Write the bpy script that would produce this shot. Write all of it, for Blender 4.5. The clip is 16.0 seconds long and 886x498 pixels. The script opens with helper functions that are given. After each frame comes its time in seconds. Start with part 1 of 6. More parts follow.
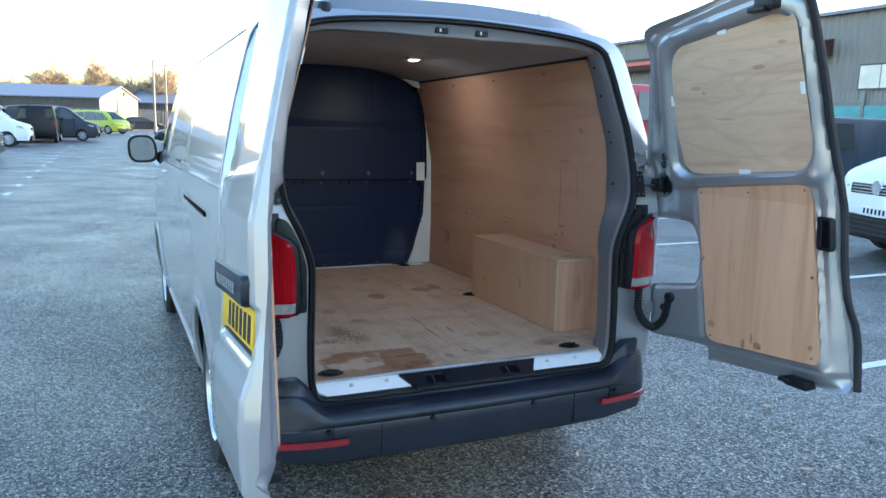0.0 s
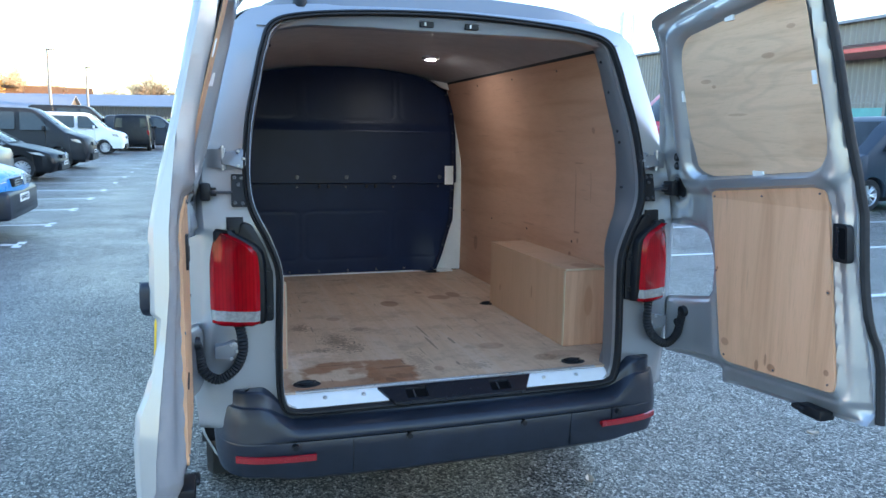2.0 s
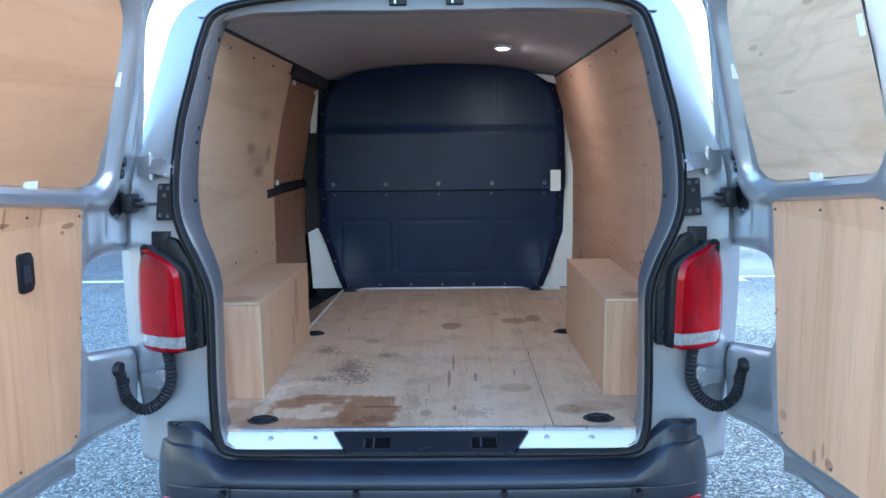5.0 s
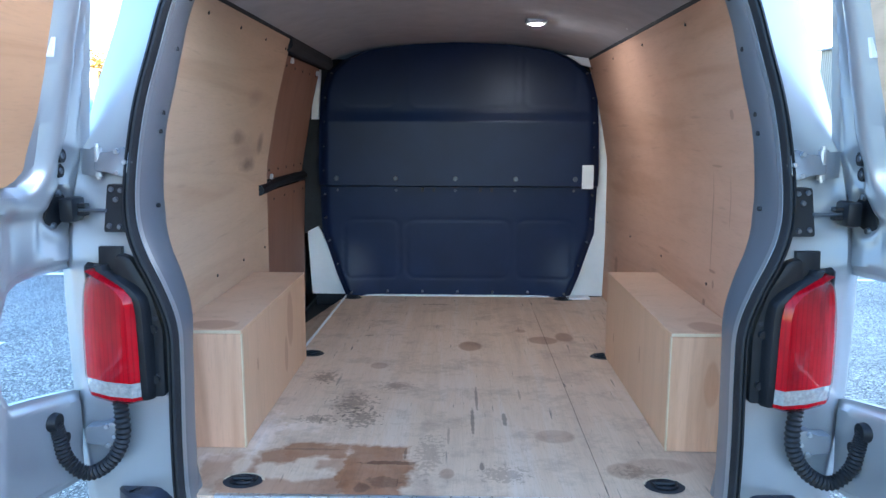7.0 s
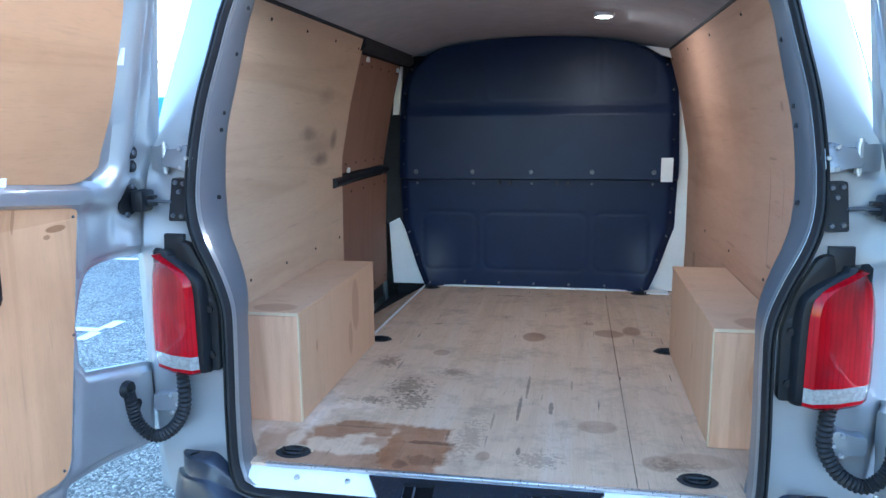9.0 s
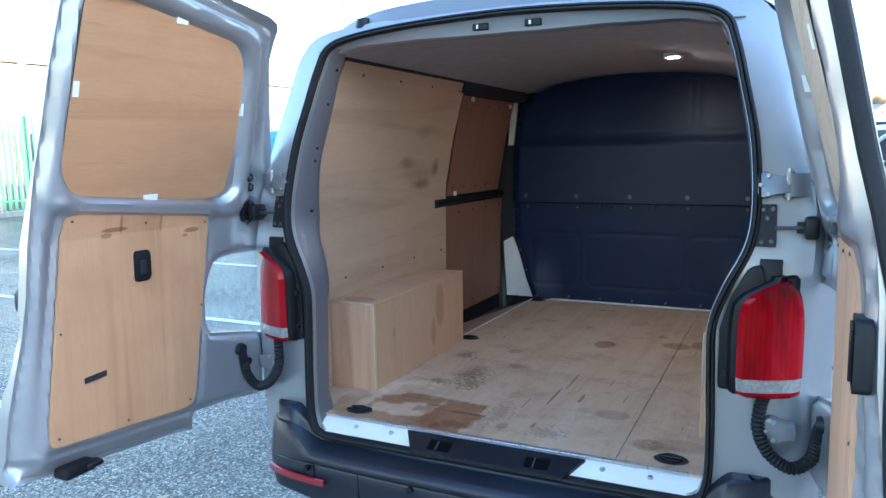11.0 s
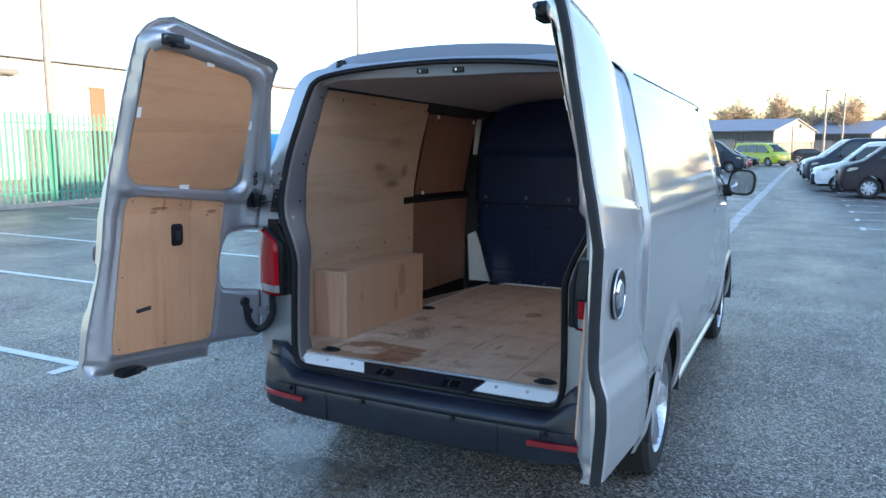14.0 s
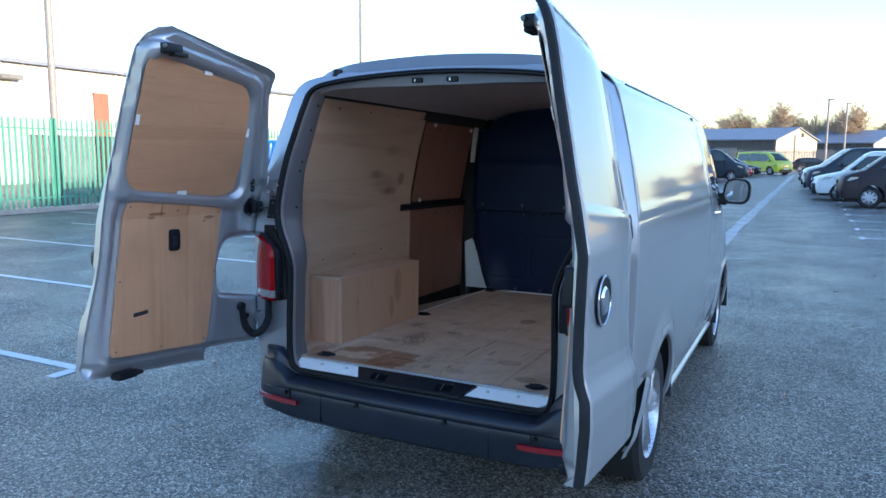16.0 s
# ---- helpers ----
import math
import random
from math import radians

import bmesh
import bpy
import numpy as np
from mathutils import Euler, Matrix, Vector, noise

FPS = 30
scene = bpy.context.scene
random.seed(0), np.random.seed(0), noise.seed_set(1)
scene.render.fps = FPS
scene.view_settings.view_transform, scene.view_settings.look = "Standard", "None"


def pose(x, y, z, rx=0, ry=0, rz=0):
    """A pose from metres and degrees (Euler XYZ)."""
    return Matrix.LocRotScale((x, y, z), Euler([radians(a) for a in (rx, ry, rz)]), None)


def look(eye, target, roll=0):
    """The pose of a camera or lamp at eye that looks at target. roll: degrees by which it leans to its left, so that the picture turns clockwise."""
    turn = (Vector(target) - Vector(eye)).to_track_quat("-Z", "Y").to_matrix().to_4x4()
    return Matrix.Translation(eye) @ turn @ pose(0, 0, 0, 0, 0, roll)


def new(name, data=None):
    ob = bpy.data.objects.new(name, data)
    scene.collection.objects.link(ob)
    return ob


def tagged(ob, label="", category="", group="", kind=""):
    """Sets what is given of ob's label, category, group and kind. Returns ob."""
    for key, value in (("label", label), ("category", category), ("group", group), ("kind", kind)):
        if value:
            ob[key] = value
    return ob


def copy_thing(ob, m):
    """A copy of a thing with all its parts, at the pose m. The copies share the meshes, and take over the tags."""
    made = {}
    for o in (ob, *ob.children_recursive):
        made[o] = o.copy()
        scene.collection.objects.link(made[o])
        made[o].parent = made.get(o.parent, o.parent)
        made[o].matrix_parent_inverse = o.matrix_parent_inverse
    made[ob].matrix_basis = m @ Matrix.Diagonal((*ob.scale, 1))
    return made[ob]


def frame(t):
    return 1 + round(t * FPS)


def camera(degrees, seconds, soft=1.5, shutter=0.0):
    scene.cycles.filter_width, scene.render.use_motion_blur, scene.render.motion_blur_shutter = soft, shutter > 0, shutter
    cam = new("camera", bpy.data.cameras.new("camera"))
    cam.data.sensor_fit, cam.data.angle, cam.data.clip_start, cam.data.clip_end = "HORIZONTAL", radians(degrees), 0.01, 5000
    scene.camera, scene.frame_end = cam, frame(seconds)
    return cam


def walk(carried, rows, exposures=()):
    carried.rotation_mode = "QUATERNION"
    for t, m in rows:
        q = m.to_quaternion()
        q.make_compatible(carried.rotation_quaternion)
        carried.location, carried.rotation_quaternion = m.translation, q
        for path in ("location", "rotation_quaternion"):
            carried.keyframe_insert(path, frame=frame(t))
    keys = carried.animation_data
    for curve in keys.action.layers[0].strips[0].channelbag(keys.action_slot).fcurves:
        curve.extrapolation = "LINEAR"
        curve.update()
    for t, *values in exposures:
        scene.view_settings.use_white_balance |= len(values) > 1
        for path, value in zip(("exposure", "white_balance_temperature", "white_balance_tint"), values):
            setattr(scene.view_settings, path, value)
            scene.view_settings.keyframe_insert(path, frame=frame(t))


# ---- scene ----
cam = camera(62.3, 16.0)
# seconds, eye, target, roll, in the van's axes
PATH = [
    (0, (-1.281, -2.41, 1.517), (-0.469, -0.608, 1.21), 1.2),
    (0.5, (-1.284, -2.417, 1.516), (-0.484, -0.609, 1.216), 1.0),
    (1, (-1.183, -2.413, 1.507), (-0.428, -0.585, 1.209), 0.9),
    (1.4, (-1.032, -2.401, 1.531), (-0.331, -0.554, 1.218), 0.5),
    (1.5, (-1.001, -2.397, 1.51), (-0.316, -0.542, 1.211), 0.8),
    (1.8, (-0.92, -2.398, 1.508), (-0.294, -0.527, 1.185), -1.1),
    (2, (-0.872, -2.389, 1.501), (-0.269, -0.505, 1.206), 0.8),
    (2.5, (-0.708, -2.299, 1.505), (-0.2, -0.387, 1.216), 0.7),
    (3, (-0.55, -2.256, 1.512), (-0.169, -0.312, 1.241), 0.6),
    (3.5, (-0.323, -2.233, 1.512), (-0.07, -0.267, 1.242), 0.5),
    (3.7, (-0.252, -2.221, 1.511), (-0.053, -0.25, 1.239), 0.4),
    (5.8, (0.15, -1.812, 1.481), (0.071, 0.164, 1.181), -0.8),
    (6, (0.115, -1.74, 1.488), (0.035, 0.235, 1.182), -0.7),
    (6.5, (0.033, -1.592, 1.498), (-0.03, 0.382, 1.181), -0.3),
    (7, (0.008, -1.535, 1.505), (-0.036, 0.438, 1.185), 0.2),
    (7.5, (0.003, -1.531, 1.526), (-0.044, 0.442, 1.204), 0.5),
    (8, (0.017, -1.533, 1.529), (-0.068, 0.439, 1.206), 0.4),
    (8.5, (0.064, -1.561, 1.52), (-0.114, 0.404, 1.189), 0.1),
    (9, (0.215, -1.597, 1.513), (-0.135, 0.343, 1.174), -0.5),
    (9.5, (0.353, -1.639, 1.504), (-0.169, 0.264, 1.178), -0.9),
    (10, (0.524, -1.765, 1.508), (-0.144, 0.096, 1.205), -1.2),
    (10.2, (0.587, -1.808, 1.525), (-0.131, 0.036, 1.233), -1.3),
    (12.3, (1.15, -2.206, 1.527), (0.229, -0.449, 1.276), 0.3),
    (12.5, (1.184, -2.266, 1.533), (0.274, -0.503, 1.281), 0.5),
    (13, (1.322, -2.402, 1.527), (0.433, -0.628, 1.278), 0.6),
    (13.5, (1.431, -2.547, 1.537), (0.55, -0.769, 1.288), 0.6),
    (14, (1.477, -2.657, 1.547), (0.601, -0.877, 1.295), 0.7),
    (14.5, (1.507, -2.703, 1.545), (0.635, -0.922, 1.292), 0.9),
    (15, (1.527, -2.695, 1.549), (0.654, -0.913, 1.3), 1.0),
    (15.5, (1.532, -2.69, 1.551), (0.655, -0.909, 1.31), 1.1),
    (16, (1.532, -2.681, 1.551), (0.65, -0.902, 1.318), 1.0),
]

# the van stands nose-down on its springs by this angle; its own axes are those of PATH
RAKE = 0.9
VAN = pose(0, 0.75, 0) @ pose(0, 0, 0, -RAKE) @ pose(0, -0.75, 0)
EXPOSURES = [(0.0, 3.05, 7050, 17), (3.5, 3.58, 6700, 17), (7.0, 4.13, 6350, 17), (9.0, 4.12, 6200, 15), (10.2, 3.8, 6500, 15), (12.5, 3.12, 7100, 19), (13.5, 2.85, 7000, 20), (14.5, 2.65, 6800, 20), (16.0, 2.40, 6100, 20)]
walk(cam, [(t, VAN @ look(eye, target, roll)) for t, eye, target, roll in PATH], EXPOSURES)

# ---- world and sun ----
SUN_ELEVATION, SUN_AZIMUTH = 8.5, 102.0     # azimuth: degrees clockwise from +y
world = bpy.data.worlds.new("sky")
scene.world = world
world.use_nodes = True
wn = world.node_tree
sky = wn.nodes.new("ShaderNodeTexSky")
sky.sky_type = "NISHITA"
sky.sun_disc = False
sky.sun_elevation = radians(SUN_ELEVATION)
sky.sun_rotation = radians(SUN_AZIMUTH)
sky.air_density, sky.dust_density, sky.ozone_density = 1.2, 0.6, 3.4
wn.links.new(sky.outputs[0], wn.nodes["Background"].inputs[0])
wn.nodes["Background"].inputs[1].default_value = 0.15
sun_to = Vector((math.sin(radians(SUN_AZIMUTH)) * math.cos(radians(SUN_ELEVATION)), math.cos(radians(SUN_AZIMUTH)) * math.cos(radians(SUN_ELEVATION)), math.sin(radians(SUN_ELEVATION))))
lamp = bpy.data.lights.new("sun", "SUN")
lamp.energy, lamp.angle, lamp.color = 2.0, radians(0.5), (1.0, 0.79, 0.50)
sun = new("sun", lamp)
sun.matrix_world = look(sun_to * 60, (0, 0, 0))


# ---- materials ----
class Mat:
    """A node material with short ways to make the usual nodes."""

    def __init__(self, name, color=(0.5, 0.5, 0.5), rough=0.5, metal=0.0, coat=0.0, spec=0.5):
        self.m = bpy.data.materials.new(name)
        self.m.use_nodes = True
        self.t = self.m.node_tree
        self.b = self.t.nodes["Principled BSDF"]
        self.b.inputs["Base Color"].default_value = (*color, 1)
        self.b.inputs["Roughness"].default_value = rough
        self.b.inputs["Metallic"].default_value = metal
        self.b.inputs["Coat Weight"].default_value = coat
        self.b.inputs["Coat Roughness"].default_value = 0.05
        self.b.inputs["Specular IOR Level"].default_value = spec
        self.co = self.t.nodes.new("ShaderNodeTexCoord").outputs["Object"]

    def node(self, kind, **inputs):
        n = self.t.nodes.new(kind)
        for k, v in inputs.items():
            self.put(n.inputs[k.replace("_", " ")], v)
        return n

    def put(self, socket, v):
        if isinstance(v, bpy.types.NodeSocket):
            self.t.links.new(v, socket)
        else:
            socket.default_value = v

    def scaled(self, sx, sy, sz, rz=0.0):
        n = self.node("ShaderNodeMapping", Vector=self.co)
        n.inputs["Scale"].default_value = (sx, sy, sz)
        n.inputs["Rotation"].default_value = (0, 0, radians(rz))
        return n.outputs[0]

    def noise(self, scale, detail=4.0, rough=0.6, vec=None, distortion=0.0):
        return self.node("ShaderNodeTexNoise", Scale=scale, Detail=detail, Roughness=rough, Distortion=distortion, Vector=vec or self.co).outputs["Fac"]

    def ramp(self, fac, stops):
        n = self.node("ShaderNodeValToRGB", Fac=fac)
        e = n.color_ramp.elements
        while len(e) < len(stops):
            e.new(0.5)
        for k, (p, c) in zip(e, stops):
            k.position = p
            k.color = (*c, 1) if len(c) == 3 else c
        return n.outputs[0]

    def grey(self, fac, a, b, lo=0.0, hi=1.0):
        n = self.node("ShaderNodeMapRange", Value=fac)
        n.inputs["From Min"].default_value, n.inputs["From Max"].default_value = a, b
        n.inputs["To Min"].default_value, n.inputs["To Max"].default_value = lo, hi
        return n.outputs[0]

    def mix(self, fac, a, b, mode="MIX"):
        n = self.t.nodes.new("ShaderNodeMix")
        n.data_type, n.blend_type = "RGBA", mode
        self.put(n.inputs[0], fac)
        for k, v in ((6, a), (7, b)):
            self.put(n.inputs[k], (*v, 1) if isinstance(v, tuple) and len(v) == 3 else v)
        return n.outputs[2]

    def math(self, op, a, b=0.0):
        n = self.t.nodes.new("ShaderNodeMath")
        n.operation = op
        self.put(n.inputs[0], a)
        self.put(n.inputs[1], b)
        return n.outputs[0]

    def color(self, v):
        self.put(self.b.inputs["Base Color"], v)
        return self

    def rough(self, v):
        self.put(self.b.inputs["Roughness"], v)
        return self

    def bump(self, height, strength=0.3, distance=0.01):
        n = self.node("ShaderNodeBump", Height=height, Strength=strength, Distance=distance)
        self.t.links.new(n.outputs[0], self.b.inputs["Normal"])
        return self


def paint(name, color, rough=0.28, coat=0.25, metal=0.0, dirt=0.12, spec=0.5):
    """Car paint with faint orange peel and road dirt."""
    m = Mat(name, color, rough, metal, coat, spec)
    n = m.noise(3.0, 6, 0.65)
    fine = m.noise(90, 2)
    m.color(m.mix(m.grey(n, 0.5, 0.85, 0, dirt), color, (0.16, 0.15, 0.13)))
    m.rough(m.grey(n, 0.3, 0.8, rough, rough + dirt))
    m.bump(fine, 0.012, 0.001)
    return m.m


def plain(name, color, rough=0.5, metal=0.0, coat=0.0, vary=0.25, scale=12.0, bump=0.08, fine=140.0, spec=0.5):
    """Plastic, rubber, metal: one colour with wear at two scales."""
    m = Mat(name, color, rough, metal, coat, spec)
    n = m.noise(scale, 6, 0.6)
    f = m.noise(fine, 3)
    dark = tuple(c * (1 - vary) for c in color)
    light = tuple(min(1, c * (1 + vary)) for c in color)
    m.color(m.ramp(n, [(0.25, dark), (0.75, light)]))
    m.rough(m.grey(f, 0.2, 0.8, max(0.03, rough - 0.08), min(1, rough + 0.1)))
    m.bump(f, bump, 0.003)
    return m.m


def glow(name, color, strength):
    m = Mat(name, color, 0.4)
    m.b.inputs["Emission Color"].default_value = (*color, 1)
    m.b.inputs["Emission Strength"].default_value = strength
    return m.m


def glass(name, tint=(0.75, 0.82, 0.82)):
    m = Mat(name, tint, 0.02)
    m.b.inputs["Transmission Weight"].default_value = 1.0
    m.b.inputs["IOR"].default_value = 1.45
    return m.m


def marked(m, mat_color, marks, dark, warp=0.5, scale=9.0, soft=0.2):
    """Stains with their own outlines: marks are (centre, radii, strength)."""
    n = m.node("ShaderNodeTexNoise", Vector=m.co, Scale=scale, Detail=5.0, Roughness=0.65).outputs["Fac"]
    c = mat_color
    for centre, radii, strength in marks:
        d = m.node("ShaderNodeVectorMath", Vector=m.co)
        d.operation = "SUBTRACT"
        d.inputs[1].default_value = centre
        e = m.node("ShaderNodeVectorMath", Vector=d.outputs[0])
        e.operation = "DIVIDE"
        e.inputs[1].default_value = radii
        f = m.node("ShaderNodeVectorMath", Vector=e.outputs[0])
        f.operation = "LENGTH"
        r = m.math("ADD", f.outputs["Value"], m.math("MULTIPLY", m.math("SUBTRACT", n, 0.5), warp * 2))
        c = m.mix(m.grey(r, 1.06 - soft, 1.06, strength, 0.0), c, m.mix(1.0, c, dark, "MULTIPLY"))
    return c


def spill(m, boxes, warp=0.13, scale=8.0):
    """How far a point lies in a spill made of square patches (centre x, y, half sizes, strength), with a ragged edge."""
    n = m.math("MULTIPLY", m.math("SUBTRACT", m.noise(scale, 6, 0.65), 0.5), warp)
    xyz = m.node("ShaderNodeSeparateXYZ", Vector=m.co)
    best = None
    for cx, cy, hx, hy, strength in boxes:
        dx = m.math("SUBTRACT", m.math("ABSOLUTE", m.math("SUBTRACT", xyz.outputs[0], cx)), hx)
        dy = m.math("SUBTRACT", m.math("ABSOLUTE", m.math("SUBTRACT", xyz.outputs[1], cy)), hy)
        d = m.math("ADD", m.math("MAXIMUM", dx, dy), n)
        k = m.grey(d, -0.010, 0.008, strength, 0.0)
        best = k if best is None else m.math("MAXIMUM", best, k)
    return best


def plywood(name, base, grain="z", stain=0.5, knots=0.0, rough=0.62, marks=(), dark_mark=(0.4, 0.4, 0.4), figure=0.05, soft=0.2, contrast=0.45):
    """Rotary-cut ply: long figured bands, fine pores, scuffs and a few knots."""
    m = Mat(name, base, rough)
    s = {"z": (9, 9, 0.7), "y": (9, 0.8, 9), "x": (0.8, 9, 9)}[grain]
    wav = m.noise(1.0, 5, 0.55, m.scaled(*s), 1.2)
    pore = m.noise(1.0, 3, 0.7, m.scaled(*[k * 22 for k in s]))
    blot = m.noise(2.2, 5, 0.6)
    dark = tuple(c * (1 - contrast * k) for c, k in zip(base, (0.28, 0.36, 0.44)))
    light = tuple(min(1, c * (1 + contrast * k)) for c, k in zip(base, (0.16, 0.17, 0.2)))
    c = m.ramp(wav, [(0.28, dark), (0.47, base), (0.72, light)])
    c = m.mix(m.grey(pore, 0.52, 0.75, 0, 0.22), c, tuple(k * 0.5 for k in base))
    fleck = m.noise(1.0, 2, 0.5, m.scaled(*[k * 5 for k in s]))
    c = m.mix(m.grey(fleck, 0.66, 0.74, 0, 0.35), c, tuple(k * 0.6 for k in base))
    c = m.mix(m.grey(blot, 0.52, 0.8, 0, stain), c, tuple(b * k for b, k in zip(base, (0.62, 0.55, 0.5))))
    if knots:
        v = m.node("ShaderNodeTexVoronoi", Vector=m.scaled(3.2, 3.2, 5.0), Scale=1.0)
        ring = m.node("ShaderNodeTexNoise", Vector=m.co, Scale=6.0, Detail=3.0)
        d = m.math("ADD", v.outputs["Distance"], m.math("MULTIPLY", ring.outputs["Fac"], 0.16))
        rings = m.math("SINE", m.math("MULTIPLY", d, 46.0))
        c = m.mix(m.grey(rings, 0.4, 1.0, 0, 0.13 * knots), c, dark)
        c = m.mix(m.grey(d, 0.11, 0.16, 0.8 * knots, 0.0), c, tuple(k * 0.3 for k in base))
    # contour figure of rotary-cut veneer
    slow = {"z": (4.0, 4.0, 0.9), "y": (3.0, 1.0, 3.6), "x": (1.0, 4.0, 4.0)}[grain]
    hill = m.noise(1.0, 2.5, 0.45, m.scaled(*slow), 0.3)
    c = m.mix(m.grey(m.math("SINE", m.math("MULTIPLY", hill, 75.0)), 0.1, 1.0, 0, figure), c, tuple(k * 0.42 for k in base))
    if marks:
        c = marked(m, c, marks, dark_mark, 0.6 if soft > 0.3 else 0.25, 8.0, soft)
    m.color(c)
    m.rough(m.grey(blot, 0.3, 0.8, rough, rough - 0.14))
    m.bump(pore, 0.12, 0.002)
    return m.m


SILVER = paint("silver_paint", (0.36, 0.36, 0.36), 0.45, 1.0, 0.08, 0.03)
SILVER_IN = paint("silver_paint_inside", (0.36, 0.375, 0.40), 0.28, 0.8, 0.6)
WHITE = plain("white_paint", (0.78, 0.79, 0.80), 0.4, vary=0.05)
# the silver paint again, darkened to imitate shade inside the opening
PAINT_SHADE = paint("silver_paint_shaded", (0.185, 0.197, 0.225), 0.34, 0.5, 0.45)
BUMPER = plain("bumper_plastic", (0.013, 0.018, 0.030), 0.34, vary=0.45, scale=5, bump=0.12, fine=320, spec=0.46)
BLACK = plain("black_plastic", (0.008, 0.009, 0.012), 0.42, vary=0.3, spec=0.28)
# near-black colour that stands in for the shade inside recesses and slots
HOLLOW = plain("recess_shade", (0.003, 0.003, 0.004), 0.9, spec=0.1)
GLOSS = plain("gloss_black", (0.010, 0.012, 0.018), 0.22, vary=0.3)
RUBBER = plain("rubber_seal", (0.012, 0.013, 0.016), 0.6, vary=0.3, spec=0.32)
NAVY = plain("bulkhead_paint", (0.007, 0.0175, 0.054), 0.40, vary=0.18, scale=4, bump=0.06, fine=220, spec=0.24)
HEADLINER = plain("headliner_felt", (0.38, 0.365, 0.375), 0.9, vary=0.1, bump=0.4, fine=700)
# near-black for dark linings, and for the shade in gaps and holes
DARKGAP = plain("lining_and_gap_shade", (0.02, 0.02, 0.024), 0.8)
STEEL = plain("zinc_steel", (0.55, 0.56, 0.57), 0.35, 0.9, vary=0.12)
BOLT = plain("dull_bolt", (0.10, 0.11, 0.13), 0.4, 0.6, vary=0.2)
CHROME = plain("chrome", (0.8, 0.8, 0.82), 0.12, 1.0, vary=0.03, bump=0.0)
MIRROR = plain("mirror_glass", (0.62, 0.66, 0.68), 0.02, 1.0, vary=0.02, bump=0.0)
PLY = plywood("ply_wall", (0.55, 0.30, 0.20), "y", 0.3, rough=0.8, marks=[((0.8, 0.766, 1.22), (0.3, 0.004, 0.17), 0.6), ((0.8, 0.725, 1.40), (0.3, 0.045, 0.004), 0.45), ((0.8, 0.745, 1.07), (0.3, 0.03, 0.005), 0.6), ((0.8, 0.81, 0.956), (0.3, 0.014, 0.012), 0.7), ((0.8, 0.735, 1.03), (0.3, 0.010, 0.014), 0.6), ((0.8, 2.14, 0.83), (0.3, 0.035, 0.05), 0.45), ((0.8, 0.62, 1.30), (0.3, 0.004, 0.08), 0.4), ((0.78, 0.55, 1.55), (0.3, 0.015, 0.015), 0.5), ((0.8, 1.30, 1.05), (0.3, 0.08, 0.006), 0.35)], dark_mark=(0.42, 0.36, 0.34), figure=0.035)
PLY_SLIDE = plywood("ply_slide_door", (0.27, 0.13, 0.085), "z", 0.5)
PLY_BOX = plywood("ply_box", (0.60, 0.355, 0.225), "z", 0.25, marks=[((-0.6, 1.03, 0.83), (0.02, 0.045, 0.10), 0.45), ((-0.6, 0.96, 0.72), (0.02, 0.025, 0.07), 0.4), ((-0.70, 0.50, 0.95), (0.07, 0.05, 0.02), 0.55), ((0.72, 0.52, 0.95), (0.05, 0.06, 0.02), 0.55), ((-0.6, 0.60, 0.80), (0.02, 0.006, 0.02), 0.7), ((0.6, 0.80, 0.78), (0.02, 0.008, 0.03), 0.5), ((0.6, 1.20, 0.72), (0.02, 0.007, 0.02), 0.7)], dark_mark=(0.55, 0.42, 0.36), figure=0.0, contrast=0.3)
PLY_END = plywood("ply_box_end", (0.63, 0.345, 0.220), "z", 0.3, marks=[((0.72, 0.45, 0.80), (0.022, 0.3, 0.07), 0.4)], dark_mark=(0.7, 0.5, 0.35), figure=0.0, contrast=0.7)
PLY_DOOR = plywood("ply_door", (0.68, 0.37, 0.225), "z", 0.3, marks=[((0.935, -0.66, 0.80), (0.3, 0.010, 0.010), 0.6), ((0.935, -0.19, 0.775), (0.3, 0.022, 0.016), 0.45), ((0.935, -0.43, 0.745), (0.3, 0.020, 0.014), 0.65), ((0.935, -0.36, 0.735), (0.3, 0.010, 0.020), 0.6), ((0.935, -0.40, 0.765), (0.3, 0.006, 0.022), 0.6), ((0.935, -0.64, 1.05), (0.3, 0.008, 0.008), 0.7), ((0.935, -0.12, 1.04), (0.3, 0.006, 0.006), 0.7)], dark_mark=(0.40, 0.26, 0.2), figure=0.0, contrast=0.75)
PLY_WIN_R = plywood("ply_window_pale", (0.66, 0.44, 0.30), "y", 0.45, 0.5, marks=[((0.88, -0.10, 1.72), (0.3, 0.030, 0.008), 0.5), ((0.88, -0.14, 1.70), (0.3, 0.012, 0.006), 0.6), ((0.86, -0.42, 1.78), (0.3, 0.030, 0.009), 0.55), ((0.85, -0.53, 1.855), (0.3, 0.018, 0.007), 0.5), ((0.85, -0.24, 1.60), (0.3, 0.05, 0.005), 0.4)], dark_mark=(0.55, 0.42, 0.36), figure=0.15, contrast=0.8)
PLY_WIN_L = plywood("ply_window_warm", (0.50, 0.255, 0.135), "y", 0.4, figure=0.05, contrast=0.5)
PLY_EDGE = plywood("ply_edge", (0.60, 0.45, 0.30), "y", 0.2)


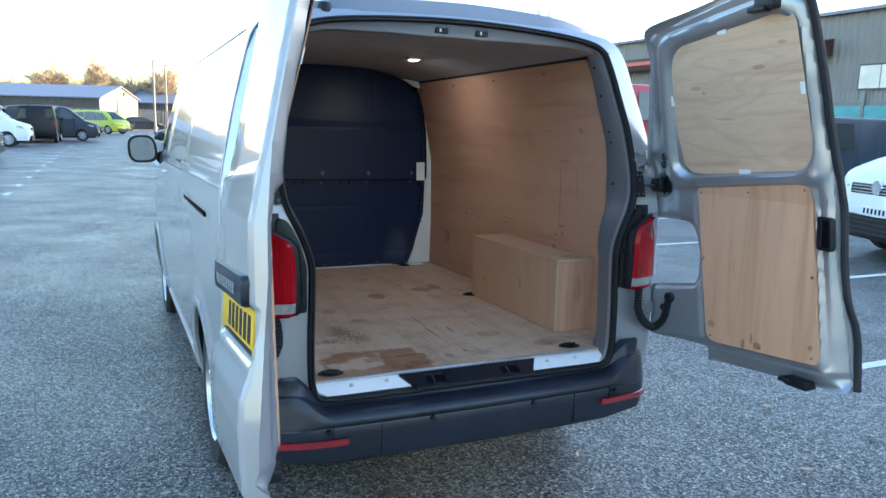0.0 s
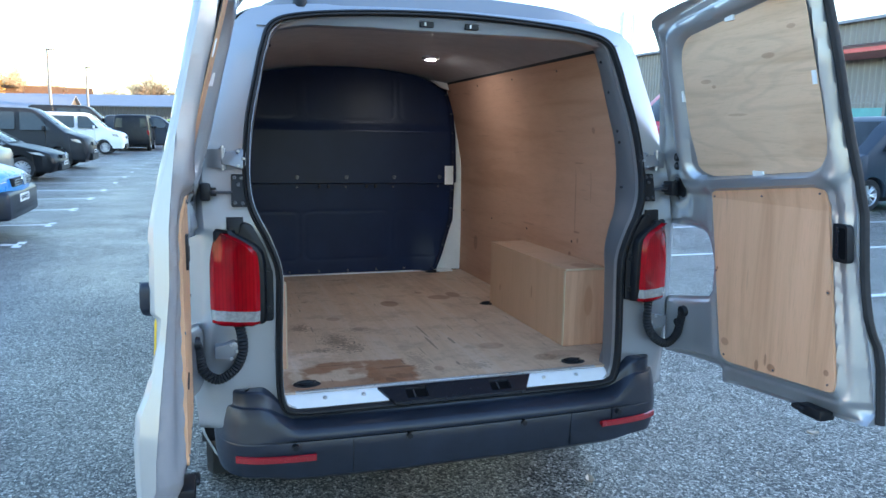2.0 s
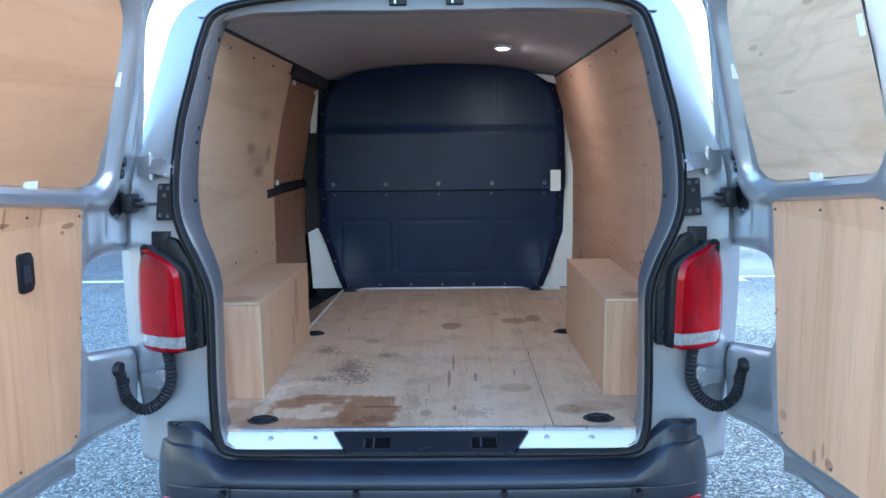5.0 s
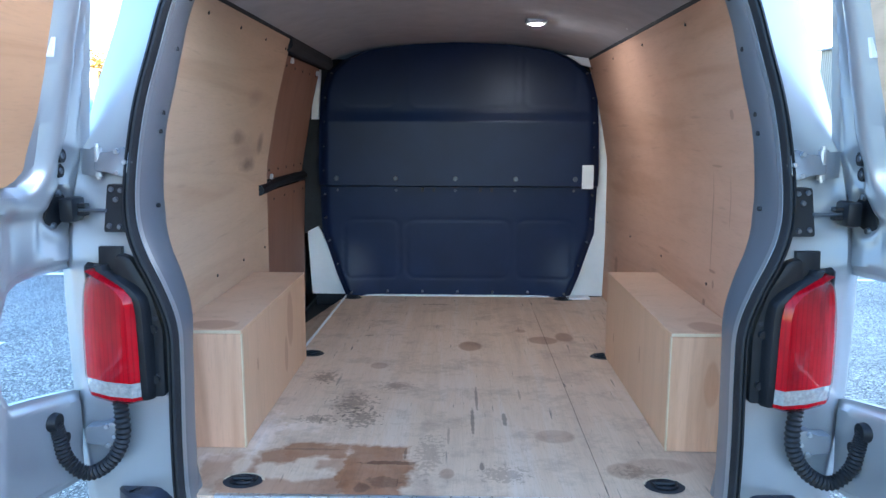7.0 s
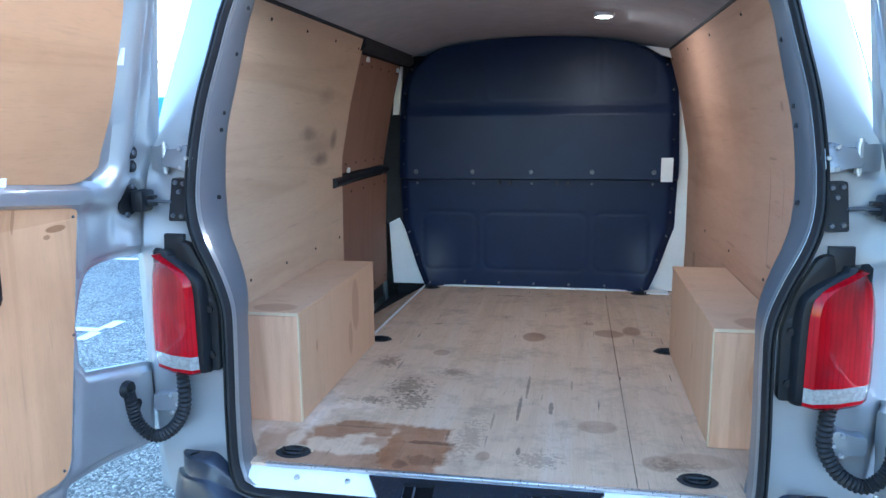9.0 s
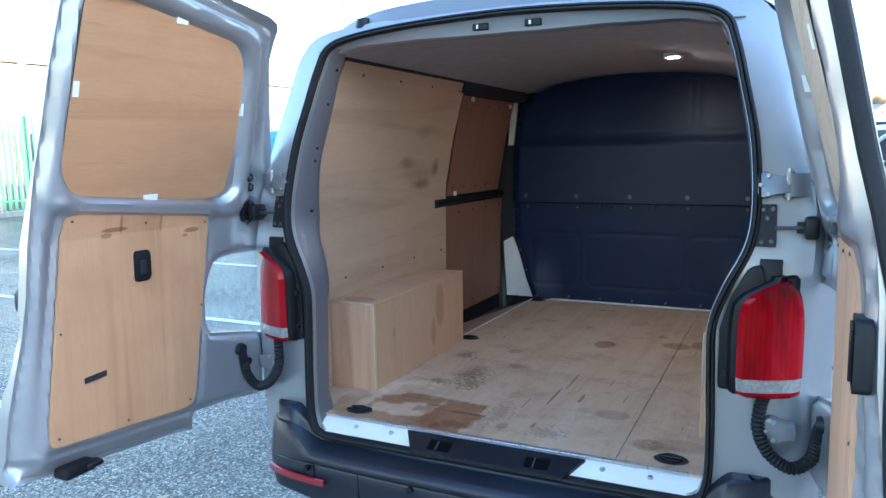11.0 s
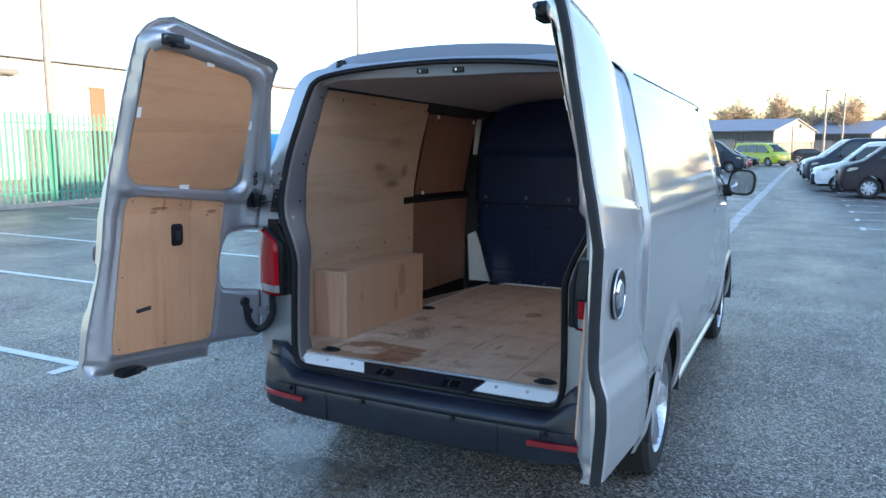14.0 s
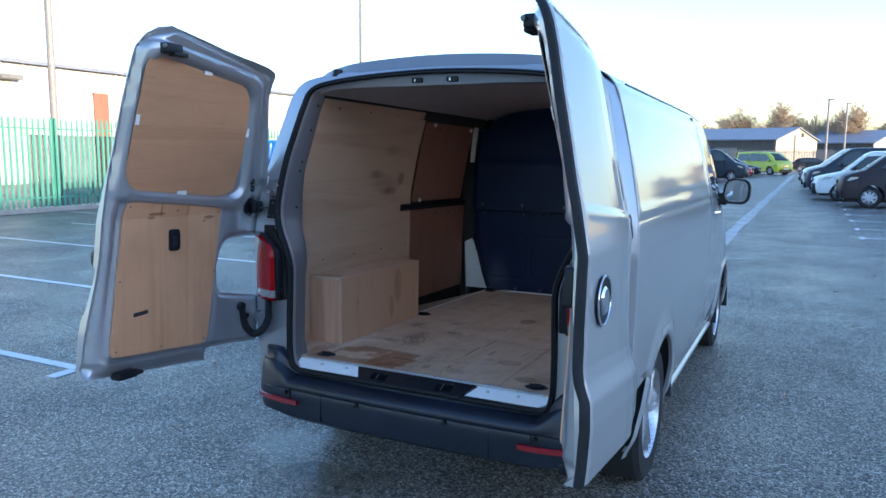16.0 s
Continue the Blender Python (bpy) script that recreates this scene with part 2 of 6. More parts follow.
def worn_floor():
    base = (0.63, 0.42, 0.285)
    m = Mat("ply_floor", base, 0.6)
    wav = m.noise(1.0, 5, 0.6, m.scaled(11, 0.9, 1), 0.8)
    pore = m.noise(1.0, 3, 0.75, m.scaled(260, 12, 1))
    wear = m.noise(1.6, 7, 0.7)
    grime = m.noise(7.0, 6, 0.75)
    c = m.ramp(wav, [(0.25, (0.52, 0.34, 0.235)), (0.5, base), (0.75, (0.66, 0.485, 0.37))])
    c = m.mix(m.grey(pore, 0.5, 0.75, 0, 0.3), c, (0.28, 0.18, 0.12))
    c = m.mix(m.grey(wear, 0.5, 0.75, 0, 0.45), c, (0.66, 0.48, 0.36))
    c = m.mix(m.grey(grime, 0.50, 0.76, 0, 0.7), c, (0.27, 0.17, 0.115))
    # short dark scratches, lengthwise and slanting
    for rot, sx, sy, lo in ((8, 70, 3.2, 0.685), (-28, 90, 5.0, 0.69), (78, 80, 4.0, 0.73), (40, 110, 7.0, 0.70)):
        q = m.noise(1.0, 2, 0.5, m.scaled(sx, sy, 1, rot))
        gate = m.noise(3.0, 3, 0.6, m.scaled(1, 1, 1, rot))
        c = m.mix(m.math("MULTIPLY", m.grey(q, lo, lo + 0.05, 0, 0.8), m.grey(gate, 0.5, 0.6)), c, (0.07, 0.05, 0.04))
    c = marked(m, c, [((0.058, 1.475, 0.6), (0.052, 0.07, 1), 0.8), ((0.376, 1.57, 0.6), (0.065, 0.06, 1), 0.7), ((0.475, 1.625, 0.6), (0.042, 0.07, 1), 0.7), ((0.29, 1.72, 0.6), (0.025, 0.03, 1), 0.5), ((-0.30, 1.20, 0.6), (0.035, 0.04, 1), 0.5), ((0.30, 0.55, 0.6), (0.06, 0.05, 1), 0.4), ((0.46, 0.33, 0.6), (0.05, 0.05, 1), 0.5), ((0.56, 0.36, 0.6), (0.10, 0.05, 1), 0.35), ((-0.20, 0.98, 0.6), (0.04, 0.04, 1), 0.3), ((-0.02, 0.30, 0.6), (0.02, 0.03, 1), 0.5)], (0.50, 0.36, 0.29), 0.22)
    wet = spill(m, [(-0.215, 0.30, 0.090, 0.172, 1.0), (-0.385, 0.430, 0.085, 0.045, 0.95), (-0.495, 0.385, 0.055, 0.038, 0.85), (-0.545, 0.33, 0.022, 0.06, 0.75), (-0.40, 0.215, 0.22, 0.042, 0.75), (-0.645, 0.29, 0.045, 0.10, 0.5), (-0.33, 0.345, 0.05, 0.03, 0.6)])
    dry = m.noise(5.0, 5, 0.6)
    c = m.mix(m.math("MULTIPLY", wet, m.grey(dry, 0.25, 0.6, 0.65, 1.0)), c, m.mix(1.0, c, (0.50, 0.28, 0.17), "MULTIPLY"))
    c = marked(m, c, [((-0.184, 0.36, 0.6), (0.07, 0.012, 1), 0.75), ((-0.19, 0.25, 0.6), (0.05, 0.03, 1), 0.5), ((-0.235, 0.215, 0.6), (0.02, 0.03, 1), 0.6), ((-0.42, 0.44, 0.6), (0.10, 0.006, 1), 0.5)], (0.42, 0.36, 0.34), 1.2, 30.0)
    # scuffed black marks, long scratches
    c = marked(m, c, [((-0.341, 0.80, 0.6), (0.05, 0.07, 1), 0.75), ((-0.304, 0.68, 0.6), (0.045, 0.06, 1), 0.8), ((-0.44, 0.66, 0.6), (0.05, 0.025, 1), 0.7), ((-0.482, 1.06, 0.6), (0.035, 0.05, 1), 0.8), ((-0.10, 2.22, 0.6), (0.08, 0.012, 1), 0.7), ((-0.39, 1.62, 0.6), (0.012, 0.015, 1), 0.7), ((0.50, 0.32, 0.6), (0.05, 0.03, 1), 0.45), ((-0.22, 0.97, 0.6), (0.05, 0.03, 1), 0.5), ((-0.07, 0.42, 0.6), (0.03, 0.10, 1), 0.4), ((0.13, 0.30, 0.6), (0.05, 0.04, 1), 0.5)], (0.40, 0.37, 0.35), 3.6, 60.0)
    c = marked(m, c, [((0.070, 0.86, 0.6), (0.005, 0.12, 1), 0.75), ((0.054, 0.66, 0.6), (0.006, 0.11, 1), 0.8), ((0.155, 0.678, 0.6), (0.008, 0.05, 1), 0.8), ((0.074, 0.345, 0.6), (0.006, 0.03, 1), 0.8), ((-0.02, 0.55, 0.6), (0.004, 0.06, 1), 0.5), ((0.22, 0.9, 0.6), (0.004, 0.05, 1), 0.5), ((-0.14, 0.42, 0.6), (0.004, 0.04, 1), 0.6)], (0.34, 0.31, 0.29), 0.9, 40.0)
    # pale chafed strip beside the wheel-arch box
    c = marked(m, c, [((-0.575, 0.56, 0.6), (0.06, 0.16, 1), 0.7), ((-0.46, 0.60, 0.6), (0.10, 0.05, 1), 0.45), ((-0.66, 0.375, 0.6), (0.05, 0.03, 1), 0.8)], (1.30, 1.45, 1.65), 1.2, 18.0, 0.6)
    m.color(c)
    m.rough(m.grey(wear, 0.3, 0.8, 0.66, 0.48))
    m.bump(pore, 0.15, 0.002)
    return m.m


FLOOR = worn_floor()


PLY_LEFT = plywood("ply_wall_scuffed", (0.55, 0.365, 0.25), "y", 0.25, marks=[((-0.78, 1.06, 1.475), (0.3, 0.11, 0.032), 0.6), ((-0.78, 1.37, 1.45), (0.3, 0.05, 0.05), 0.75), ((-0.8, 1.235, 1.373), (0.3, 0.12, 0.030), 0.8), ((-0.78, 1.18, 1.42), (0.3, 0.22, 0.07), 0.35), ((-0.75, 1.2, 1.62), (0.3, 0.10, 0.04), 0.3)], dark_mark=(0.36, 0.34, 0.35), figure=0.03, soft=0.8)
PLY_DOOR_L = plywood("ply_door_marked", (0.56, 0.30, 0.165), "z", figure=0.0, contrast=0.75, marks=[((-0.935, -0.14, 1.285), (0.3, 0.035, 0.008), 0.8), ((-0.935, -0.17, 1.27), (0.3, 0.012, 0.006), 0.7), ((-0.935, -0.44, 1.315), (0.3, 0.050, 0.007), 0.85), ((-0.935, -0.42, 1.330), (0.3, 0.006, 0.030), 0.7), ((-0.935, -0.47, 1.300), (0.3, 0.020, 0.008), 0.6), ((-0.935, -0.27, 1.32), (0.3, 0.005, 0.03), 0.5)], dark_mark=(0.42, 0.30, 0.2))
GLASS = glass("car_glass", (0.10, 0.12, 0.12))
LAMP_GLASS = plain("clear_lens", (0.34, 0.34, 0.34), 0.12, 0.3, 0.6, vary=0.35, scale=90, bump=0.3, fine=90)
TYRE = plain("tyre_rubber", (0.018, 0.018, 0.019), 0.8, vary=0.3)
ALLOY = plain("alloy", (0.55, 0.56, 0.58), 0.3, 0.8, vary=0.1)
RED_LENS = Mat("red_lens", (0.20, 0.002, 0.005), 0.07, 0.0, 0.0, 0.22)
_w1 = RED_LENS.node("ShaderNodeTexWave", Vector=RED_LENS.scaled(1, 1, 1), Scale=26.0, Distortion=0.6)
_w1.bands_direction = "X"
_n = RED_LENS.noise(9, 3, 0.5, RED_LENS.scaled(1.6, 1.6, 0.45))
_deep = RED_LENS.mix(RED_LENS.grey(_w1.outputs["Fac"], 0.7, 1.0, 0, 0.35), (0.36, 0.0015, 0.007), (0.10, 0.0006, 0.002))
RED_LENS.color(RED_LENS.mix(RED_LENS.grey(_n, 0.45, 0.60, 0, 0.55), _deep, (0.09, 0.0006, 0.003)))
RED_LENS.bump(_w1.outputs["Fac"], 0.03, 0.001)
RED_LENS = RED_LENS.m
REFLECTOR = plain("red_reflector", (0.26, 0.006, 0.012), 0.22, 0, 0.8, vary=0.2, scale=200)
YELLOW = plain("yellow_plate", (0.78, 0.47, 0.025), 0.35, vary=0.06)

ASPHALT = Mat("asphalt", (0.12, 0.12, 0.12), 0.6, 0.0, 0.0, 0.35)
_warp = ASPHALT.node("ShaderNodeTexNoise", Vector=ASPHALT.co, Scale=90.0, Detail=2.0)
_at = ASPHALT.node("ShaderNodeVectorMath", Vector=ASPHALT.co)
_at.operation = "ADD"
_small = ASPHALT.node("ShaderNodeVectorMath", Vector=_warp.outputs["Color"])
_small.operation = "SCALE"
_small.inputs["Scale"].default_value = 0.004
ASPHALT.t.links.new(_small.outputs[0], _at.inputs[1])
_v = ASPHALT.node("ShaderNodeTexVoronoi", Vector=_at.outputs[0], Scale=88.0, Randomness=1.0)
_e = ASPHALT.node("ShaderNodeTexVoronoi", Vector=_at.outputs[0], Scale=88.0)
_e.feature = "DISTANCE_TO_EDGE"
_gap = ASPHALT.grey(_e.outputs["Distance"], 0.035, 0.12)
_hue = ASPHALT.node("ShaderNodeSeparateColor", Color=_v.outputs["Color"])
_chip, _sunk = _hue.outputs[0], _hue.outputs[1]
_big = ASPHALT.noise(0.35, 6, 0.62)
_wet = ASPHALT.noise(0.9, 5, 0.6)
_c = ASPHALT.ramp(_chip, [(0.05, (0.15, 0.138, 0.122)), (0.5, (0.29, 0.266, 0.234)), (0.85, (0.46, 0.425, 0.376)), (1.0, (0.66, 0.62, 0.555))])
_c = ASPHALT.mix(_gap, (0.014, 0.0135, 0.0125), _c)
_c = ASPHALT.mix(ASPHALT.grey(_sunk, 0.70, 0.78, 0, 0.95), _c, (0.022, 0.021, 0.020))
_c = ASPHALT.mix(ASPHALT.grey(_big, 0.45, 0.75, 0, 0.40), _c, ASPHALT.mix(1.0, _c, (0.5, 0.5, 0.5), "MULTIPLY"))
# damp ellipse below the bumper, darkened also to imitate the van's reflection
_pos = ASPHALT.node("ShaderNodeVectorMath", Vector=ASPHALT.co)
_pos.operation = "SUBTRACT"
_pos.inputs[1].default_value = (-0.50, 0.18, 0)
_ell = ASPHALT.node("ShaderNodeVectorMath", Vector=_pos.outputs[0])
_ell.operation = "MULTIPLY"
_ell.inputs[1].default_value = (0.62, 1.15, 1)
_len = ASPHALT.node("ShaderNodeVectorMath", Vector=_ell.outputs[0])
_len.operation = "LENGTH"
_bumper_patch = ASPHALT.grey(ASPHALT.math("ADD", _len.outputs["Value"], ASPHALT.math("MULTIPLY", ASPHALT.noise(4.0, 6, 0.65), 0.8)), 0.52, 0.70, 0.0, 1.0)
_far = ASPHALT.node("ShaderNodeVectorMath", Vector=ASPHALT.co)
_far.operation = "DISTANCE"
_far.inputs[1].default_value = (-0.95, 0.45, 0)
_shine = ASPHALT.grey(ASPHALT.math("ADD", _far.outputs["Value"], ASPHALT.math("MULTIPLY", ASPHALT.noise(9.0, 6, 0.7), 0.45)), 0.36, 0.52, 0.0, 1.0)
# dark streaks in the colour imitate the van's reflection on the damp ground
_streak = ASPHALT.grey(ASPHALT.noise(1.0, 4, 0.6, ASPHALT.scaled(2.6, 0.7, 1, 24)), 0.52, 0.68, 0.0, 0.55)
_c = ASPHALT.mix(_streak, _c, ASPHALT.mix(1.0, _c, (0.55, 0.55, 0.56), "MULTIPLY"))
_c = ASPHALT.mix(_bumper_patch, ASPHALT.mix(1.0, _c, (0.42, 0.42, 0.43), "MULTIPLY"), _c)
ASPHALT.color(_c)
ASPHALT.rough(ASPHALT.math("MULTIPLY", ASPHALT.math("MULTIPLY", ASPHALT.grey(_wet, 0.35, 0.65, 0.30, 0.52), ASPHALT.grey(_bumper_patch, 0, 1, 0.5, 1.0)), ASPHALT.grey(_shine, 0, 1, 0.45, 1.0)))
ASPHALT.put(ASPHALT.b.inputs["Specular IOR Level"], ASPHALT.grey(_shine, 0, 1, 0.8, 0.36))
ASPHALT.bump(ASPHALT.math("ADD", _gap, ASPHALT.math("MULTIPLY", _chip, 0.9)), 0.6, 0.008)
ASPHALT = ASPHALT.m
LINE = Mat("road_paint", (0.7, 0.7, 0.68), 0.7)
_w = LINE.noise(14, 6, 0.7)
LINE.color(LINE.mix(LINE.grey(_w, 0.56, 0.72, 0, 0.7), (0.72, 0.72, 0.70), (0.09, 0.09, 0.095)))
LINE.bump(LINE.noise(120, 3), 0.4, 0.006)
LINE = LINE.m
CONCRETE = plain("kerb_concrete", (0.34, 0.32, 0.29), 0.85, vary=0.25, bump=0.5, fine=60)


# ---- mesh helpers ----
def link_mesh(name, bm, material, smooth=True):
    bmesh.ops.recalc_face_normals(bm, faces=bm.faces)
    me = bpy.data.meshes.new(name)
    bm.to_mesh(me)
    bm.free()
    for k in material if isinstance(material, (list, tuple)) else [material]:
        me.materials.append(k)
    if smooth:
        me.polygons.foreach_set("use_smooth", [True] * len(me.polygons))
        me.set_sharp_from_angle(angle=radians(38))
    return new(name, me)


def part(name, bm, material, parent, label="", smooth=True):
    """One mesh object under a thing or under a part."""
    ob = link_mesh(name, bm, material, smooth)
    ob.parent = parent
    return tagged(ob, label)


def single(name, bm, material, label, category, m=None, group="", kind="", smooth=True):
    """A thing that is one mesh."""
    ob = link_mesh(name, bm, material, smooth)
    if m is not None:
        ob.matrix_basis = m
    return tagged(ob, label, category, group, kind)


def thing(name, label, category, m=None, group="", kind=""):
    ob = new(name)
    if m is not None:
        ob.matrix_basis = m
    return tagged(ob, label, category, group, kind)


def block(x0, x1, y0, y1, z0, z1, bevel=0.0, bm=None, seg=1):
    bm = bm or bmesh.new()
    v = [bm.verts.new((x, y, z)) for z in (z0, z1) for x, y in ((x0, y0), (x1, y0), (x1, y1), (x0, y1))]
    f = [(0, 3, 2, 1), (4, 5, 6, 7), (0, 1, 5, 4), (1, 2, 6, 5), (2, 3, 7, 6), (3, 0, 4, 7)]
    faces = [bm.faces.new([v[i] for i in q]) for q in f]
    if bevel:
        edges = list({e for q in faces for e in q.edges})
        bmesh.ops.bevel(bm, geom=edges, offset=bevel, segments=seg, profile=0.5, affect="EDGES")
    return bm


def rod(p0, p1, r0, r1=None, n=12, bm=None, cap=True):
    bm = bm or bmesh.new()
    p0, p1 = Vector(p0), Vector(p1)
    d = (p1 - p0).normalized()
    a = d.orthogonal().normalized()
    b = d.cross(a)
    r1 = r0 if r1 is None else r1
    rings = [[bm.verts.new(p + r * (math.cos(2 * math.pi * k / n) * a + math.sin(2 * math.pi * k / n) * b)) for k in range(n)] for p, r in ((p0, r0), (p1, r1))]
    for k in range(n):
        bm.faces.new((rings[0][k], rings[0][(k + 1) % n], rings[1][(k + 1) % n], rings[1][k]))
    if cap:
        bm.faces.new(rings[0][::-1])
        bm.faces.new(rings[1])
    return bm


def sweep(rings, bm=None, closed=True, cap=False):
    """Quads between rings of points."""
    bm = bm or bmesh.new()
    vs = [[bm.verts.new(p) for p in ring] for ring in rings]
    n = len(vs[0])
    for a, b in zip(vs, vs[1:]):
        for k in range(n if closed else n - 1):
            bm.faces.new((a[k], a[(k + 1) % n], b[(k + 1) % n], b[k]))
    if cap:
        bm.faces.new(vs[0][::-1])
        bm.faces.new(vs[-1])
    return bm


def tube(points, radius, n=10, bm=None, ribs=0.0):
    """A round tube along points; ribs: how far every other ring stands proud."""
    pts = [Vector(p) for p in points]
    rings = []
    up = Vector((0.31, 0.22, 0.92))
    for i, p in enumerate(pts):
        d = (pts[min(i + 1, len(pts) - 1)] - pts[max(i - 1, 0)]).normalized()
        a = d.cross(up).normalized()
        b = d.cross(a)
        r = radius + (ribs if i % 2 else 0)
        rings.append([p + r * (math.cos(2 * math.pi * k / n) * a + math.sin(2 * math.pi * k / n) * b) for k in range(n)])
    return sweep(rings, bm, True, True)


def prism(outline, to, depth0, depth1, bm=None, bevel=0.0):
    """An outline of (a, b) points made solid between two depths; to(a, b, depth) gives the place."""
    bm = bm or bmesh.new()
    v0 = [bm.verts.new(to(a, b, depth0)) for a, b in outline]
    v1 = [bm.verts.new(to(a, b, depth1)) for a, b in outline]
    n = len(outline)
    faces = [bm.faces.new(v0[::-1]), bm.faces.new(v1)]
    for k in range(n):
        faces.append(bm.faces.new((v0[k], v0[(k + 1) % n], v1[(k + 1) % n], v1[k])))
    if bevel:
        bmesh.ops.bevel(bm, geom=list(faces[1].edges), offset=bevel, segments=2, profile=0.5, affect="EDGES")
    return bm


def rounded(points, r, n=5):
    """A polygon with each corner rounded off; r: one radius or one for each corner."""
    out = []
    k = len(points)
    for i in range(k):
        p, a, b = Vector(points[i]), Vector(points[i - 1]), Vector(points[(i + 1) % k])
        q = r[i] if isinstance(r, (list, tuple)) else r
        da, db = (a - p), (b - p)
        q = min(q, da.length * 0.48, db.length * 0.48)
        s, e = p + da.normalized() * q, p + db.normalized() * q
        for j in range(n + 1):
            t = j / n
            c = (1 - t) ** 2 * s + 2 * t * (1 - t) * p + t * t * e
            out.append((c.x, c.y))
    return out


def curve(points, per=6, closed=False):
    """A smooth line through points (Catmull-Rom)."""
    pts = [Vector(p) for p in points]
    n = len(pts)
    out = []
    for i in range(n if closed else n - 1):
        if closed:
            a, b, c, d = pts[i - 1], pts[i], pts[(i + 1) % n], pts[(i + 2) % n]
        else:
            a, b, c, d = pts[max(i - 1, 0)], pts[i], pts[i + 1], pts[min(i + 2, n - 1)]
        for j in range(per):
            t = j / per
            out.append(0.5 * (2 * b + (c - a) * t + (2 * a - 5 * b + 4 * c - d) * t * t + (3 * b - a - 3 * c + d) * t ** 3))
    if not closed:
        out.append(pts[-1])
    return out


def step(x, a, b):
    t = min(1.0, max(0.0, (x - a) / (b - a)))
    return t * t * (3 - 2 * t)


def lerp(x, xs, ys):
    return float(np.interp(x, xs, ys))


# ---- ground, lines, kerbs ----
def ground_sheet():
    bm = bmesh.new()
    bmesh.ops.create_grid(bm, x_segments=24, y_segments=24, size=1500)
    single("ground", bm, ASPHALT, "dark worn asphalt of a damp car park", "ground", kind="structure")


ground_sheet()
BAYS = [-1.5, 0.84, 3.07, 5.55, 7.95, 9.92, 12.0, 14.05, 16.08, 18.36, 20.6, 22.85, 24.95, 27.0, 29.1, 31.3, 33.5, 35.7, 37.9, 40.1]


def flat(x0, x1, y0, y1, z=0.004, bm=None):
    bm = bm or bmesh.new()
    bm.faces.new([bm.verts.new(p) for p in ((x0, y0, z), (x1, y0, z), (x1, y1, z), (x0, y1, z))])
    return bm


def bay_line(x0, x1, y, end):
    bm = flat(min(x0, x1), max(x0, x1), y - 0.045, y + 0.045)
    flat(end - 0.05, end + 0.05, y - 0.24, y - 0.05, 0.004, bm)
    flat(end - 0.05, end + 0.05, y + 0.05, y + 0.24, 0.004, bm)
    single("bay_line", bm, LINE, "worn white bay line painted on the asphalt", "road marking", group="bay lines", smooth=False)


for y in BAYS:
    bay_line(-12.8, -3.18, y, -3.18)
    bay_line(2.55 if y > 13 else 3.0, 12.0 if y > 2 else 8.0, y, 2.55 if y > 13 else 3.0)
single("bay_line", flat(-15.4, -12.9, 9.85, 9.94), LINE, "short white bay line in front of the kerb", "road marking", group="bay lines", smooth=False)
strip = bmesh.new()
for k in range(24):
    y0, y1 = 9.0 + 2.4 * k, 11.38 + 2.4 * k
    c0, c1 = 0.14 + 0.002 * (y0 - 12), 0.14 + 0.002 * (y1 - 12)
    w = 0.125 + 0.02 * math.sin(k * 2.3)
    strip.faces.new([strip.verts.new(q) for q in ((c0 - w, y0, 0.004), (c0 + w, y0, 0.004), (c1 + w, y1, 0.004), (c1 - w, y1, 0.004))])
single("aisle_line", strip, plain("pale_repair", (0.46, 0.44, 0.41), 0.8, vary=0.3, scale=1.5, bump=0.5), "long pale repaired strip along the aisle", "road marking", kind="stuff", smooth=False)

# ---- the van ----
PROF_Z, PROF_Y = (0.3, 0.57, 1.2, 1.91, 2.0), (0.07, 0.09, 0.09, 0.26, 0.285)


def rear_y(z):
    return lerp(z, PROF_Z, PROF_Y)


# half of the load opening, and the body's outer corner beside it, from bottom middle to top middle
OPENING = [(0, 0.553), (0.40, 0.553), (0.60, 0.558), (0.648, 0.60), (0.655, 0.75), (0.650, 0.95), (0.652, 1.06), (0.685, 1.16), (0.735, 1.27), (0.748, 1.38), (0.735, 1.55), (0.703, 1.70), (0.676, 1.81), (0.640, 1.885), (0.53, 1.918), (0.30, 1.940), (0, 1.950)]
CORNER = [(0, 0.50), (0.45, 0.50), (0.80, 0.50), (0.86, 0.56), (0.88, 0.72), (0.885, 0.92), (0.885, 1.06), (0.89, 1.17), (0.895, 1.28), (0.89, 1.40), (0.858, 1.58), (0.815, 1.75), (0.785, 1.86), (0.72, 1.935), (0.56, 1.965), (0.30, 1.978), (0, 1.985)]
SIDE = [(0.86, 0.26), (0.905, 0.35), (0.93, 0.5), (0.945, 0.75), (0.952, 1.0), (0.952, 1.18), (0.946, 1.30), (0.933, 1.39), (0.885, 1.6), (0.828, 1.80), (0.795, 1.88), (0.735, 1.935), (0.62, 1.962), (0.4, 1.978), (0, 1.985)]


def mirrored(half):
    """The closed ring of points whose right half is given."""
    return list(half) + [(-x, z) for x, z in half[-2:0:-1]]


def ring_of(half, per=5):
    return [(p.x, p.y) for p in curve(mirrored(half), per, True)]


def inset(ring, d):
    """A ring moved inwards by d."""
    out = []
    n = len(ring)
    for i, (x, z) in enumerate(ring):
        a, b = Vector(ring[i - 2]), Vector(ring[(i + 2) % n])
        t = (b - a).normalized()
        q = d(z) if callable(d) else d
        out.append((x - t.y * q, z + t.x * q))
    return out


van = thing("panel_van", "silver panel van with both rear doors open, parked on the asphalt", "van", VAN)

ring_a, ring_c = ring_of(OPENING), ring_of(CORNER)


def at_rear(ring, back=0.0):
    return [(x, rear_y(z) + back, z) for x, z in ring]


def side_x(z):
    return lerp(z, [p[1] for p in SIDE[:12]], [p[0] for p in SIDE[:12]])


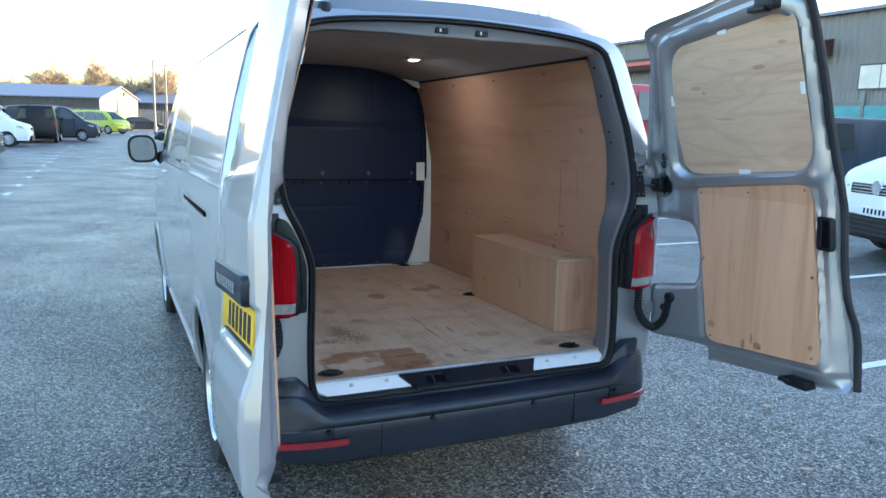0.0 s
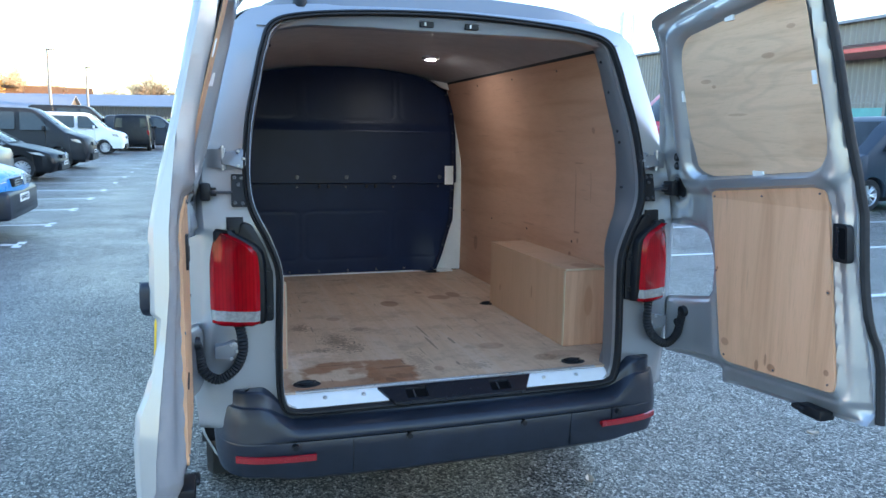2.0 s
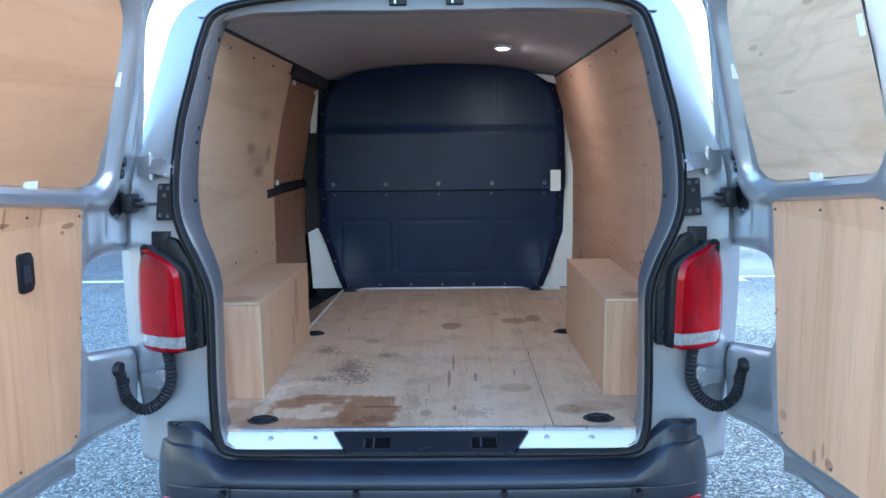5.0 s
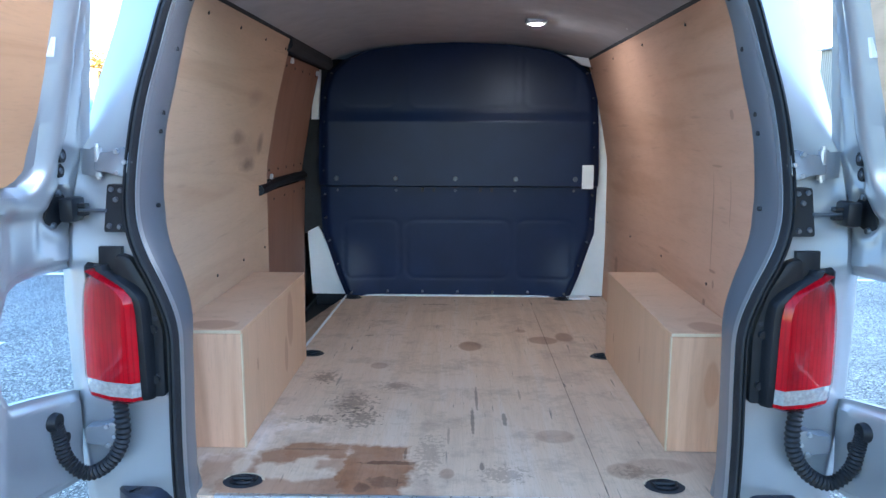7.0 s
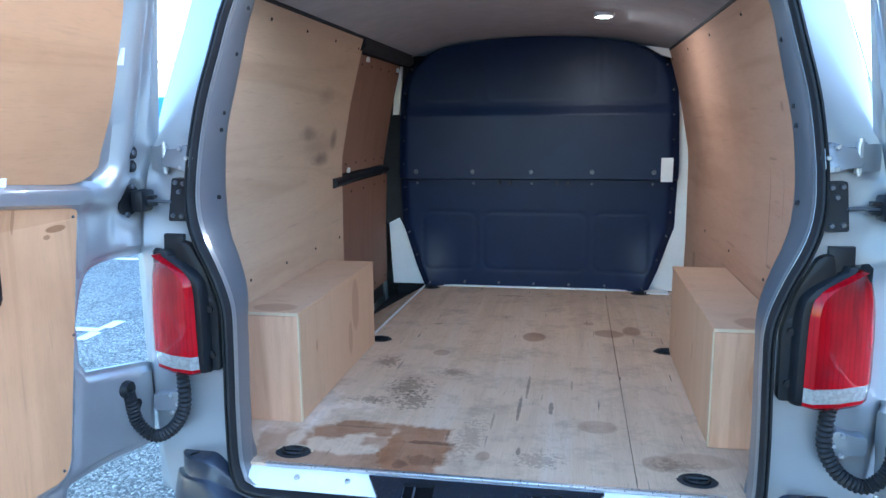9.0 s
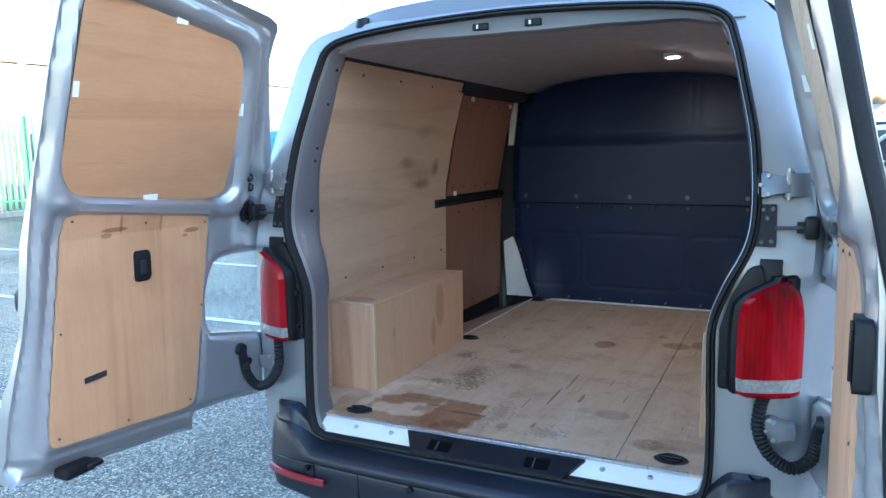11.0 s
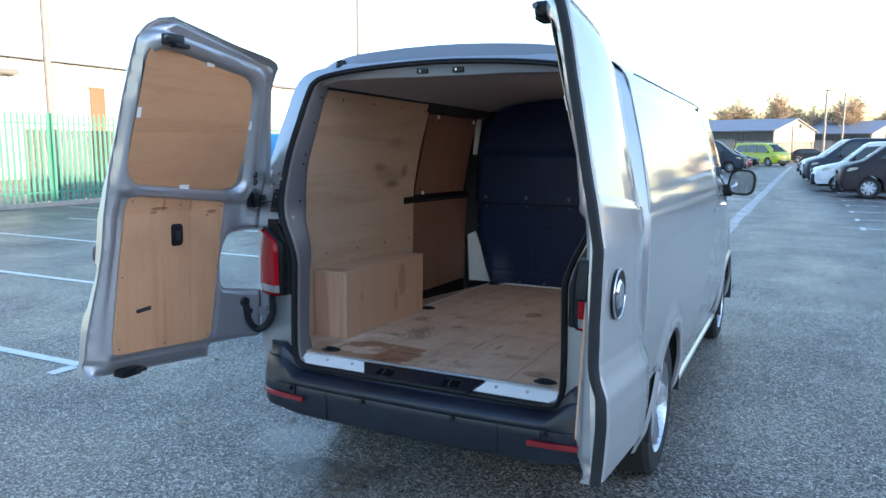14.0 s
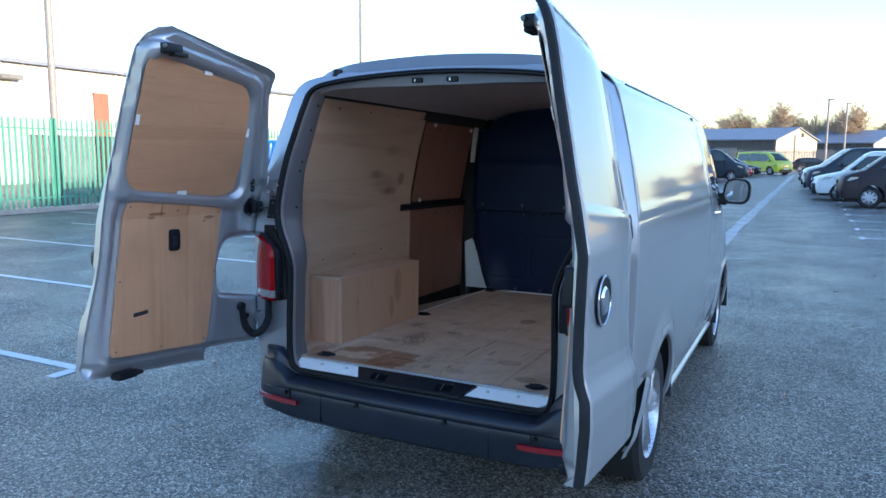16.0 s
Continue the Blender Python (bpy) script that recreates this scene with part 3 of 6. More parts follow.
# rear frame: the pressed steel round the opening
outer = []
for (x, z) in ring_c:
    s = 1 if x >= 0 else -1
    if z > 1.90 or abs(x) < 0.5:
        outer.append((x, rear_y(z) + 0.095, z + 0.002))
    else:
        outer.append((s * side_x(z), rear_y(z) + 0.105, z))
mid = [((a[0] + 2 * c[0]) / 3, (a[1] + 2 * c[1]) / 3) for a, c in zip(ring_a, ring_c)]
def lip(z):
    return lerp(z, (0.58, 0.64, 1.05, 1.2, 1.4, 1.6, 1.75, 1.85, 1.90, 1.925), (0.0, 0.004, 0.0, 0.0, 0.012, 0.020, 0.012, 0.020, 0.020, -0.004))


def deep(z):
    """How far forward of the opening the painted jamb reaches."""
    return lerp(z, (0.60, 0.70, 1.0, 1.15, 1.3, 1.5, 1.75, 1.88, 1.93), (0.10, 0.115, 0.12, 0.16, 0.19, 0.145, 0.135, 0.10, 0.03))


def jamb_ring(inwards, k):
    return [(x, rear_y(z) + deep(z0) * k, z) for (x, z), (_, z0) in zip(inset(ring_a, inwards), ring_a)]


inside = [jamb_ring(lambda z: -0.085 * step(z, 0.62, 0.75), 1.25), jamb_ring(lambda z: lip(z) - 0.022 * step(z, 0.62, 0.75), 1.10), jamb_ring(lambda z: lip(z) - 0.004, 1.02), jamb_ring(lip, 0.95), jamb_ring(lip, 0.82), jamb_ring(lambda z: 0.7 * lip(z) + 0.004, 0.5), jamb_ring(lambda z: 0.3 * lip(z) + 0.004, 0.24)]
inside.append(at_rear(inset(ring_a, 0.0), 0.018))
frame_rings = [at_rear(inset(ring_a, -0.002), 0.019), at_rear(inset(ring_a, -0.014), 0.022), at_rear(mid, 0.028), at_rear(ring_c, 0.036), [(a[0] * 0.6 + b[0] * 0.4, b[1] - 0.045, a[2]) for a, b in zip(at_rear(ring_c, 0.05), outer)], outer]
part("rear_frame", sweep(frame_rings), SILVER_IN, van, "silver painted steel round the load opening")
part("opening_jamb", sweep(inside), PAINT_SHADE, van, "inner pillar edge, silver paint darkened for shade")
seal = [at_rear(inset(ring_a, i), b) for i, b in ((0.004, 0.022), (0.005, 0.000), (0.000, -0.010), (-0.005, -0.011), (-0.0075, -0.003), (-0.010, -0.010), (-0.015, -0.008), (-0.018, 0.004), (-0.017, 0.026))]
part("door_seal", sweep(seal), RUBBER, van, "black rubber door seal")
flange = [at_rear(inset(ring_a, i), b) for i, b in ((0.0045, 0.020), (0.0055, 0.014), (0.0075, 0.014), (0.009, 0.030))]
part("pinch_flange", sweep(flange), SILVER_IN, van, "bright painted flange edge")

# outer skin: a fine net of the sides and roof, cut into panels at the real gaps
HUBS, WHEEL_Z, ARCH = (0.95, 3.95), 0.335, 0.405
GAPS = (1.55, 2.74, 3.72)
half = [(p.x, p.y) for p in curve(SIDE, 6)]
cols = sorted(set([round(v, 3) for v in np.linspace(0.0, 4.92, 165)] + [1.545, 1.555, 2.735, 2.745, 3.715, 3.725, 2.86, 3.62]))


def top_z(y):
    return lerp(y, (0, 0.6, 2.6, 3.15, 3.45, 4.25, 4.42, 4.75, 4.90, 4.96), (1.985, 1.992, 1.992, 1.97, 1.90, 1.30, 1.22, 1.08, 0.92, 0.72))


def sway(y):
    """How far the body's middle line drifts sideways towards the nose."""
    return -0.0065 * max(0.0, y - 0.3)


def skin(y, x, z):
    """A point of the body side, with the pressed window panels, the crease and the panel gaps."""
    first = rear_y(z) + (0.105 if z < 1.9 and abs(x) > 0.5 else 0.095)
    yy = first + (4.96 - first) * (y / 4.92)
    d = 0.0
    inside = step(z, 1.375, 1.392) * (1 - step(z, 1.81, 1.83))
    pane = step(yy - rear_y(z), 0.135, 0.158) * (1 - step(yy, 2.655, 2.68))
    d += 0.007 * inside * pane
    d += 0.007 * math.exp(-((z - 1.335) / 0.012) ** 2) * (1 - step(yy, 3.9, 4.1))
    d += 0.006 * math.exp(-((z - 1.185) / 0.006) ** 2) * step(yy, 0.4, 0.6) * (1 - step(yy, 2.6, 2.8))
    for h in HUBS:
        r = math.hypot(yy - h, z - WHEEL_Z)
        d -= 0.018 * math.exp(-((r - 0.43) / 0.035) ** 2)
    k = (top_z(yy) - 0.26) / (1.985 - 0.26)
    zz = 0.26 + (z - 0.26) * k
    wide = lerp(yy, (0, 3.9, 4.4, 4.75, 4.96), (1, 1, 0.965, 0.88, 0.70))
    return (x * wide - d, yy, zz)


def build_skin():
    groups = {}
    for s in (1, -1):
        pts = [[Vector(skin(y, x, z)) for x, z in half] for y in cols]
        for row in pts:
            for p in row:
                for h in HUBS:
                    r = math.hypot(p.y - h, p.z - WHEEL_Z)
                    if abs(r - ARCH) < 0.022 and p.x > 0.5:
                        p.y, p.z = h + (p.y - h) * ARCH / r, WHEEL_Z + (p.z - WHEEL_Z) * ARCH / r
        for i in range(len(cols) - 1):
            for j in range(len(half) - 1):
                q = [pts[i][j], pts[i + 1][j], pts[i + 1][j + 1], pts[i][j + 1]]
                c = sum(q, Vector()) / 4
                if any(math.hypot(c.y - h, c.z - WHEEL_Z) < ARCH + 0.014 for h in HUBS) and c.x > 0.5:
                    continue
                zz = half[j][1]
                if zz < 0.60 and c.y < 0.60 and c.x > 0.5:
                    continue
                up = zz > 1.90
                if up and 3.42 < c.y < 4.27:
                    key = "windscreen"
                elif 2.86 < c.y < 3.62 and 1.385 < zz < 1.80:
                    key = ("side_window", s)
                elif 1.55 < c.y < 2.74 and 0.40 < zz < 1.86 and s < 0:
                    key = ("sliding_door", s)
                elif 2.74 < c.y < 3.72 and 0.40 < zz < 1.86:
                    key = ("cab_door", s)
                elif up and c.y < 3.42:
                    key = "roof"
                elif c.y > 4.27 and zz > 1.2:
                    key = "bonnet"
                else:
                    key = ("side_panel", s)
                groups.setdefault(key, []).append([(s * p.x + sway(p.y), p.y, p.z) for p in q])
    for key, quads in groups.items():
        name = key if isinstance(key, str) else key[0]
        bm = bmesh.new()
        for q in quads:
            bm.faces.new([bm.verts.new(p) for p in q])
        bmesh.ops.remove_doubles(bm, verts=bm.verts, dist=0.0004)
        if name in ("sliding_door", "cab_door"):
            edge = [e for e in bm.edges if e.is_boundary]
            got = bmesh.ops.extrude_edge_only(bm, edges=edge)["geom"]
            for v in got:
                if isinstance(v, bmesh.types.BMVert):
                    v.co.x *= 0.975
        glassy = name in ("windscreen", "side_window")
        ob = part(name, bm, GLASS if glassy else SILVER, van, "tinted glass" if glassy else "")
        if not glassy:
            mod = ob.modifiers.new("thickness", "SOLIDIFY")
            mod.thickness, mod.offset = 0.004, 0.0


build_skin()

for s in (1, -1):
    rail = []
    for y in np.linspace(0.30, 3.05, 40):
        x, yy, z = skin(y, 0.7755, 1.9035)
        rail.append((s * (x + 0.001) + sway(yy), yy, z + 0.001))
    part("roof_channel", tube(rail, 0.0045, 6), RUBBER, van, "dark strip in the roof channel")
    # black tube drawn in as the shadow line under the pane's top edge
    part("pane_shadow_line", tube([(s * (skin(y, 0.8205, 1.822)[0] - 0.002) + sway(skin(y, 0.8205, 1.822)[1]), skin(y, 0.8205, 1.822)[1], 1.826) for y in np.linspace(0.20, 2.60, 30)], 0.004, 6), RUBBER, van)
    part("sill_rail", tube([(s * 0.885 + sway(y), y, 0.300) for y in np.linspace(1.40, 3.52, 12)], 0.026, 8), SILVER, van, "rolled lower sill edge")
# strip on the skin, coloured as the shade in the rail slot
part("slide_rail_slot", block(-0.962, -0.945, 0.62, 1.50, 1.176, 1.196, 0.003), HOLLOW, van, "near-black strip for the shade in the sliding door rail slot")

# dark cab behind the glass, underside and wheel wells
part("cab_lining", block(-0.80, 0.80, 2.62, 4.2, 0.5, 1.25, 0.05), DARKGAP, van)
part("underbody", block(-0.86, 0.86, 0.30, 4.8, 0.30, 0.52, 0.03), BLACK, van, "black underbody")


def wheel_parts(parent, x, y, z, r, w, rim_mat, spokes=5, s=1):
    """A tyre with a spoked rim, its outer face towards s."""
    prof = [(r * 0.66, -w), (r * 0.93, -w * 1.02), (r * 0.995, -w * 0.8), (r, 0.0), (r * 0.995, w * 0.8), (r * 0.93, w * 1.02), (r * 0.66, w)]
    n = 40
    rings = [[(x + s * o, y + q * math.cos(2 * math.pi * k / n), z + q * math.sin(2 * math.pi * k / n)) for k in range(n)] for q, o in prof]
    tyre = part("tyre", sweep(rings), TYRE, parent)
    bm = sweep([[(x + s * o, y + q * math.cos(2 * math.pi * k / n), z + q * math.sin(2 * math.pi * k / n)) for k in range(n)] for q, o in ((r * 0.66, w), (r * 0.64, w * 0.9), (r * 0.60, w * 0.55), (r * 0.58, w * 0.1))])
    for k in range(spokes):
        for off in (-0.16, 0.16):
            a = 2 * math.pi * k / spokes + off
            b = 2 * math.pi * k / spokes + off * 0.9
            p0 = Vector((x + s * w * 0.62, y + 0.12 * r * math.cos(a), z + 0.12 * r * math.sin(a)))
            p1 = Vector((x + s * w * 0.72, y + 0.63 * r * math.cos(b), z + 0.63 * r * math.sin(b)))
            rod(p0, p1, r * 0.075, r * 0.06, 6, bm)
    rod((x + s * w * 0.3, y, z), (x + s * w * 0.78, y, z), r * 0.17, r * 0.15, 16, bm)
    rim = part("rim", bm, rim_mat, tyre)
    part("brake_disc", rod((x + s * w * 0.0, y, z), (x + s * w * 0.1, y, z), r * 0.56, None, 24), BLACK, tyre)


for s in (1, -1):
    for h in HUBS:
        wheel_parts(van, s * 0.805 + sway(h), h, WHEEL_Z, 0.335, 0.105, ALLOY, 5, s)
        well = [[(s * x, h + 0.42 * math.cos(a), WHEEL_Z + 0.42 * math.sin(a)) for a in np.linspace(-0.08, math.pi + 0.08, 24)] for x in (0.93, 0.70)]
        part("wheel_arch_liner", sweep(well, closed=False), DARKGAP, van)

def arch_flare(s, h):
    """The rolled lip of a wheel arch."""
    rows = []
    for a in np.linspace(-0.19, math.pi + 0.19, 56):
        row = []
        for r, back in ((0.394, 0.022), (0.392, 0.004), (0.400, -0.003), (0.418, -0.004), (0.436, -0.003), (0.458, 0.003)):
            z = WHEEL_Z + r * math.sin(a)
            x = side_x(z) + 0.018 * math.exp(-((max(r, 0.418) - 0.43) / 0.035) ** 2) - back
            row.append((s * x + sway(h), h + r * math.cos(a), z))
        rows.append(row)
    part("arch_flare", sweep(rows, closed=False), SILVER, van)


for s in (1, -1):
    for h in HUBS:
        arch_flare(s, h)


# bumper
def bumper():
    # (inset from the widest line, height), a section swept round the back
    low = [(0.10, 0.315), (0.04, 0.322), (0.016, 0.340), (0.009, 0.380), (0.006, 0.440), (0.0055, 0.468), (0.007, 0.4715), (0.0145, 0.4730), (0.0145, 0.4765), (0.001, 0.4785), (-0.001, 0.4825), (0.0, 0.496), (0.006, 0.507), (0.022, 0.515), (0.070, 0.523), (0.084, 0.525), (0.089, 0.530), (0.091, 0.537), (0.17, 0.540)]
    high = [(0.10, 0.330), (0.04, 0.337), (0.016, 0.352), (0.007, 0.390), (0.003, 0.440), (0.003, 0.468), (0.003, 0.4715), (0.004, 0.4730), (0.004, 0.4765), (0.004, 0.4785), (0.005, 0.4825), (0.010, 0.535), (0.020, 0.582), (0.024, 0.590), (0.034, 0.5935), (0.0365, 0.598), (0.037, 0.640), (0.044, 0.647), (0.17, 0.650)]
    path = [(-0.885, 0.62), (-0.885, 0.30), (-0.875, 0.17), (-0.83, 0.075), (-0.74, 0.028), (-0.5, 0.008), (-0.25, 0.0), (0, -0.002), (0.25, 0.0), (0.5, 0.008), (0.74, 0.028), (0.83, 0.075), (0.875, 0.17), (0.885, 0.30), (0.885, 0.62)]
    line = curve(path, 12)
    rings = []
    for i, p in enumerate(line):
        d = (line[min(i + 1, len(line) - 1)] - line[max(i - 1, 0)]).normalized()
        nrm = Vector((-d.y, d.x))
        k = step(abs(p.x), 0.60, 0.74)
        both = [(a[0] * (1 - k) + b[0] * k, a[1] * (1 - k) + b[1] * k) for a, b in zip(low, high)]
        most = lerp(p.y, (0.08, 0.2), (0.17, 0.055))
        rings.append([(p.x + nrm.x * min(q, most), p.y + nrm.y * min(q, most), z) for q, z in both])
    b = part("rear_bumper", sweep(rings, closed=False), BUMPER, van, "unpainted dark grey plastic bumper")
    for s in (1, -1):
        red = curve([(s * 0.55, 0.004), (s * 0.66, 0.012), (s * 0.75, 0.028), (s * 0.815, 0.058)], 5)
        rr = [[(p.x, p.y - 0.003, 0.408 + 0.004 * i / len(red)), (p.x, p.y - 0.007, 0.410), (p.x, p.y - 0.007, 0.430), (p.x, p.y - 0.001, 0.433), (p.x, p.y + 0.02, 0.42)] for i, p in enumerate(red)]
        part("reflector", sweep(rr, cap=True), REFLECTOR, b, "red bumper reflector")
        for x in (0.62, 0.22):
            part("parking_sensor", rod((s * x, 0.012, 0.462), (s * x, -0.006, 0.462), 0.011, 0.010, 14), BLACK, b)
    for s in (-1, 1):
        part("seam", block(s * 0.42 - 0.0008, s * 0.42 + 0.0008, 0.008, 0.04, 0.35, 0.505), BLACK, b)
        part("seam", block(s * 0.60 - 0.0006, s * 0.60 + 0.0006, 0.014, 0.05, 0.43, 0.500), BLACK, b)


bumper()

# sill: painted tread, dark latch plate
part("sill", prism([(0.20, 0.592), (0.158, 0.592), (0.145, 0.586), (0.098, 0.563), (0.20, 0.55)], lambda a, b, d: (d, a, b), -0.64, 0.64), WHITE, van, "pale painted load sill")
part("sill_strip", block(-0.60, 0.60, 0.158, 0.174, 0.594, 0.6035, 0.002), ALLOY, van, "aluminium floor edge strip")
def tread(a, b, d):
    return (a, b, d + (b - 0.145) * 0.47 if b < 0.145 else d)


def latch_plate():
    """A plate in pieces round its two openings."""
    bm = bmesh.new()
    cells = [[(-0.255, 0.072), (-0.305, 0.150), (-0.205, 0.150), (-0.205, 0.072)], [(0.205, 0.072), (0.205, 0.150), (0.305, 0.150), (0.255, 0.072)], [(-0.125, 0.072), (-0.125, 0.150), (0.125, 0.150), (0.125, 0.072)]]
    for s in (-1, 1):
        a, b = sorted((s * 0.125, s * 0.205))
        cells += [[(a, 0.072), (a, 0.086), (b, 0.086), (b, 0.072)], [(a, 0.132), (a, 0.150), (b, 0.150), (b, 0.132)]]
    for q in cells:
        prism(q, tread, 0.585, 0.5965, bm)
    bmesh.ops.remove_doubles(bm, verts=bm.verts, dist=0.0005)
    return bm


plate = part("latch_plate", latch_plate(), GLOSS, van, "black plastic sill plate", smooth=False)
for s in (-1, 1):
    part("latch_recess", prism([(s * 0.165 - 0.039, 0.087), (s * 0.165 - 0.039, 0.131), (s * 0.165 + 0.039, 0.131), (s * 0.165 + 0.039, 0.087)], tread, 0.5872, 0.5885), HOLLOW, plate)
    part("striker", rod((s * 0.165 - 0.010, 0.092, 0.570), (s * 0.165 - 0.010, 0.124, 0.584), 0.0028, None, 8), BOLT, plate)
    catch = part("top_catch", block(s * 0.088 - 0.027, s * 0.088 + 0.027, 0.288, 0.312, 1.909, 1.931, 0.003), BLACK, van, "black latch opening in the header")
    part("catch_pin", rod((s * 0.088 - 0.008, 0.286, 1.914), (s * 0.088 - 0.008, 0.286, 1.926), 0.004, None, 8), STEEL, catch)
    for x in (0.36, 0.50):
        part("sill_screw", rod((s * x, 0.136, 0.578), (s * x, 0.133, 0.5865), 0.010, 0.006, 12), ALLOY, van)

# painted header over the opening
def header():
    rows = [[], [], [], [], []]
    for x in np.linspace(-0.70, 0.70, 61):
        z = lerp(abs(x), [p[0] for p in OPENING[:12:-1]], [p[1] for p in OPENING[:12:-1]])
        # the strip narrows into the corners
        k = 1 - 0.88 * min(1.0, abs(x) / 0.68) ** 1.6
        y = 0.284 - 0.25 * (1.95 - z)
        for row, (dy, dz) in zip(rows, ((0.0, 0.004), (0.013, 0.020), (0.021, 0.050), (0.034, 0.056), (0.090, 0.050))):
            row.append((float(x), y + dy, z - 0.004 - (dz - 0.004) * k))
    part("header", sweep(rows, closed=False), SILVER_IN, van, "pale painted header over the load opening")


header()

# inside lining of the roof
def headliner():
    rings = []
    for y in np.linspace(0.30, 2.50, 45):
        seam = 0.008 * math.exp(-((y - 1.385) / 0.012) ** 2)
        row = [(x, y, 1.962 - 0.085 * (abs(x) / 0.68) ** 3.0 - seam) for x in np.linspace(-0.70, 0.70, 25)]
        rings.append(row)
    part("headliner", sweep(rings, closed=False), HEADLINER, van, "grey felt roof lining")


headliner()
for s in (-1, 1):
    part("roof_rail_trim", tube([(s * 0.690, y, 1.876) for y in np.linspace(0.34, 2.45, 12)], 0.016, 8), DARKGAP, van)
part("slide_top_rail", tube([(-0.70, y, 1.850) for y in np.linspace(1.50, 2.45, 8)], 0.034, 8), DARKGAP, van)
part("corner_gusset", prism([(0.56, 1.895), (0.69, 1.875), (0.70, 1.83), (0.64, 1.845)], lambda a, b, d: (a, d, b), 2.40, 2.43), WHITE, van, "pale corner gusset")

# bulkhead
def bulkhead():
    def half_w(z):
        return lerp(z, (0.60, 0.72, 0.95, 1.3, 1.70, 1.80, 1.87, 1.92, 1.955, 1.96), (0.615, 0.665, 0.745, 0.75, 0.735, 0.70, 0.62, 0.50, 0.22, 0.05))

    def groove(x, z):
        d = 0.0
        def rrect(x0, x1, z0, z1, r=0.05):
            cx, cz = (x0 + x1) / 2, (z0 + z1) / 2
            qx, qz = abs(x - cx) - (x1 - x0) / 2 + r, abs(z - cz) - (z1 - z0) / 2 + r
            return math.hypot(max(qx, 0), max(qz, 0)) + min(max(qx, qz), 0) - r
        for box in ((-0.28, 0.28, 0.70, 1.025), (-0.62, -0.32, 0.70, 1.025), (0.32, 0.62, 0.70, 1.025), (-0.26, 0.31, 1.62, 2.1), (0.35, 0.62, 1.62, 2.1), (-0.62, -0.33, 1.62, 2.1)):
            d += 0.0024 * math.exp(-(rrect(*box) / 0.006) ** 2)
        return d

    zs = sorted(set([round(v, 4) for v in np.linspace(0.602, 1.96, 150)]))
    rings = []
    for z in zs:
        w = half_w(z)
        row = []
        for t in np.linspace(-1, 1, 121):
            x = w * t
            y = lerp(z, (0.6, 1.2, 1.205, 1.21, 1.55, 1.575, 1.60, 1.96), (2.435, 2.405, 2.405, 2.375, 2.375, 2.385, 2.395, 2.435))
            y += groove(x, z)
            y += 0.05 * (1 - step(z, 0.60, 0.95)) * step(abs(x), 0.42, 0.62) * -1.0
            y += 0.035 * step(abs(t), 0.93, 1.0)
            row.append((x, y, z))
        rings.append(row)
    b = part("bulkhead", sweep(rings, closed=False), NAVY, van, "dark navy pressed steel bulkhead")
    for x in (-0.649, -0.333, -0.015, 0.305, 0.62):
        bm = rod((x, 2.378, 1.25), (x, 2.366, 1.25), 0.014, 0.011, 14)
        part("bolt", bm, BOLT, b)
        rod((x, 2.41, 1.185), (x, 2.398, 1.185), 0.008, 0.006, 10, bm := bmesh.new())
        part("rivet", bm, BOLT, b)
    for x in np.linspace(-0.58, 0.58, 7):
        part("rivet", rod((x, 2.44, 0.625), (x, 2.40 if abs(x) < 0.45 else 2.36, 0.625), 0.007, 0.005, 10), BOLT, b)
    for s in (-1, 1):
        for z in np.linspace(0.78, 1.80, 9):
            part("rivet", rod((s * (half_w(z) - 0.03), 2.44, z), (s * (half_w(z) - 0.03), 2.375, z), 0.006, 0.004, 8), BOLT, b)
    for x in (-0.19, -0.13, 0.12, 0.18):
        part("slot", block(x - 0.006, x + 0.006, 2.372, 2.40, 1.18, 1.20), DARKGAP, b)
    part("label", block(0.655, 0.715, 2.362, 2.368, 1.20, 1.325), WHITE, b, "blank white sticker")
    to = lambda a, b, d: (a, d, b)
    part("pillar", prism([(0.60, 0.60), (0.80, 0.60), (0.83, 0.78), (0.83, 1.3), (0.77, 1.85), (0.70, 1.85), (0.735, 1.3), (0.735, 0.95)], to, 2.453, 2.49), WHITE, van, "bare white body pillar beside the bulkhead")
    part("pillar", prism([(-0.60, 0.60), (-0.81, 0.60), (-0.83, 0.95), (-0.77, 0.98), (-0.755, 0.95)], to, 2.46, 2.49), WHITE, van, "bare white body pillar beside the bulkhead")
    part("pillar", prism([(-0.752, 1.56), (-0.79, 1.56), (-0.770, 1.82), (-0.735, 1.82)], to, 2.44, 2.47), WHITE, van)
    # dark sheet put in as the shade between the white pillar pieces
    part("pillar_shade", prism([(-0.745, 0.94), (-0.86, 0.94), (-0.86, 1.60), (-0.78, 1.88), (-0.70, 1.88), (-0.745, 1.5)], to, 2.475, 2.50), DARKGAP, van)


bulkhead()
part("cab_wall", block(-0.80, 0.80, 2.52, 2.56, 0.5, 1.88), DARKGAP, van)


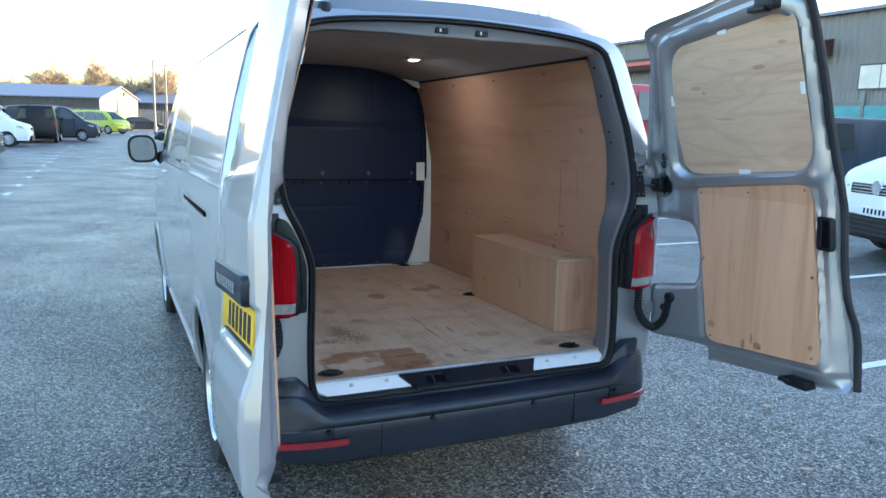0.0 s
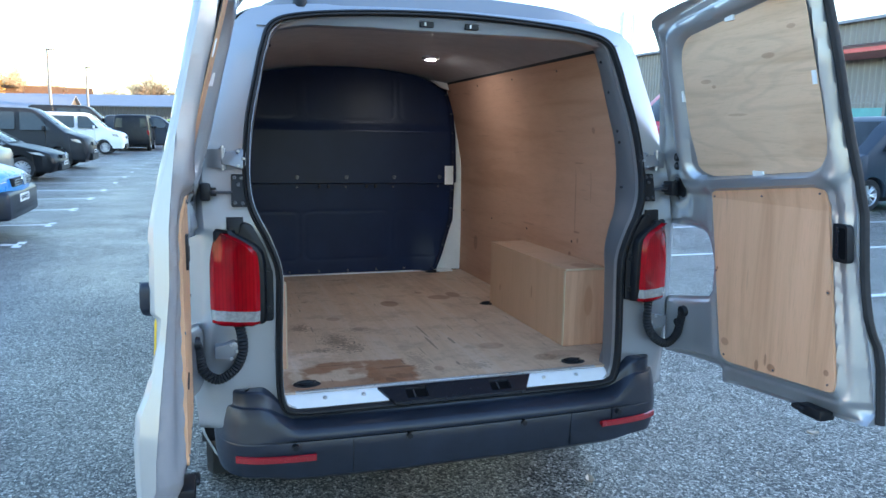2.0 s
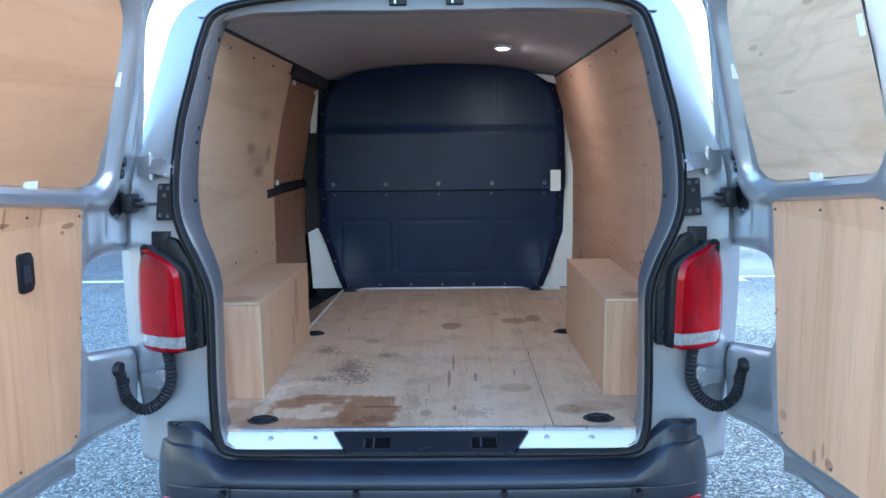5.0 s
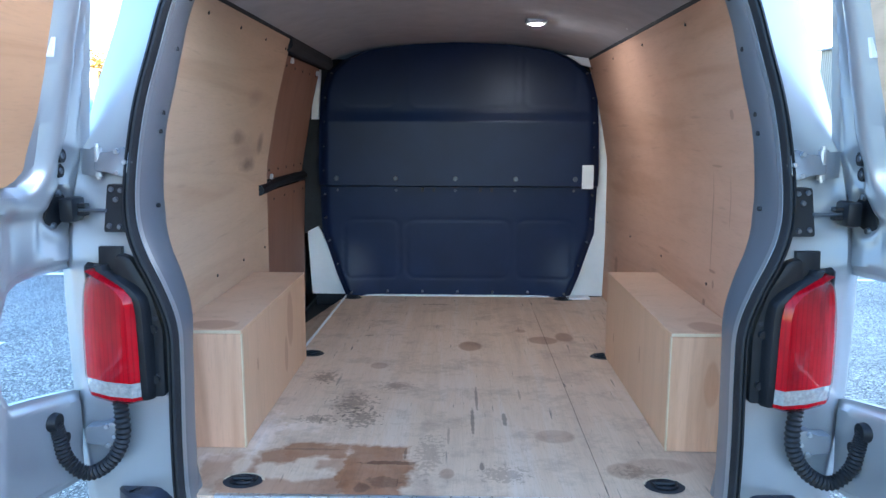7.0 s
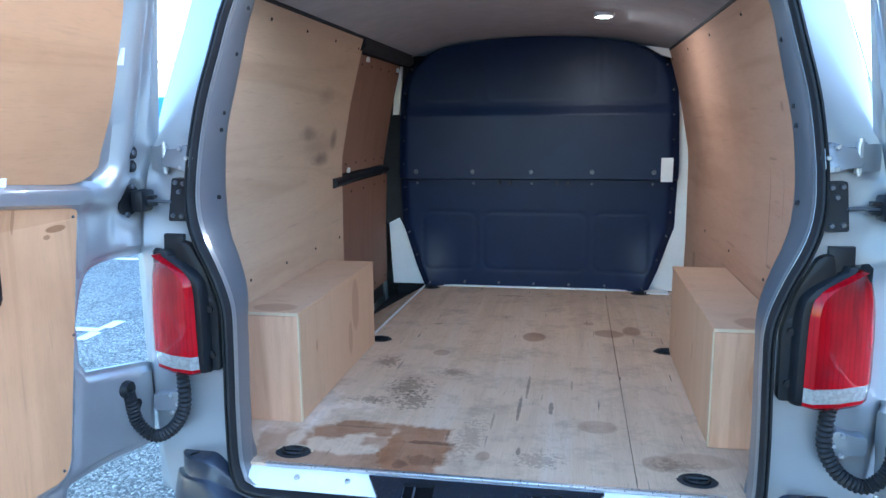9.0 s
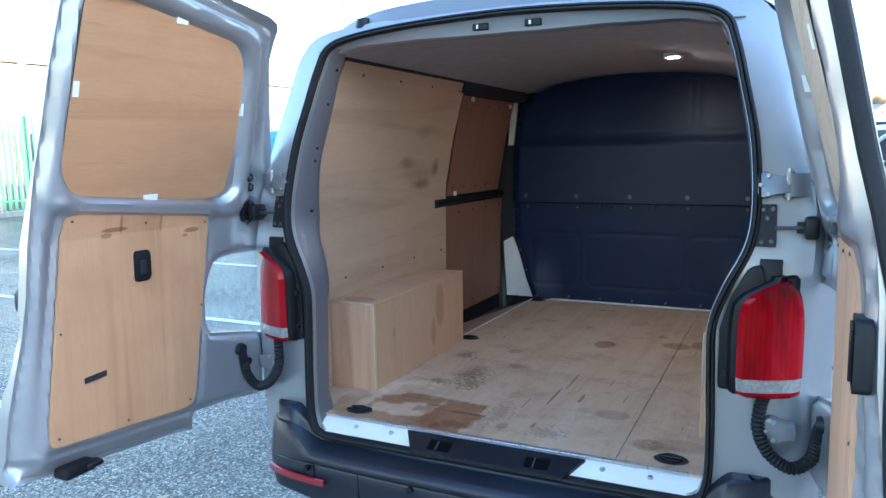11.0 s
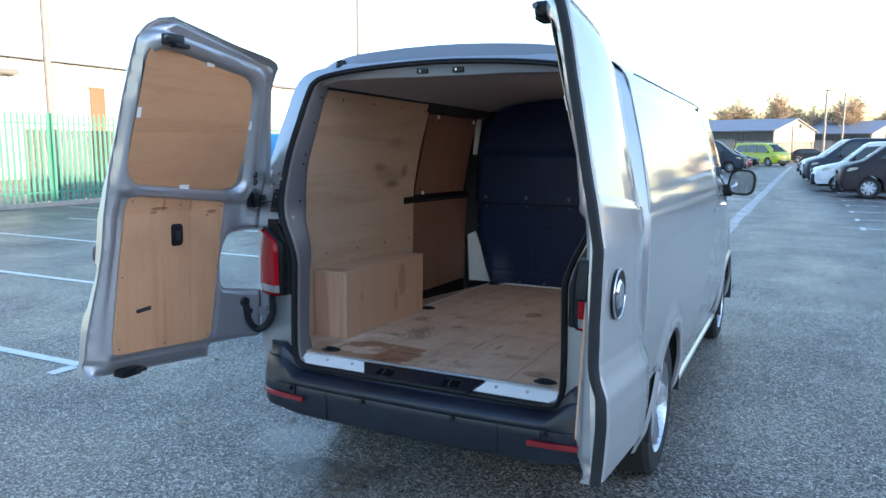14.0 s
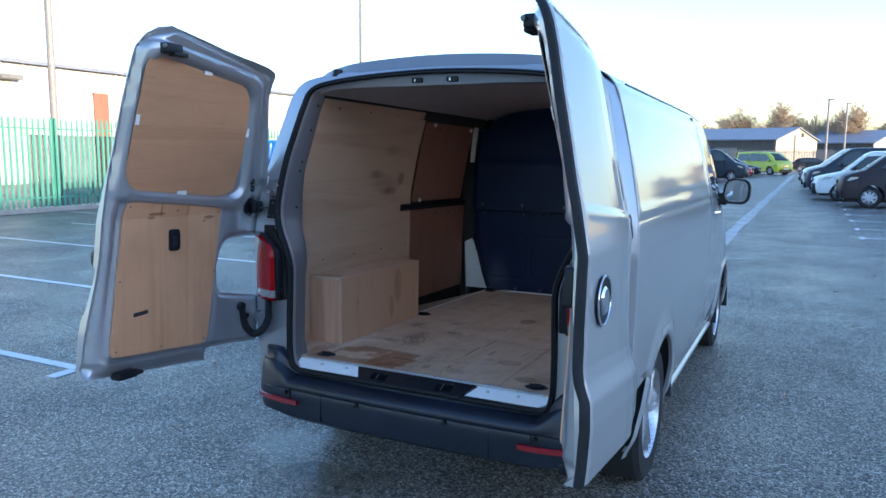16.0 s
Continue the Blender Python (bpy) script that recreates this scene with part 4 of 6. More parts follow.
def lining(name, s, y0, y1, z0, z1, xs, mat, label, thick=0.008, cut=None):
    """A sheet of ply bent to the van's side; xs: its distance from the middle by height."""
    zs = np.linspace(z0, z1, 24)
    rings = []
    for z in zs:
        x = lerp(z, *xs)
        a = y0 if cut is None else max(y0, cut(z))
        rings.append([(s * x, a, z), (s * x, y1, z), (s * (x + thick), y1, z), (s * (x + thick), a, z)])
    ob = single(name, sweep(rings, cap=True), mat, label, "ply panel", VAN)
    n = 5
    for k in range(n):
        for z in (z0 + 0.04 if z0 > 0.61 else 1.02, z1 - 0.04):
            y = y0 + 0.06 + (y1 - y0 - 0.12) * k / (n - 1)
            if cut is None or y > cut(z) + 0.05:
                x = lerp(z, *xs)
                part("screw", rod((s * (x + 0.002), y, z), (s * (x - 0.0025), y, z), 0.0055, 0.005, 8), BLACK, ob)
    return ob


WALL_X = ((0.60, 0.90, 1.35, 1.60, 1.80, 1.87), (0.800, 0.805, 0.800, 0.752, 0.700, 0.676))
jamb = lambda z: rear_y(z) + 0.17
lining("ply_lining", 1, 0.2, 2.45, 0.60, 1.865, WALL_X, PLY, "reddish-brown bare plywood side lining with scratches", cut=jamb)
lining("ply_lining", -1, 0.2, 1.53, 0.60, 1.865, WALL_X, PLY_LEFT, "pale brown plywood side lining with grey scuffs", cut=jamb)
def dark_side():
    zs = np.linspace(0.50, 1.86, 16)
    xs = [lerp(z, (0.5, 0.9, 1.35, 1.60, 1.86), (0.90, 0.90, 0.885, 0.83, 0.755)) for z in zs]
    part("sliding_door_inner", sweep([[(-x, 1.40, z), (-x, 2.55, z)] for x, z in zip(xs, zs)], closed=False), DARKGAP, van)


dark_side()
SLIDE_X = ((0.60, 0.90, 1.30, 1.60, 1.85), (0.845, 0.845, 0.83, 0.775, 0.715))
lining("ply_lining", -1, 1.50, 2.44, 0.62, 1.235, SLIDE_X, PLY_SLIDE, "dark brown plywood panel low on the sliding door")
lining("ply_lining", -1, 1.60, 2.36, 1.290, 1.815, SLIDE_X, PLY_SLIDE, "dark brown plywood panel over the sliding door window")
for y, z in ((1.72, 1.80), (1.70, 1.30), (2.30, 1.79)):
    x = lerp(z, *SLIDE_X)
    part("clip", block(-x - 0.002, -x + 0.012, y - 0.012, y + 0.012, z - 0.012, z + 0.012, 0.003), WHITE, van, "white plastic clip")
part("slide_rail", tube([(-0.80, 1.40, 1.262), (-0.84, 1.9, 1.262), (-0.84, 2.44, 1.262)], 0.022, 8), BLACK, van, "black sliding door rail trim")
part("pillar_trim", tube([(-0.80, 2.50, 0.60), (-0.82, 2.50, 1.2), (-0.76, 2.50, 1.7), (-0.70, 2.50, 1.86)], 0.022, 8), BLACK, van)

# load floor: two sheets meeting at a lengthwise joint, cut round the step well
RINGS = [(-0.551, 0.243), (0.542, 0.246), (-0.592, 1.345), (0.592, 1.345), (-0.571, 2.365), (0.572, 2.365)]


def floor_sheet(outline, top):
    bm = prism(outline, lambda a, b, d: (a, b, d), 0.588, top)
    bmesh.ops.triangulate(bm, faces=[f for f in bm.faces if len(f.verts) > 4])
    return bm


left = [(0.387, 0.165), (0.387, 2.43), (-0.61, 2.43), (-0.64, 1.36), (-0.80, 1.36), (-0.80, 0.235), (-0.70, 0.20), (-0.665, 0.165)]
right = [(0.389, 0.165), (0.665, 0.165), (0.70, 0.20), (0.80, 0.235), (0.80, 2.43), (0.389, 2.43)]
floor_l = single("ply_floor", floor_sheet(left, 0.600), FLOOR, "worn plywood load floor with oily stains and scuffs", "van floor", VAN, smooth=False)
floor_r = single("ply_floor", floor_sheet(right, 0.5995), FLOOR, "narrow worn plywood floor sheet along the side", "van floor", VAN, smooth=False)
part("floor_edge_strip", prism([(-0.648, 1.37), (-0.636, 1.37), (-0.606, 2.43), (-0.618, 2.43)], lambda a, b, d: (a, b, d), 0.56, 0.602), WHITE, van, "white edge strip")
part("step_well", block(-0.90, -0.62, 1.36, 2.46, 0.40, 0.43), BLACK, van, "dark ribbed step well")
for i in range(9):
    part("step_rib", block(-0.88 + 0.027 * i, -0.868 + 0.027 * i, 1.40, 2.44, 0.43, 0.436), BLACK, van)
for s in (1, -1):
    part("bulkhead_foot", block(-0.60, 0.60, 2.415, 2.44, 0.598, 0.606) if s > 0 else block(0.595, 0.72, 2.36, 2.44, 0.598, 0.608), WHITE, van)
for x, y in RINGS:
    eye = thing("lashing_eye", "recessed lashing eye in a round hole of the ply floor", "lashing eye", VAN @ pose(x, y, 0.6), "lashing eyes")
    a = 0.052
    n = 28
    arc = [math.radians(q) for q in range(5, 180, 7)]
    part("hole_edge", sweep([[(r * math.cos(t), 0.82 * r * math.sin(t), z) for t in arc] for r, z in ((a * 0.93, 0.0014), (a * 1.02, 0.0022), (a * 1.08, 0.0004))], closed=False), PLY_EDGE, eye, "pale cut edge of the hole")
    low = 0.0
    # flat disc on the uncut floor; its dark colour imitates a shaded hole
    part("cup", sweep([[(r * math.cos(2 * math.pi * k / n), 0.82 * r * math.sin(2 * math.pi * k / n), low + z) for k in range(n)] for r, z in ((a, 0.0010), (a * 0.98, 0.0010), (a * 0.5, 0.0007), (a * 0.05, 0.0007))]), DARKGAP, eye, "flat dark disc painted as the shade in the hole")
    part("ring", tube([(0.030 * math.cos(t), 0.024 * math.sin(t) - 0.002, low * 0.6 + 0.006) for t in np.linspace(0, 2 * math.pi, 25)], 0.004, 6), BLACK, eye)
    part("bar", rod((-0.034, 0.006, low * 0.6 + 0.005), (0.034, 0.006, low * 0.6 + 0.005), 0.007, None, 8), BLACK, eye)


def arch_box(s, y0, y1):
    box = thing("wheel_arch_box", "plywood box over the wheel arch, edges showing pale laminations", "wheel arch box", VAN, "wheel arch boxes")
    part("top_panel", block(min(s * 0.600, s * 0.80), max(s * 0.600, s * 0.80), y0, y1, 0.939, 0.950, 0.0015), PLY_BOX, box)
    part("side_panel", block(min(s * 0.602, s * 0.613), max(s * 0.602, s * 0.613), y0 + 0.012, y1, 0.601, 0.9385, 0.0015), PLY_BOX, box)
    part("end_panel", block(min(s * 0.604, s * 0.80), max(s * 0.604, s * 0.80), y0, y0 + 0.0115, 0.601, 0.9385, 0.0015), PLY_END, box)
    part("edge_strip", block(min(s * 0.5995, s * 0.6035), max(s * 0.5995, s * 0.6035), y0 - 0.001, y0 + 0.0115, 0.602, 0.938), PLY_EDGE, box, "pale ply edge")
    part("edge_strip", block(min(s * 0.602, s * 0.798), max(s * 0.602, s * 0.798), y0 - 0.0018, y0 - 0.0002, 0.9405, 0.9485), PLY_EDGE, box, "pale ply edge")


arch_box(1, 0.453, 1.345)
arch_box(-1, 0.441, 1.290)

# interior lamp
il = thing("interior_lamp", "small lit white lamp in the roof lining", "lamp", VAN)
part("housing", block(0.278, 0.362, 1.568, 1.647, 1.938, 1.962, 0.006), WHITE, il)
part("lens", block(0.301, 0.339, 1.590, 1.625, 1.9355, 1.9385), glow("lit_lens", (0.84, 0.95, 1.0), 72.0), il, "lit diffuser")


# ---- rear doors, standing open ----
def smooth_min(a, b, k):
    h = max(0.0, min(1.0, 0.5 + 0.5 * (b - a) / k))
    return b * (1 - h) + a * h - k * h * (1 - h)


def pane_distance(y, z, corners, r):
    """How far a point lies inside (+) a four-sided pane with rounded corners, given anticlockwise from the free top."""
    d = []
    for i in range(4):
        (a, b), (c, e) = corners[i], corners[(i + 1) % 4]
        d.append(((z - b) * (c - a) - (y - a) * (e - b)) / math.hypot(c - a, e - b))
    inner = d[0]
    for q in d[1:]:
        inner = smooth_min(inner, q, r)
    return inner


# the doors' outline against the height along their own lean: free edge and hinge edge, with the cut-out for the tail light
LEAN = 0.095
DOOR_FREE = ((0.596, 0.779, 0.89, 0.982, 1.073, 1.225, 1.336, 1.539, 1.69, 1.811, 1.922, 1.975, 2.005, 2.023), (-0.788, -0.765, -0.744, -0.725, -0.713, -0.697, -0.684, -0.660, -0.648, -0.632, -0.618, -0.592, -0.555, -0.495))
DOOR_HINGE = ((0.595, 0.645, 0.655, 0.660, 0.664, 0.82, 0.888, 0.898, 0.905, 0.912, 0.94, 1.04, 1.115, 1.155, 1.172, 1.184, 1.192, 1.20, 1.40, 1.49, 1.76, 1.90, 1.945, 1.963, 1.976, 1.985, 1.995, 2.006, 2.018, 2.023), (-0.172, -0.166, -0.15, 0.06, 0.150, 0.165, 0.165, 0.13, 0.02, -0.06, -0.08, -0.082, -0.055, -0.03, 0.0, 0.06, 0.14, 0.205, 0.20, 0.195, 0.148, 0.125, 0.112, 0.092, 0.05, -0.02, -0.15, -0.28, -0.44, -0.50))
# how far the outer skin stands off the inner pressing, and how deep the inner free edge turns back
DOOR_OFF = ((0.55, 0.66, 0.76, 0.83, 0.875, 0.92, 1.03, 1.28, 1.35, 1.45, 1.67, 1.83, 2.03), (0.098, 0.104, 0.106, 0.100, 0.080, 0.071, 0.065, 0.062, 0.062, 0.062, 0.070, 0.078, 0.078))
DOOR_BACK = ((0.70, 0.80, 0.92, 1.05, 1.17, 1.30, 1.43, 1.56, 1.80, 2.0), (0.050, 0.046, 0.034, 0.020, 0.008, 0.005, 0.020, 0.038, 0.046, 0.046))
DOOR_FALL = ((-0.32, -0.2, -0.1, 0.0, 0.1, 0.2), (0.0, 0.004, 0.014, 0.033, 0.056, 0.082))


def rear_door(s):
    d = new("rear_door")
    d.parent = van
    tagged(d, "open rear door with plywood covering its window and lower panel")

    def inner_x(z):
        return lerp(z, (0.6, 1.30, 1.42, 1.70, 2.04), (0.940, 0.940, 0.915, 0.845, 0.755))

    def hinge_in(y):
        return -0.035 * step(y, -0.02, 0.16)

    WIN = [(-0.575, 1.952), (-0.615, 1.428), (0.050, 1.372), (0.015, 1.872)]
    PAN = [(-0.603, 1.375), (-0.700, 0.745), (-0.170, 0.700), (-0.060, 1.323)]
    ws = sorted(set([round(float(v), 4) for v in np.concatenate([np.linspace(0.595, 2.023, 130), np.linspace(0.640, 0.670, 11), np.linspace(0.884, 0.945, 18), np.linspace(1.10, 1.205, 26), np.linspace(1.94, 2.023, 24)])]))
    ys = np.arange(-0.83, 0.2151, 0.0095)
    edge = [(lerp(w, *DOOR_FREE), w) for w in ws] + [(lerp(w, *DOOR_HINGE), w) for w in ws[::-1]]
    pa = np.array(edge)
    pb = np.roll(pa, -1, 0)
    ab = pb - pa
    ll = np.maximum((ab * ab).sum(1), 1e-12)

    def rim(y, w):
        """The distance of a point to the outline."""
        p = np.array((y, w))
        t = np.clip(((p - pa) * ab).sum(1) / ll, 0, 1)
        q = pa + ab * t[:, None] - p
        return float(np.sqrt((q * q).sum(1).min()))

    def off(y, w):
        """The outer skin's distance from the inner pressing's plane."""
        o = lerp(w, *DOOR_OFF) - lerp(y, *DOOR_FALL)
        return o - 0.056 * (1 - min(1.0, max(0.0, lerp(y, (-0.52, -0.15, 0.1), (2.023, 1.995, 1.968)) - w) / 0.13)) ** 2

    def inner_depth(y, z, e):
        f = y - lerp(z - 0.0 + LEAN * y, *DOOR_FREE)
        win, pan = pane_distance(y, z, WIN, 0.10), pane_distance(y, z, PAN, 0.05)
        # flat flange all round, then a rounded shoulder
        x = 0.014 * (1 - step(e, 0.010, 0.026))
        x += lerp(z, *DOOR_BACK) * (1 - step(f, 0.004, 0.080)) * step(z, 0.66, 0.72)
        # padded frame round the window, sloping to the ply
        x += 0.024 * step(win, -0.012, 0.002) - 0.012 * (1 - step(abs(win + 0.036), 0.014, 0.030)) * step(e, 0.01, 0.03)
        # rail between window and lower panel
        x -= 0.010 * math.exp(-((z + LEAN * y - 1.337) / 0.018) ** 2) * (1 - step(y, -0.08, 0.06)) * step(f, 0.02, 0.08)
        # hinge strip set back behind a crease
        x += 0.016 * step(y, lerp(z, (1.2, 1.5, 1.9), (0.035, 0.085, 0.055)) - 0.006, lerp(z, (1.2, 1.5, 1.9), (0.075, 0.115, 0.080))) * step(z, 1.15, 1.30) * (1 - step(z, 1.86, 1.92))
        # seat of the lower ply, with a pressed channel round it
        x += 0.012 * step(pan, -0.006, 0.006) + 0.008 * math.exp(-((pan + 0.022) / 0.010) ** 2) * step(e, 0.008, 0.03)
        # dished seat of the check strap, with a raised rim
        r = math.hypot((y - 0.125) / 0.85, z - 1.322)
        x += 0.016 * (1 - step(r, 0.026, 0.050)) - 0.006 * math.exp(-((r - 0.060) / 0.010) ** 2)
        # short pressed ribs in the hinge corner
        for k in (0.0, 0.028, 0.056):
            x -= 0.005 * math.exp(-((z + 0.5 * (y - 0.09) - 1.885 - k) / 0.006) ** 2) * step(y, 0.055, 0.075) * (1 - step(y, 0.092, 0.102))
        # deeper lower rail
        x += 0.020 * (1 - step(z + LEAN * y, 0.615, 0.665)) * step(-y, 0.17, 0.24)
        return x

    def outer_depth(y, z, w, e):
        f, h = lerp(w, *DOOR_FREE), lerp(w, *DOOR_HINGE)
        o = off(y, w)
        # pressed window panel, the crease below it, and the rolled edge
        k = step(y - f, 0.028, 0.040) * step(min(h, 0.15) - y, 0.060, 0.076) * step(w, 1.368, 1.378) * (1 - step(w, lerp(y, (-0.6, -0.1, 0.1), (1.955, 1.925, 1.875)), lerp(y, (-0.6, -0.1, 0.1), (1.968, 1.938, 1.889))))
        o -= 0.010 * k
        o += 0.004 * math.exp(-((w - 1.356) / 0.008) ** 2) * step(y - f, 0.02, 0.05)
        o -= 0.012 * (1 - min(1.0, e / 0.012)) ** 2
        if s < 0:
            o -= 0.014 * step(y, -0.735, -0.715) * (1 - step(y, -0.20, -0.17)) * step(w, 0.895, 0.912) * (1 - step(w, 1.035, 1.050))
        return o

    inner, skin_out, mark = [], [], {}
    for w in ws:
        f, h = lerp(w, *DOOR_FREE), lerp(w, *DOOR_HINGE)
        row_i, row_o = [], []
        for y in ys:
            y = min(max(float(y), f), h)
            if (y, w) not in mark:
                z, e = w - LEAN * y, rim(y, w)
                x = inner_x(z) + hinge_in(y)
                o = inner_x(z) + outer_depth(y, z, w, e)
                i = min(x + inner_depth(y, z, e), o - 0.006)
                mark[(y, w)] = ((s * i, y, z), (s * o, y, z))
            row_i.append(mark[(y, w)][0])
            row_o.append(mark[(y, w)][1])
        inner.append(row_i)
        skin_out.append(row_o)
    bm = sweep(inner, closed=False)
    for a, b in ((skin_out[0], inner[0]), (inner[-1], skin_out[-1]), ([r[0] for r in inner], [r[0] for r in skin_out]), ([r[-1] for r in skin_out], [r[-1] for r in inner])):
        sweep([a, b], bm, False)
    bmesh.ops.remove_doubles(bm, verts=bm.verts, dist=0.0003)
    part("inner_frame", bm, SILVER_IN, d, "blue-grey painted inner pressing")
    bm = sweep(skin_out, closed=False)
    bmesh.ops.remove_doubles(bm, verts=bm.verts, dist=0.0003)
    part("outer_skin", bm, SILVER, d, "silver painted outer skin")

    def on(y, z, depth):
        return (s * (inner_x(z) + hinge_in(y) + depth), y, z)

    def pressed(y, z, depth):
        """A point over the inner pressing itself."""
        w = z + LEAN * y
        e = rim(y, w)
        o = inner_x(z) + outer_depth(y, z, w, e)
        return (s * (min(inner_x(z) + hinge_in(y) + inner_depth(y, z, e), o - 0.006) + depth), y, z)

    def stud(y, z, low, high, r0, r1, n=16):
        """A round part standing on the pressing, its axis across the door."""
        x = abs(pressed(y, z, 0)[0])
        return rod((s * (x + low), y, z), (s * (x + high), y, z), r0, r1, n)

    win = rounded([(-0.589, 1.957), WIN[3], WIN[2], (-0.622, 1.428)], [0.06, 0.07, 0.16, 0.035], 8)

    def flat_pane(y, z, depth):
        return (s * (0.915 - 0.2565 * (z - 1.42) + depth), y, z)

    def sheet(outlines, to, depth, thick, mat, name, label):
        bm = bmesh.new()
        for outline in outlines:
            prism(outline, to, depth, depth + thick, bm)
        bmesh.ops.triangulate(bm, faces=[f for f in bm.faces if len(f.verts) > 4])
        return part(name, bm, mat, d, label, smooth=False)

    cy, cz = sum(q[0] for q in win) / len(win), sum(q[1] for q in win) / len(win)
    sheet([[(cy + (a - cy) * 1.016, cz + (b - cz) * 1.014) for a, b in win]], flat_pane, 0.009, 0.006, PLY_WIN_R if s > 0 else PLY_WIN_L, "window_ply", "plywood sheet covering the window")
    sheet([[(cy + (a - cy) * 1.018, cz + (b - cz) * 1.016) for a, b in win]], flat_pane, 0.0120, 0.003, DARKGAP, "window_gap", "dark gap round the ply")
    low = rounded([PAN[0], PAN[3], PAN[2], PAN[1]], [0.025, 0.025, 0.055, 0.03], 6)
    fold = [lerp(1.30, (a[1], b[1]), (a[0], b[0])) for a, b in ((PAN[1], PAN[0]), (PAN[2], PAN[3]))]
    upper = [(fold[0], 1.30)] + [q for q in low if q[1] > 1.30] + [(fold[1], 1.30)]
    lower = [(fold[1], 1.30)] + [q for q in low if q[1] < 1.30] + [(fold[0], 1.30)]
    sheet([upper, lower], on, -0.004, 0.010, PLY_DOOR if s > 0 else PLY_DOOR_L, "lower_ply", "screwed plywood lower panel")
    for y, z in ((-0.08, 1.305), (-0.33, 1.325), (-0.585, 1.352), (-0.115, 1.03), (-0.64, 1.05), (-0.19, 0.725), (-0.44, 0.740), (-0.67, 0.765)):
        zx = inner_x(z) + hinge_in(y) - 0.004
        part("screw", rod((s * zx, y, z), (s * (zx - 0.003), y, z), 0.0038, 0.0032, 8), BOLT, d)
    for y, z, w, h in ((-0.27, 1.918, 0.022, 0.012), (0.040, 1.675, 0.008, 0.02), (-0.31, 1.400, 0.025, 0.010), (-0.600, 1.70, 0.008, 0.02)):
        part("clip", prism([(y - w, z - h), (y + w, z - h), (y + w, z + h), (y - w, z + h)], on, 0.004, 0.020, None, 0.002), WHITE, d, "white plastic clip")
    # edge seal on the free edge
    if s > 0:
        rings = []
        for w in np.linspace(0.60, 1.99, 90):
            y = lerp(w, *DOOR_FREE)
            z = w - LEAN * y
            x = inner_x(z) + off(y, w) - 0.012
            rings.append([(s * (x + dx), y + dy, z) for dx, dy in ((0.006, 0.006), (0.009, -0.004), (0.004, -0.013), (-0.006, -0.017), (-0.017, -0.014), (-0.022, -0.005), (-0.018, 0.006))])
        part("edge_seal", sweep(rings, cap=True), RUBBER, d, "black rubber edge seal")
    for y, z in ((0.096, 1.446), (0.118, 1.411)):
        pl = part("plug", stud(y, z, 0.012, -0.004, 0.0175, 0.0155, 20), BLACK, d, "black rubber plug")
        part("plug_cap", stud(y, z, -0.003, -0.0065, 0.008, 0.006, 14), BOLT, pl)
    box = part("check_arm_box", block(min(s * 0.868, s * 0.902), max(s * 0.868, s * 0.902), 0.098, 0.160, 1.294, 1.350, 0.008, seg=2), BLACK, d, "black door check")
    part("check_flange", prism(rounded([(0.092, 1.276), (0.152, 1.276), (0.160, 1.368), (0.104, 1.368)], 0.018, 4), on, 0.036, 0.020, None, 0.003), BLACK, box)
    for y, z in ((0.128, 1.360), (0.122, 1.284)):
        part("check_screw", rod(on(y, z, 0.022), on(y, z, 0.014), 0.009, 0.007, 12), BOLT, box)
    for z in (1.312, 1.332):
        part("check_fork", block(min(s * 0.850, s * 0.875), max(s * 0.850, s * 0.875), 0.118, 0.140, z - 0.004, z + 0.004, 0.001), BLACK, box)
    part("check_arm", rod((s * 0.886, 0.128, 1.321), (s * 0.80, 0.115, 1.321), 0.0045, None, 8), BOLT, d, "steel check strap")
    lock = part("top_lock", block(min(s * 0.730, s * 0.80), max(s * 0.730, s * 0.80), -0.555, -0.470, 1.958, 2.000, 0.007, seg=2), BLACK, d, "black top lock")
    part("lock_lug", block(min(s * 0.722, s * 0.760), max(s * 0.722, s * 0.760), -0.525, -0.450, 1.950, 1.968, 0.004), BLACK, lock)
    part("lock_bolt", rod((s * 0.735, -0.558, 1.985), (s * 0.735, -0.566, 1.985), 0.010, 0.008, 12), BOLT, lock)
    lock = part("bottom_lock", block(min(s * 0.925, s * 0.985), max(s * 0.925, s * 0.985), -0.665, -0.570, 0.642, 0.676, 0.007, seg=2), BLACK, d, "black bottom lock")
    part("lock_lug", block(min(s * 0.915, s * 0.950), max(s * 0.915, s * 0.950), -0.600, -0.550, 0.652, 0.668, 0.004), BLACK, lock)
    def on_ply(y, z, depth):
        return on(y, z, depth - 0.004)

    if s < 0:
        rel = part("inner_handle", prism(rounded([(-0.382, 1.150), (-0.322, 1.150), (-0.320, 1.244), (-0.380, 1.244)], 0.015), on_ply, 0.004, -0.007, None, 0.004), BLACK, d, "black inner release")
        part("lever", prism(rounded([(-0.364, 1.172), (-0.340, 1.172), (-0.340, 1.214), (-0.364, 1.214)], 0.006), on_ply, 0.0, -0.010, None, 0.002), BUMPER, rel)
        def skin_x(y, z, depth):
            w = z + LEAN * y
            return (s * (inner_x(z) + outer_depth(y, z, w, 0.1) + depth), y, z)

        def leaning(y, w):
            return (y, w - LEAN * y)

        strip = part("handle_strip", prism(rounded([leaning(*q) for q in ((-0.700, 1.040), (-0.14, 1.040), (-0.14, 1.118), (-0.700, 1.118))], 0.02, 4), skin_x, -0.012, 0.020, None, 0.006), BUMPER, d, "dark plastic handle strip")
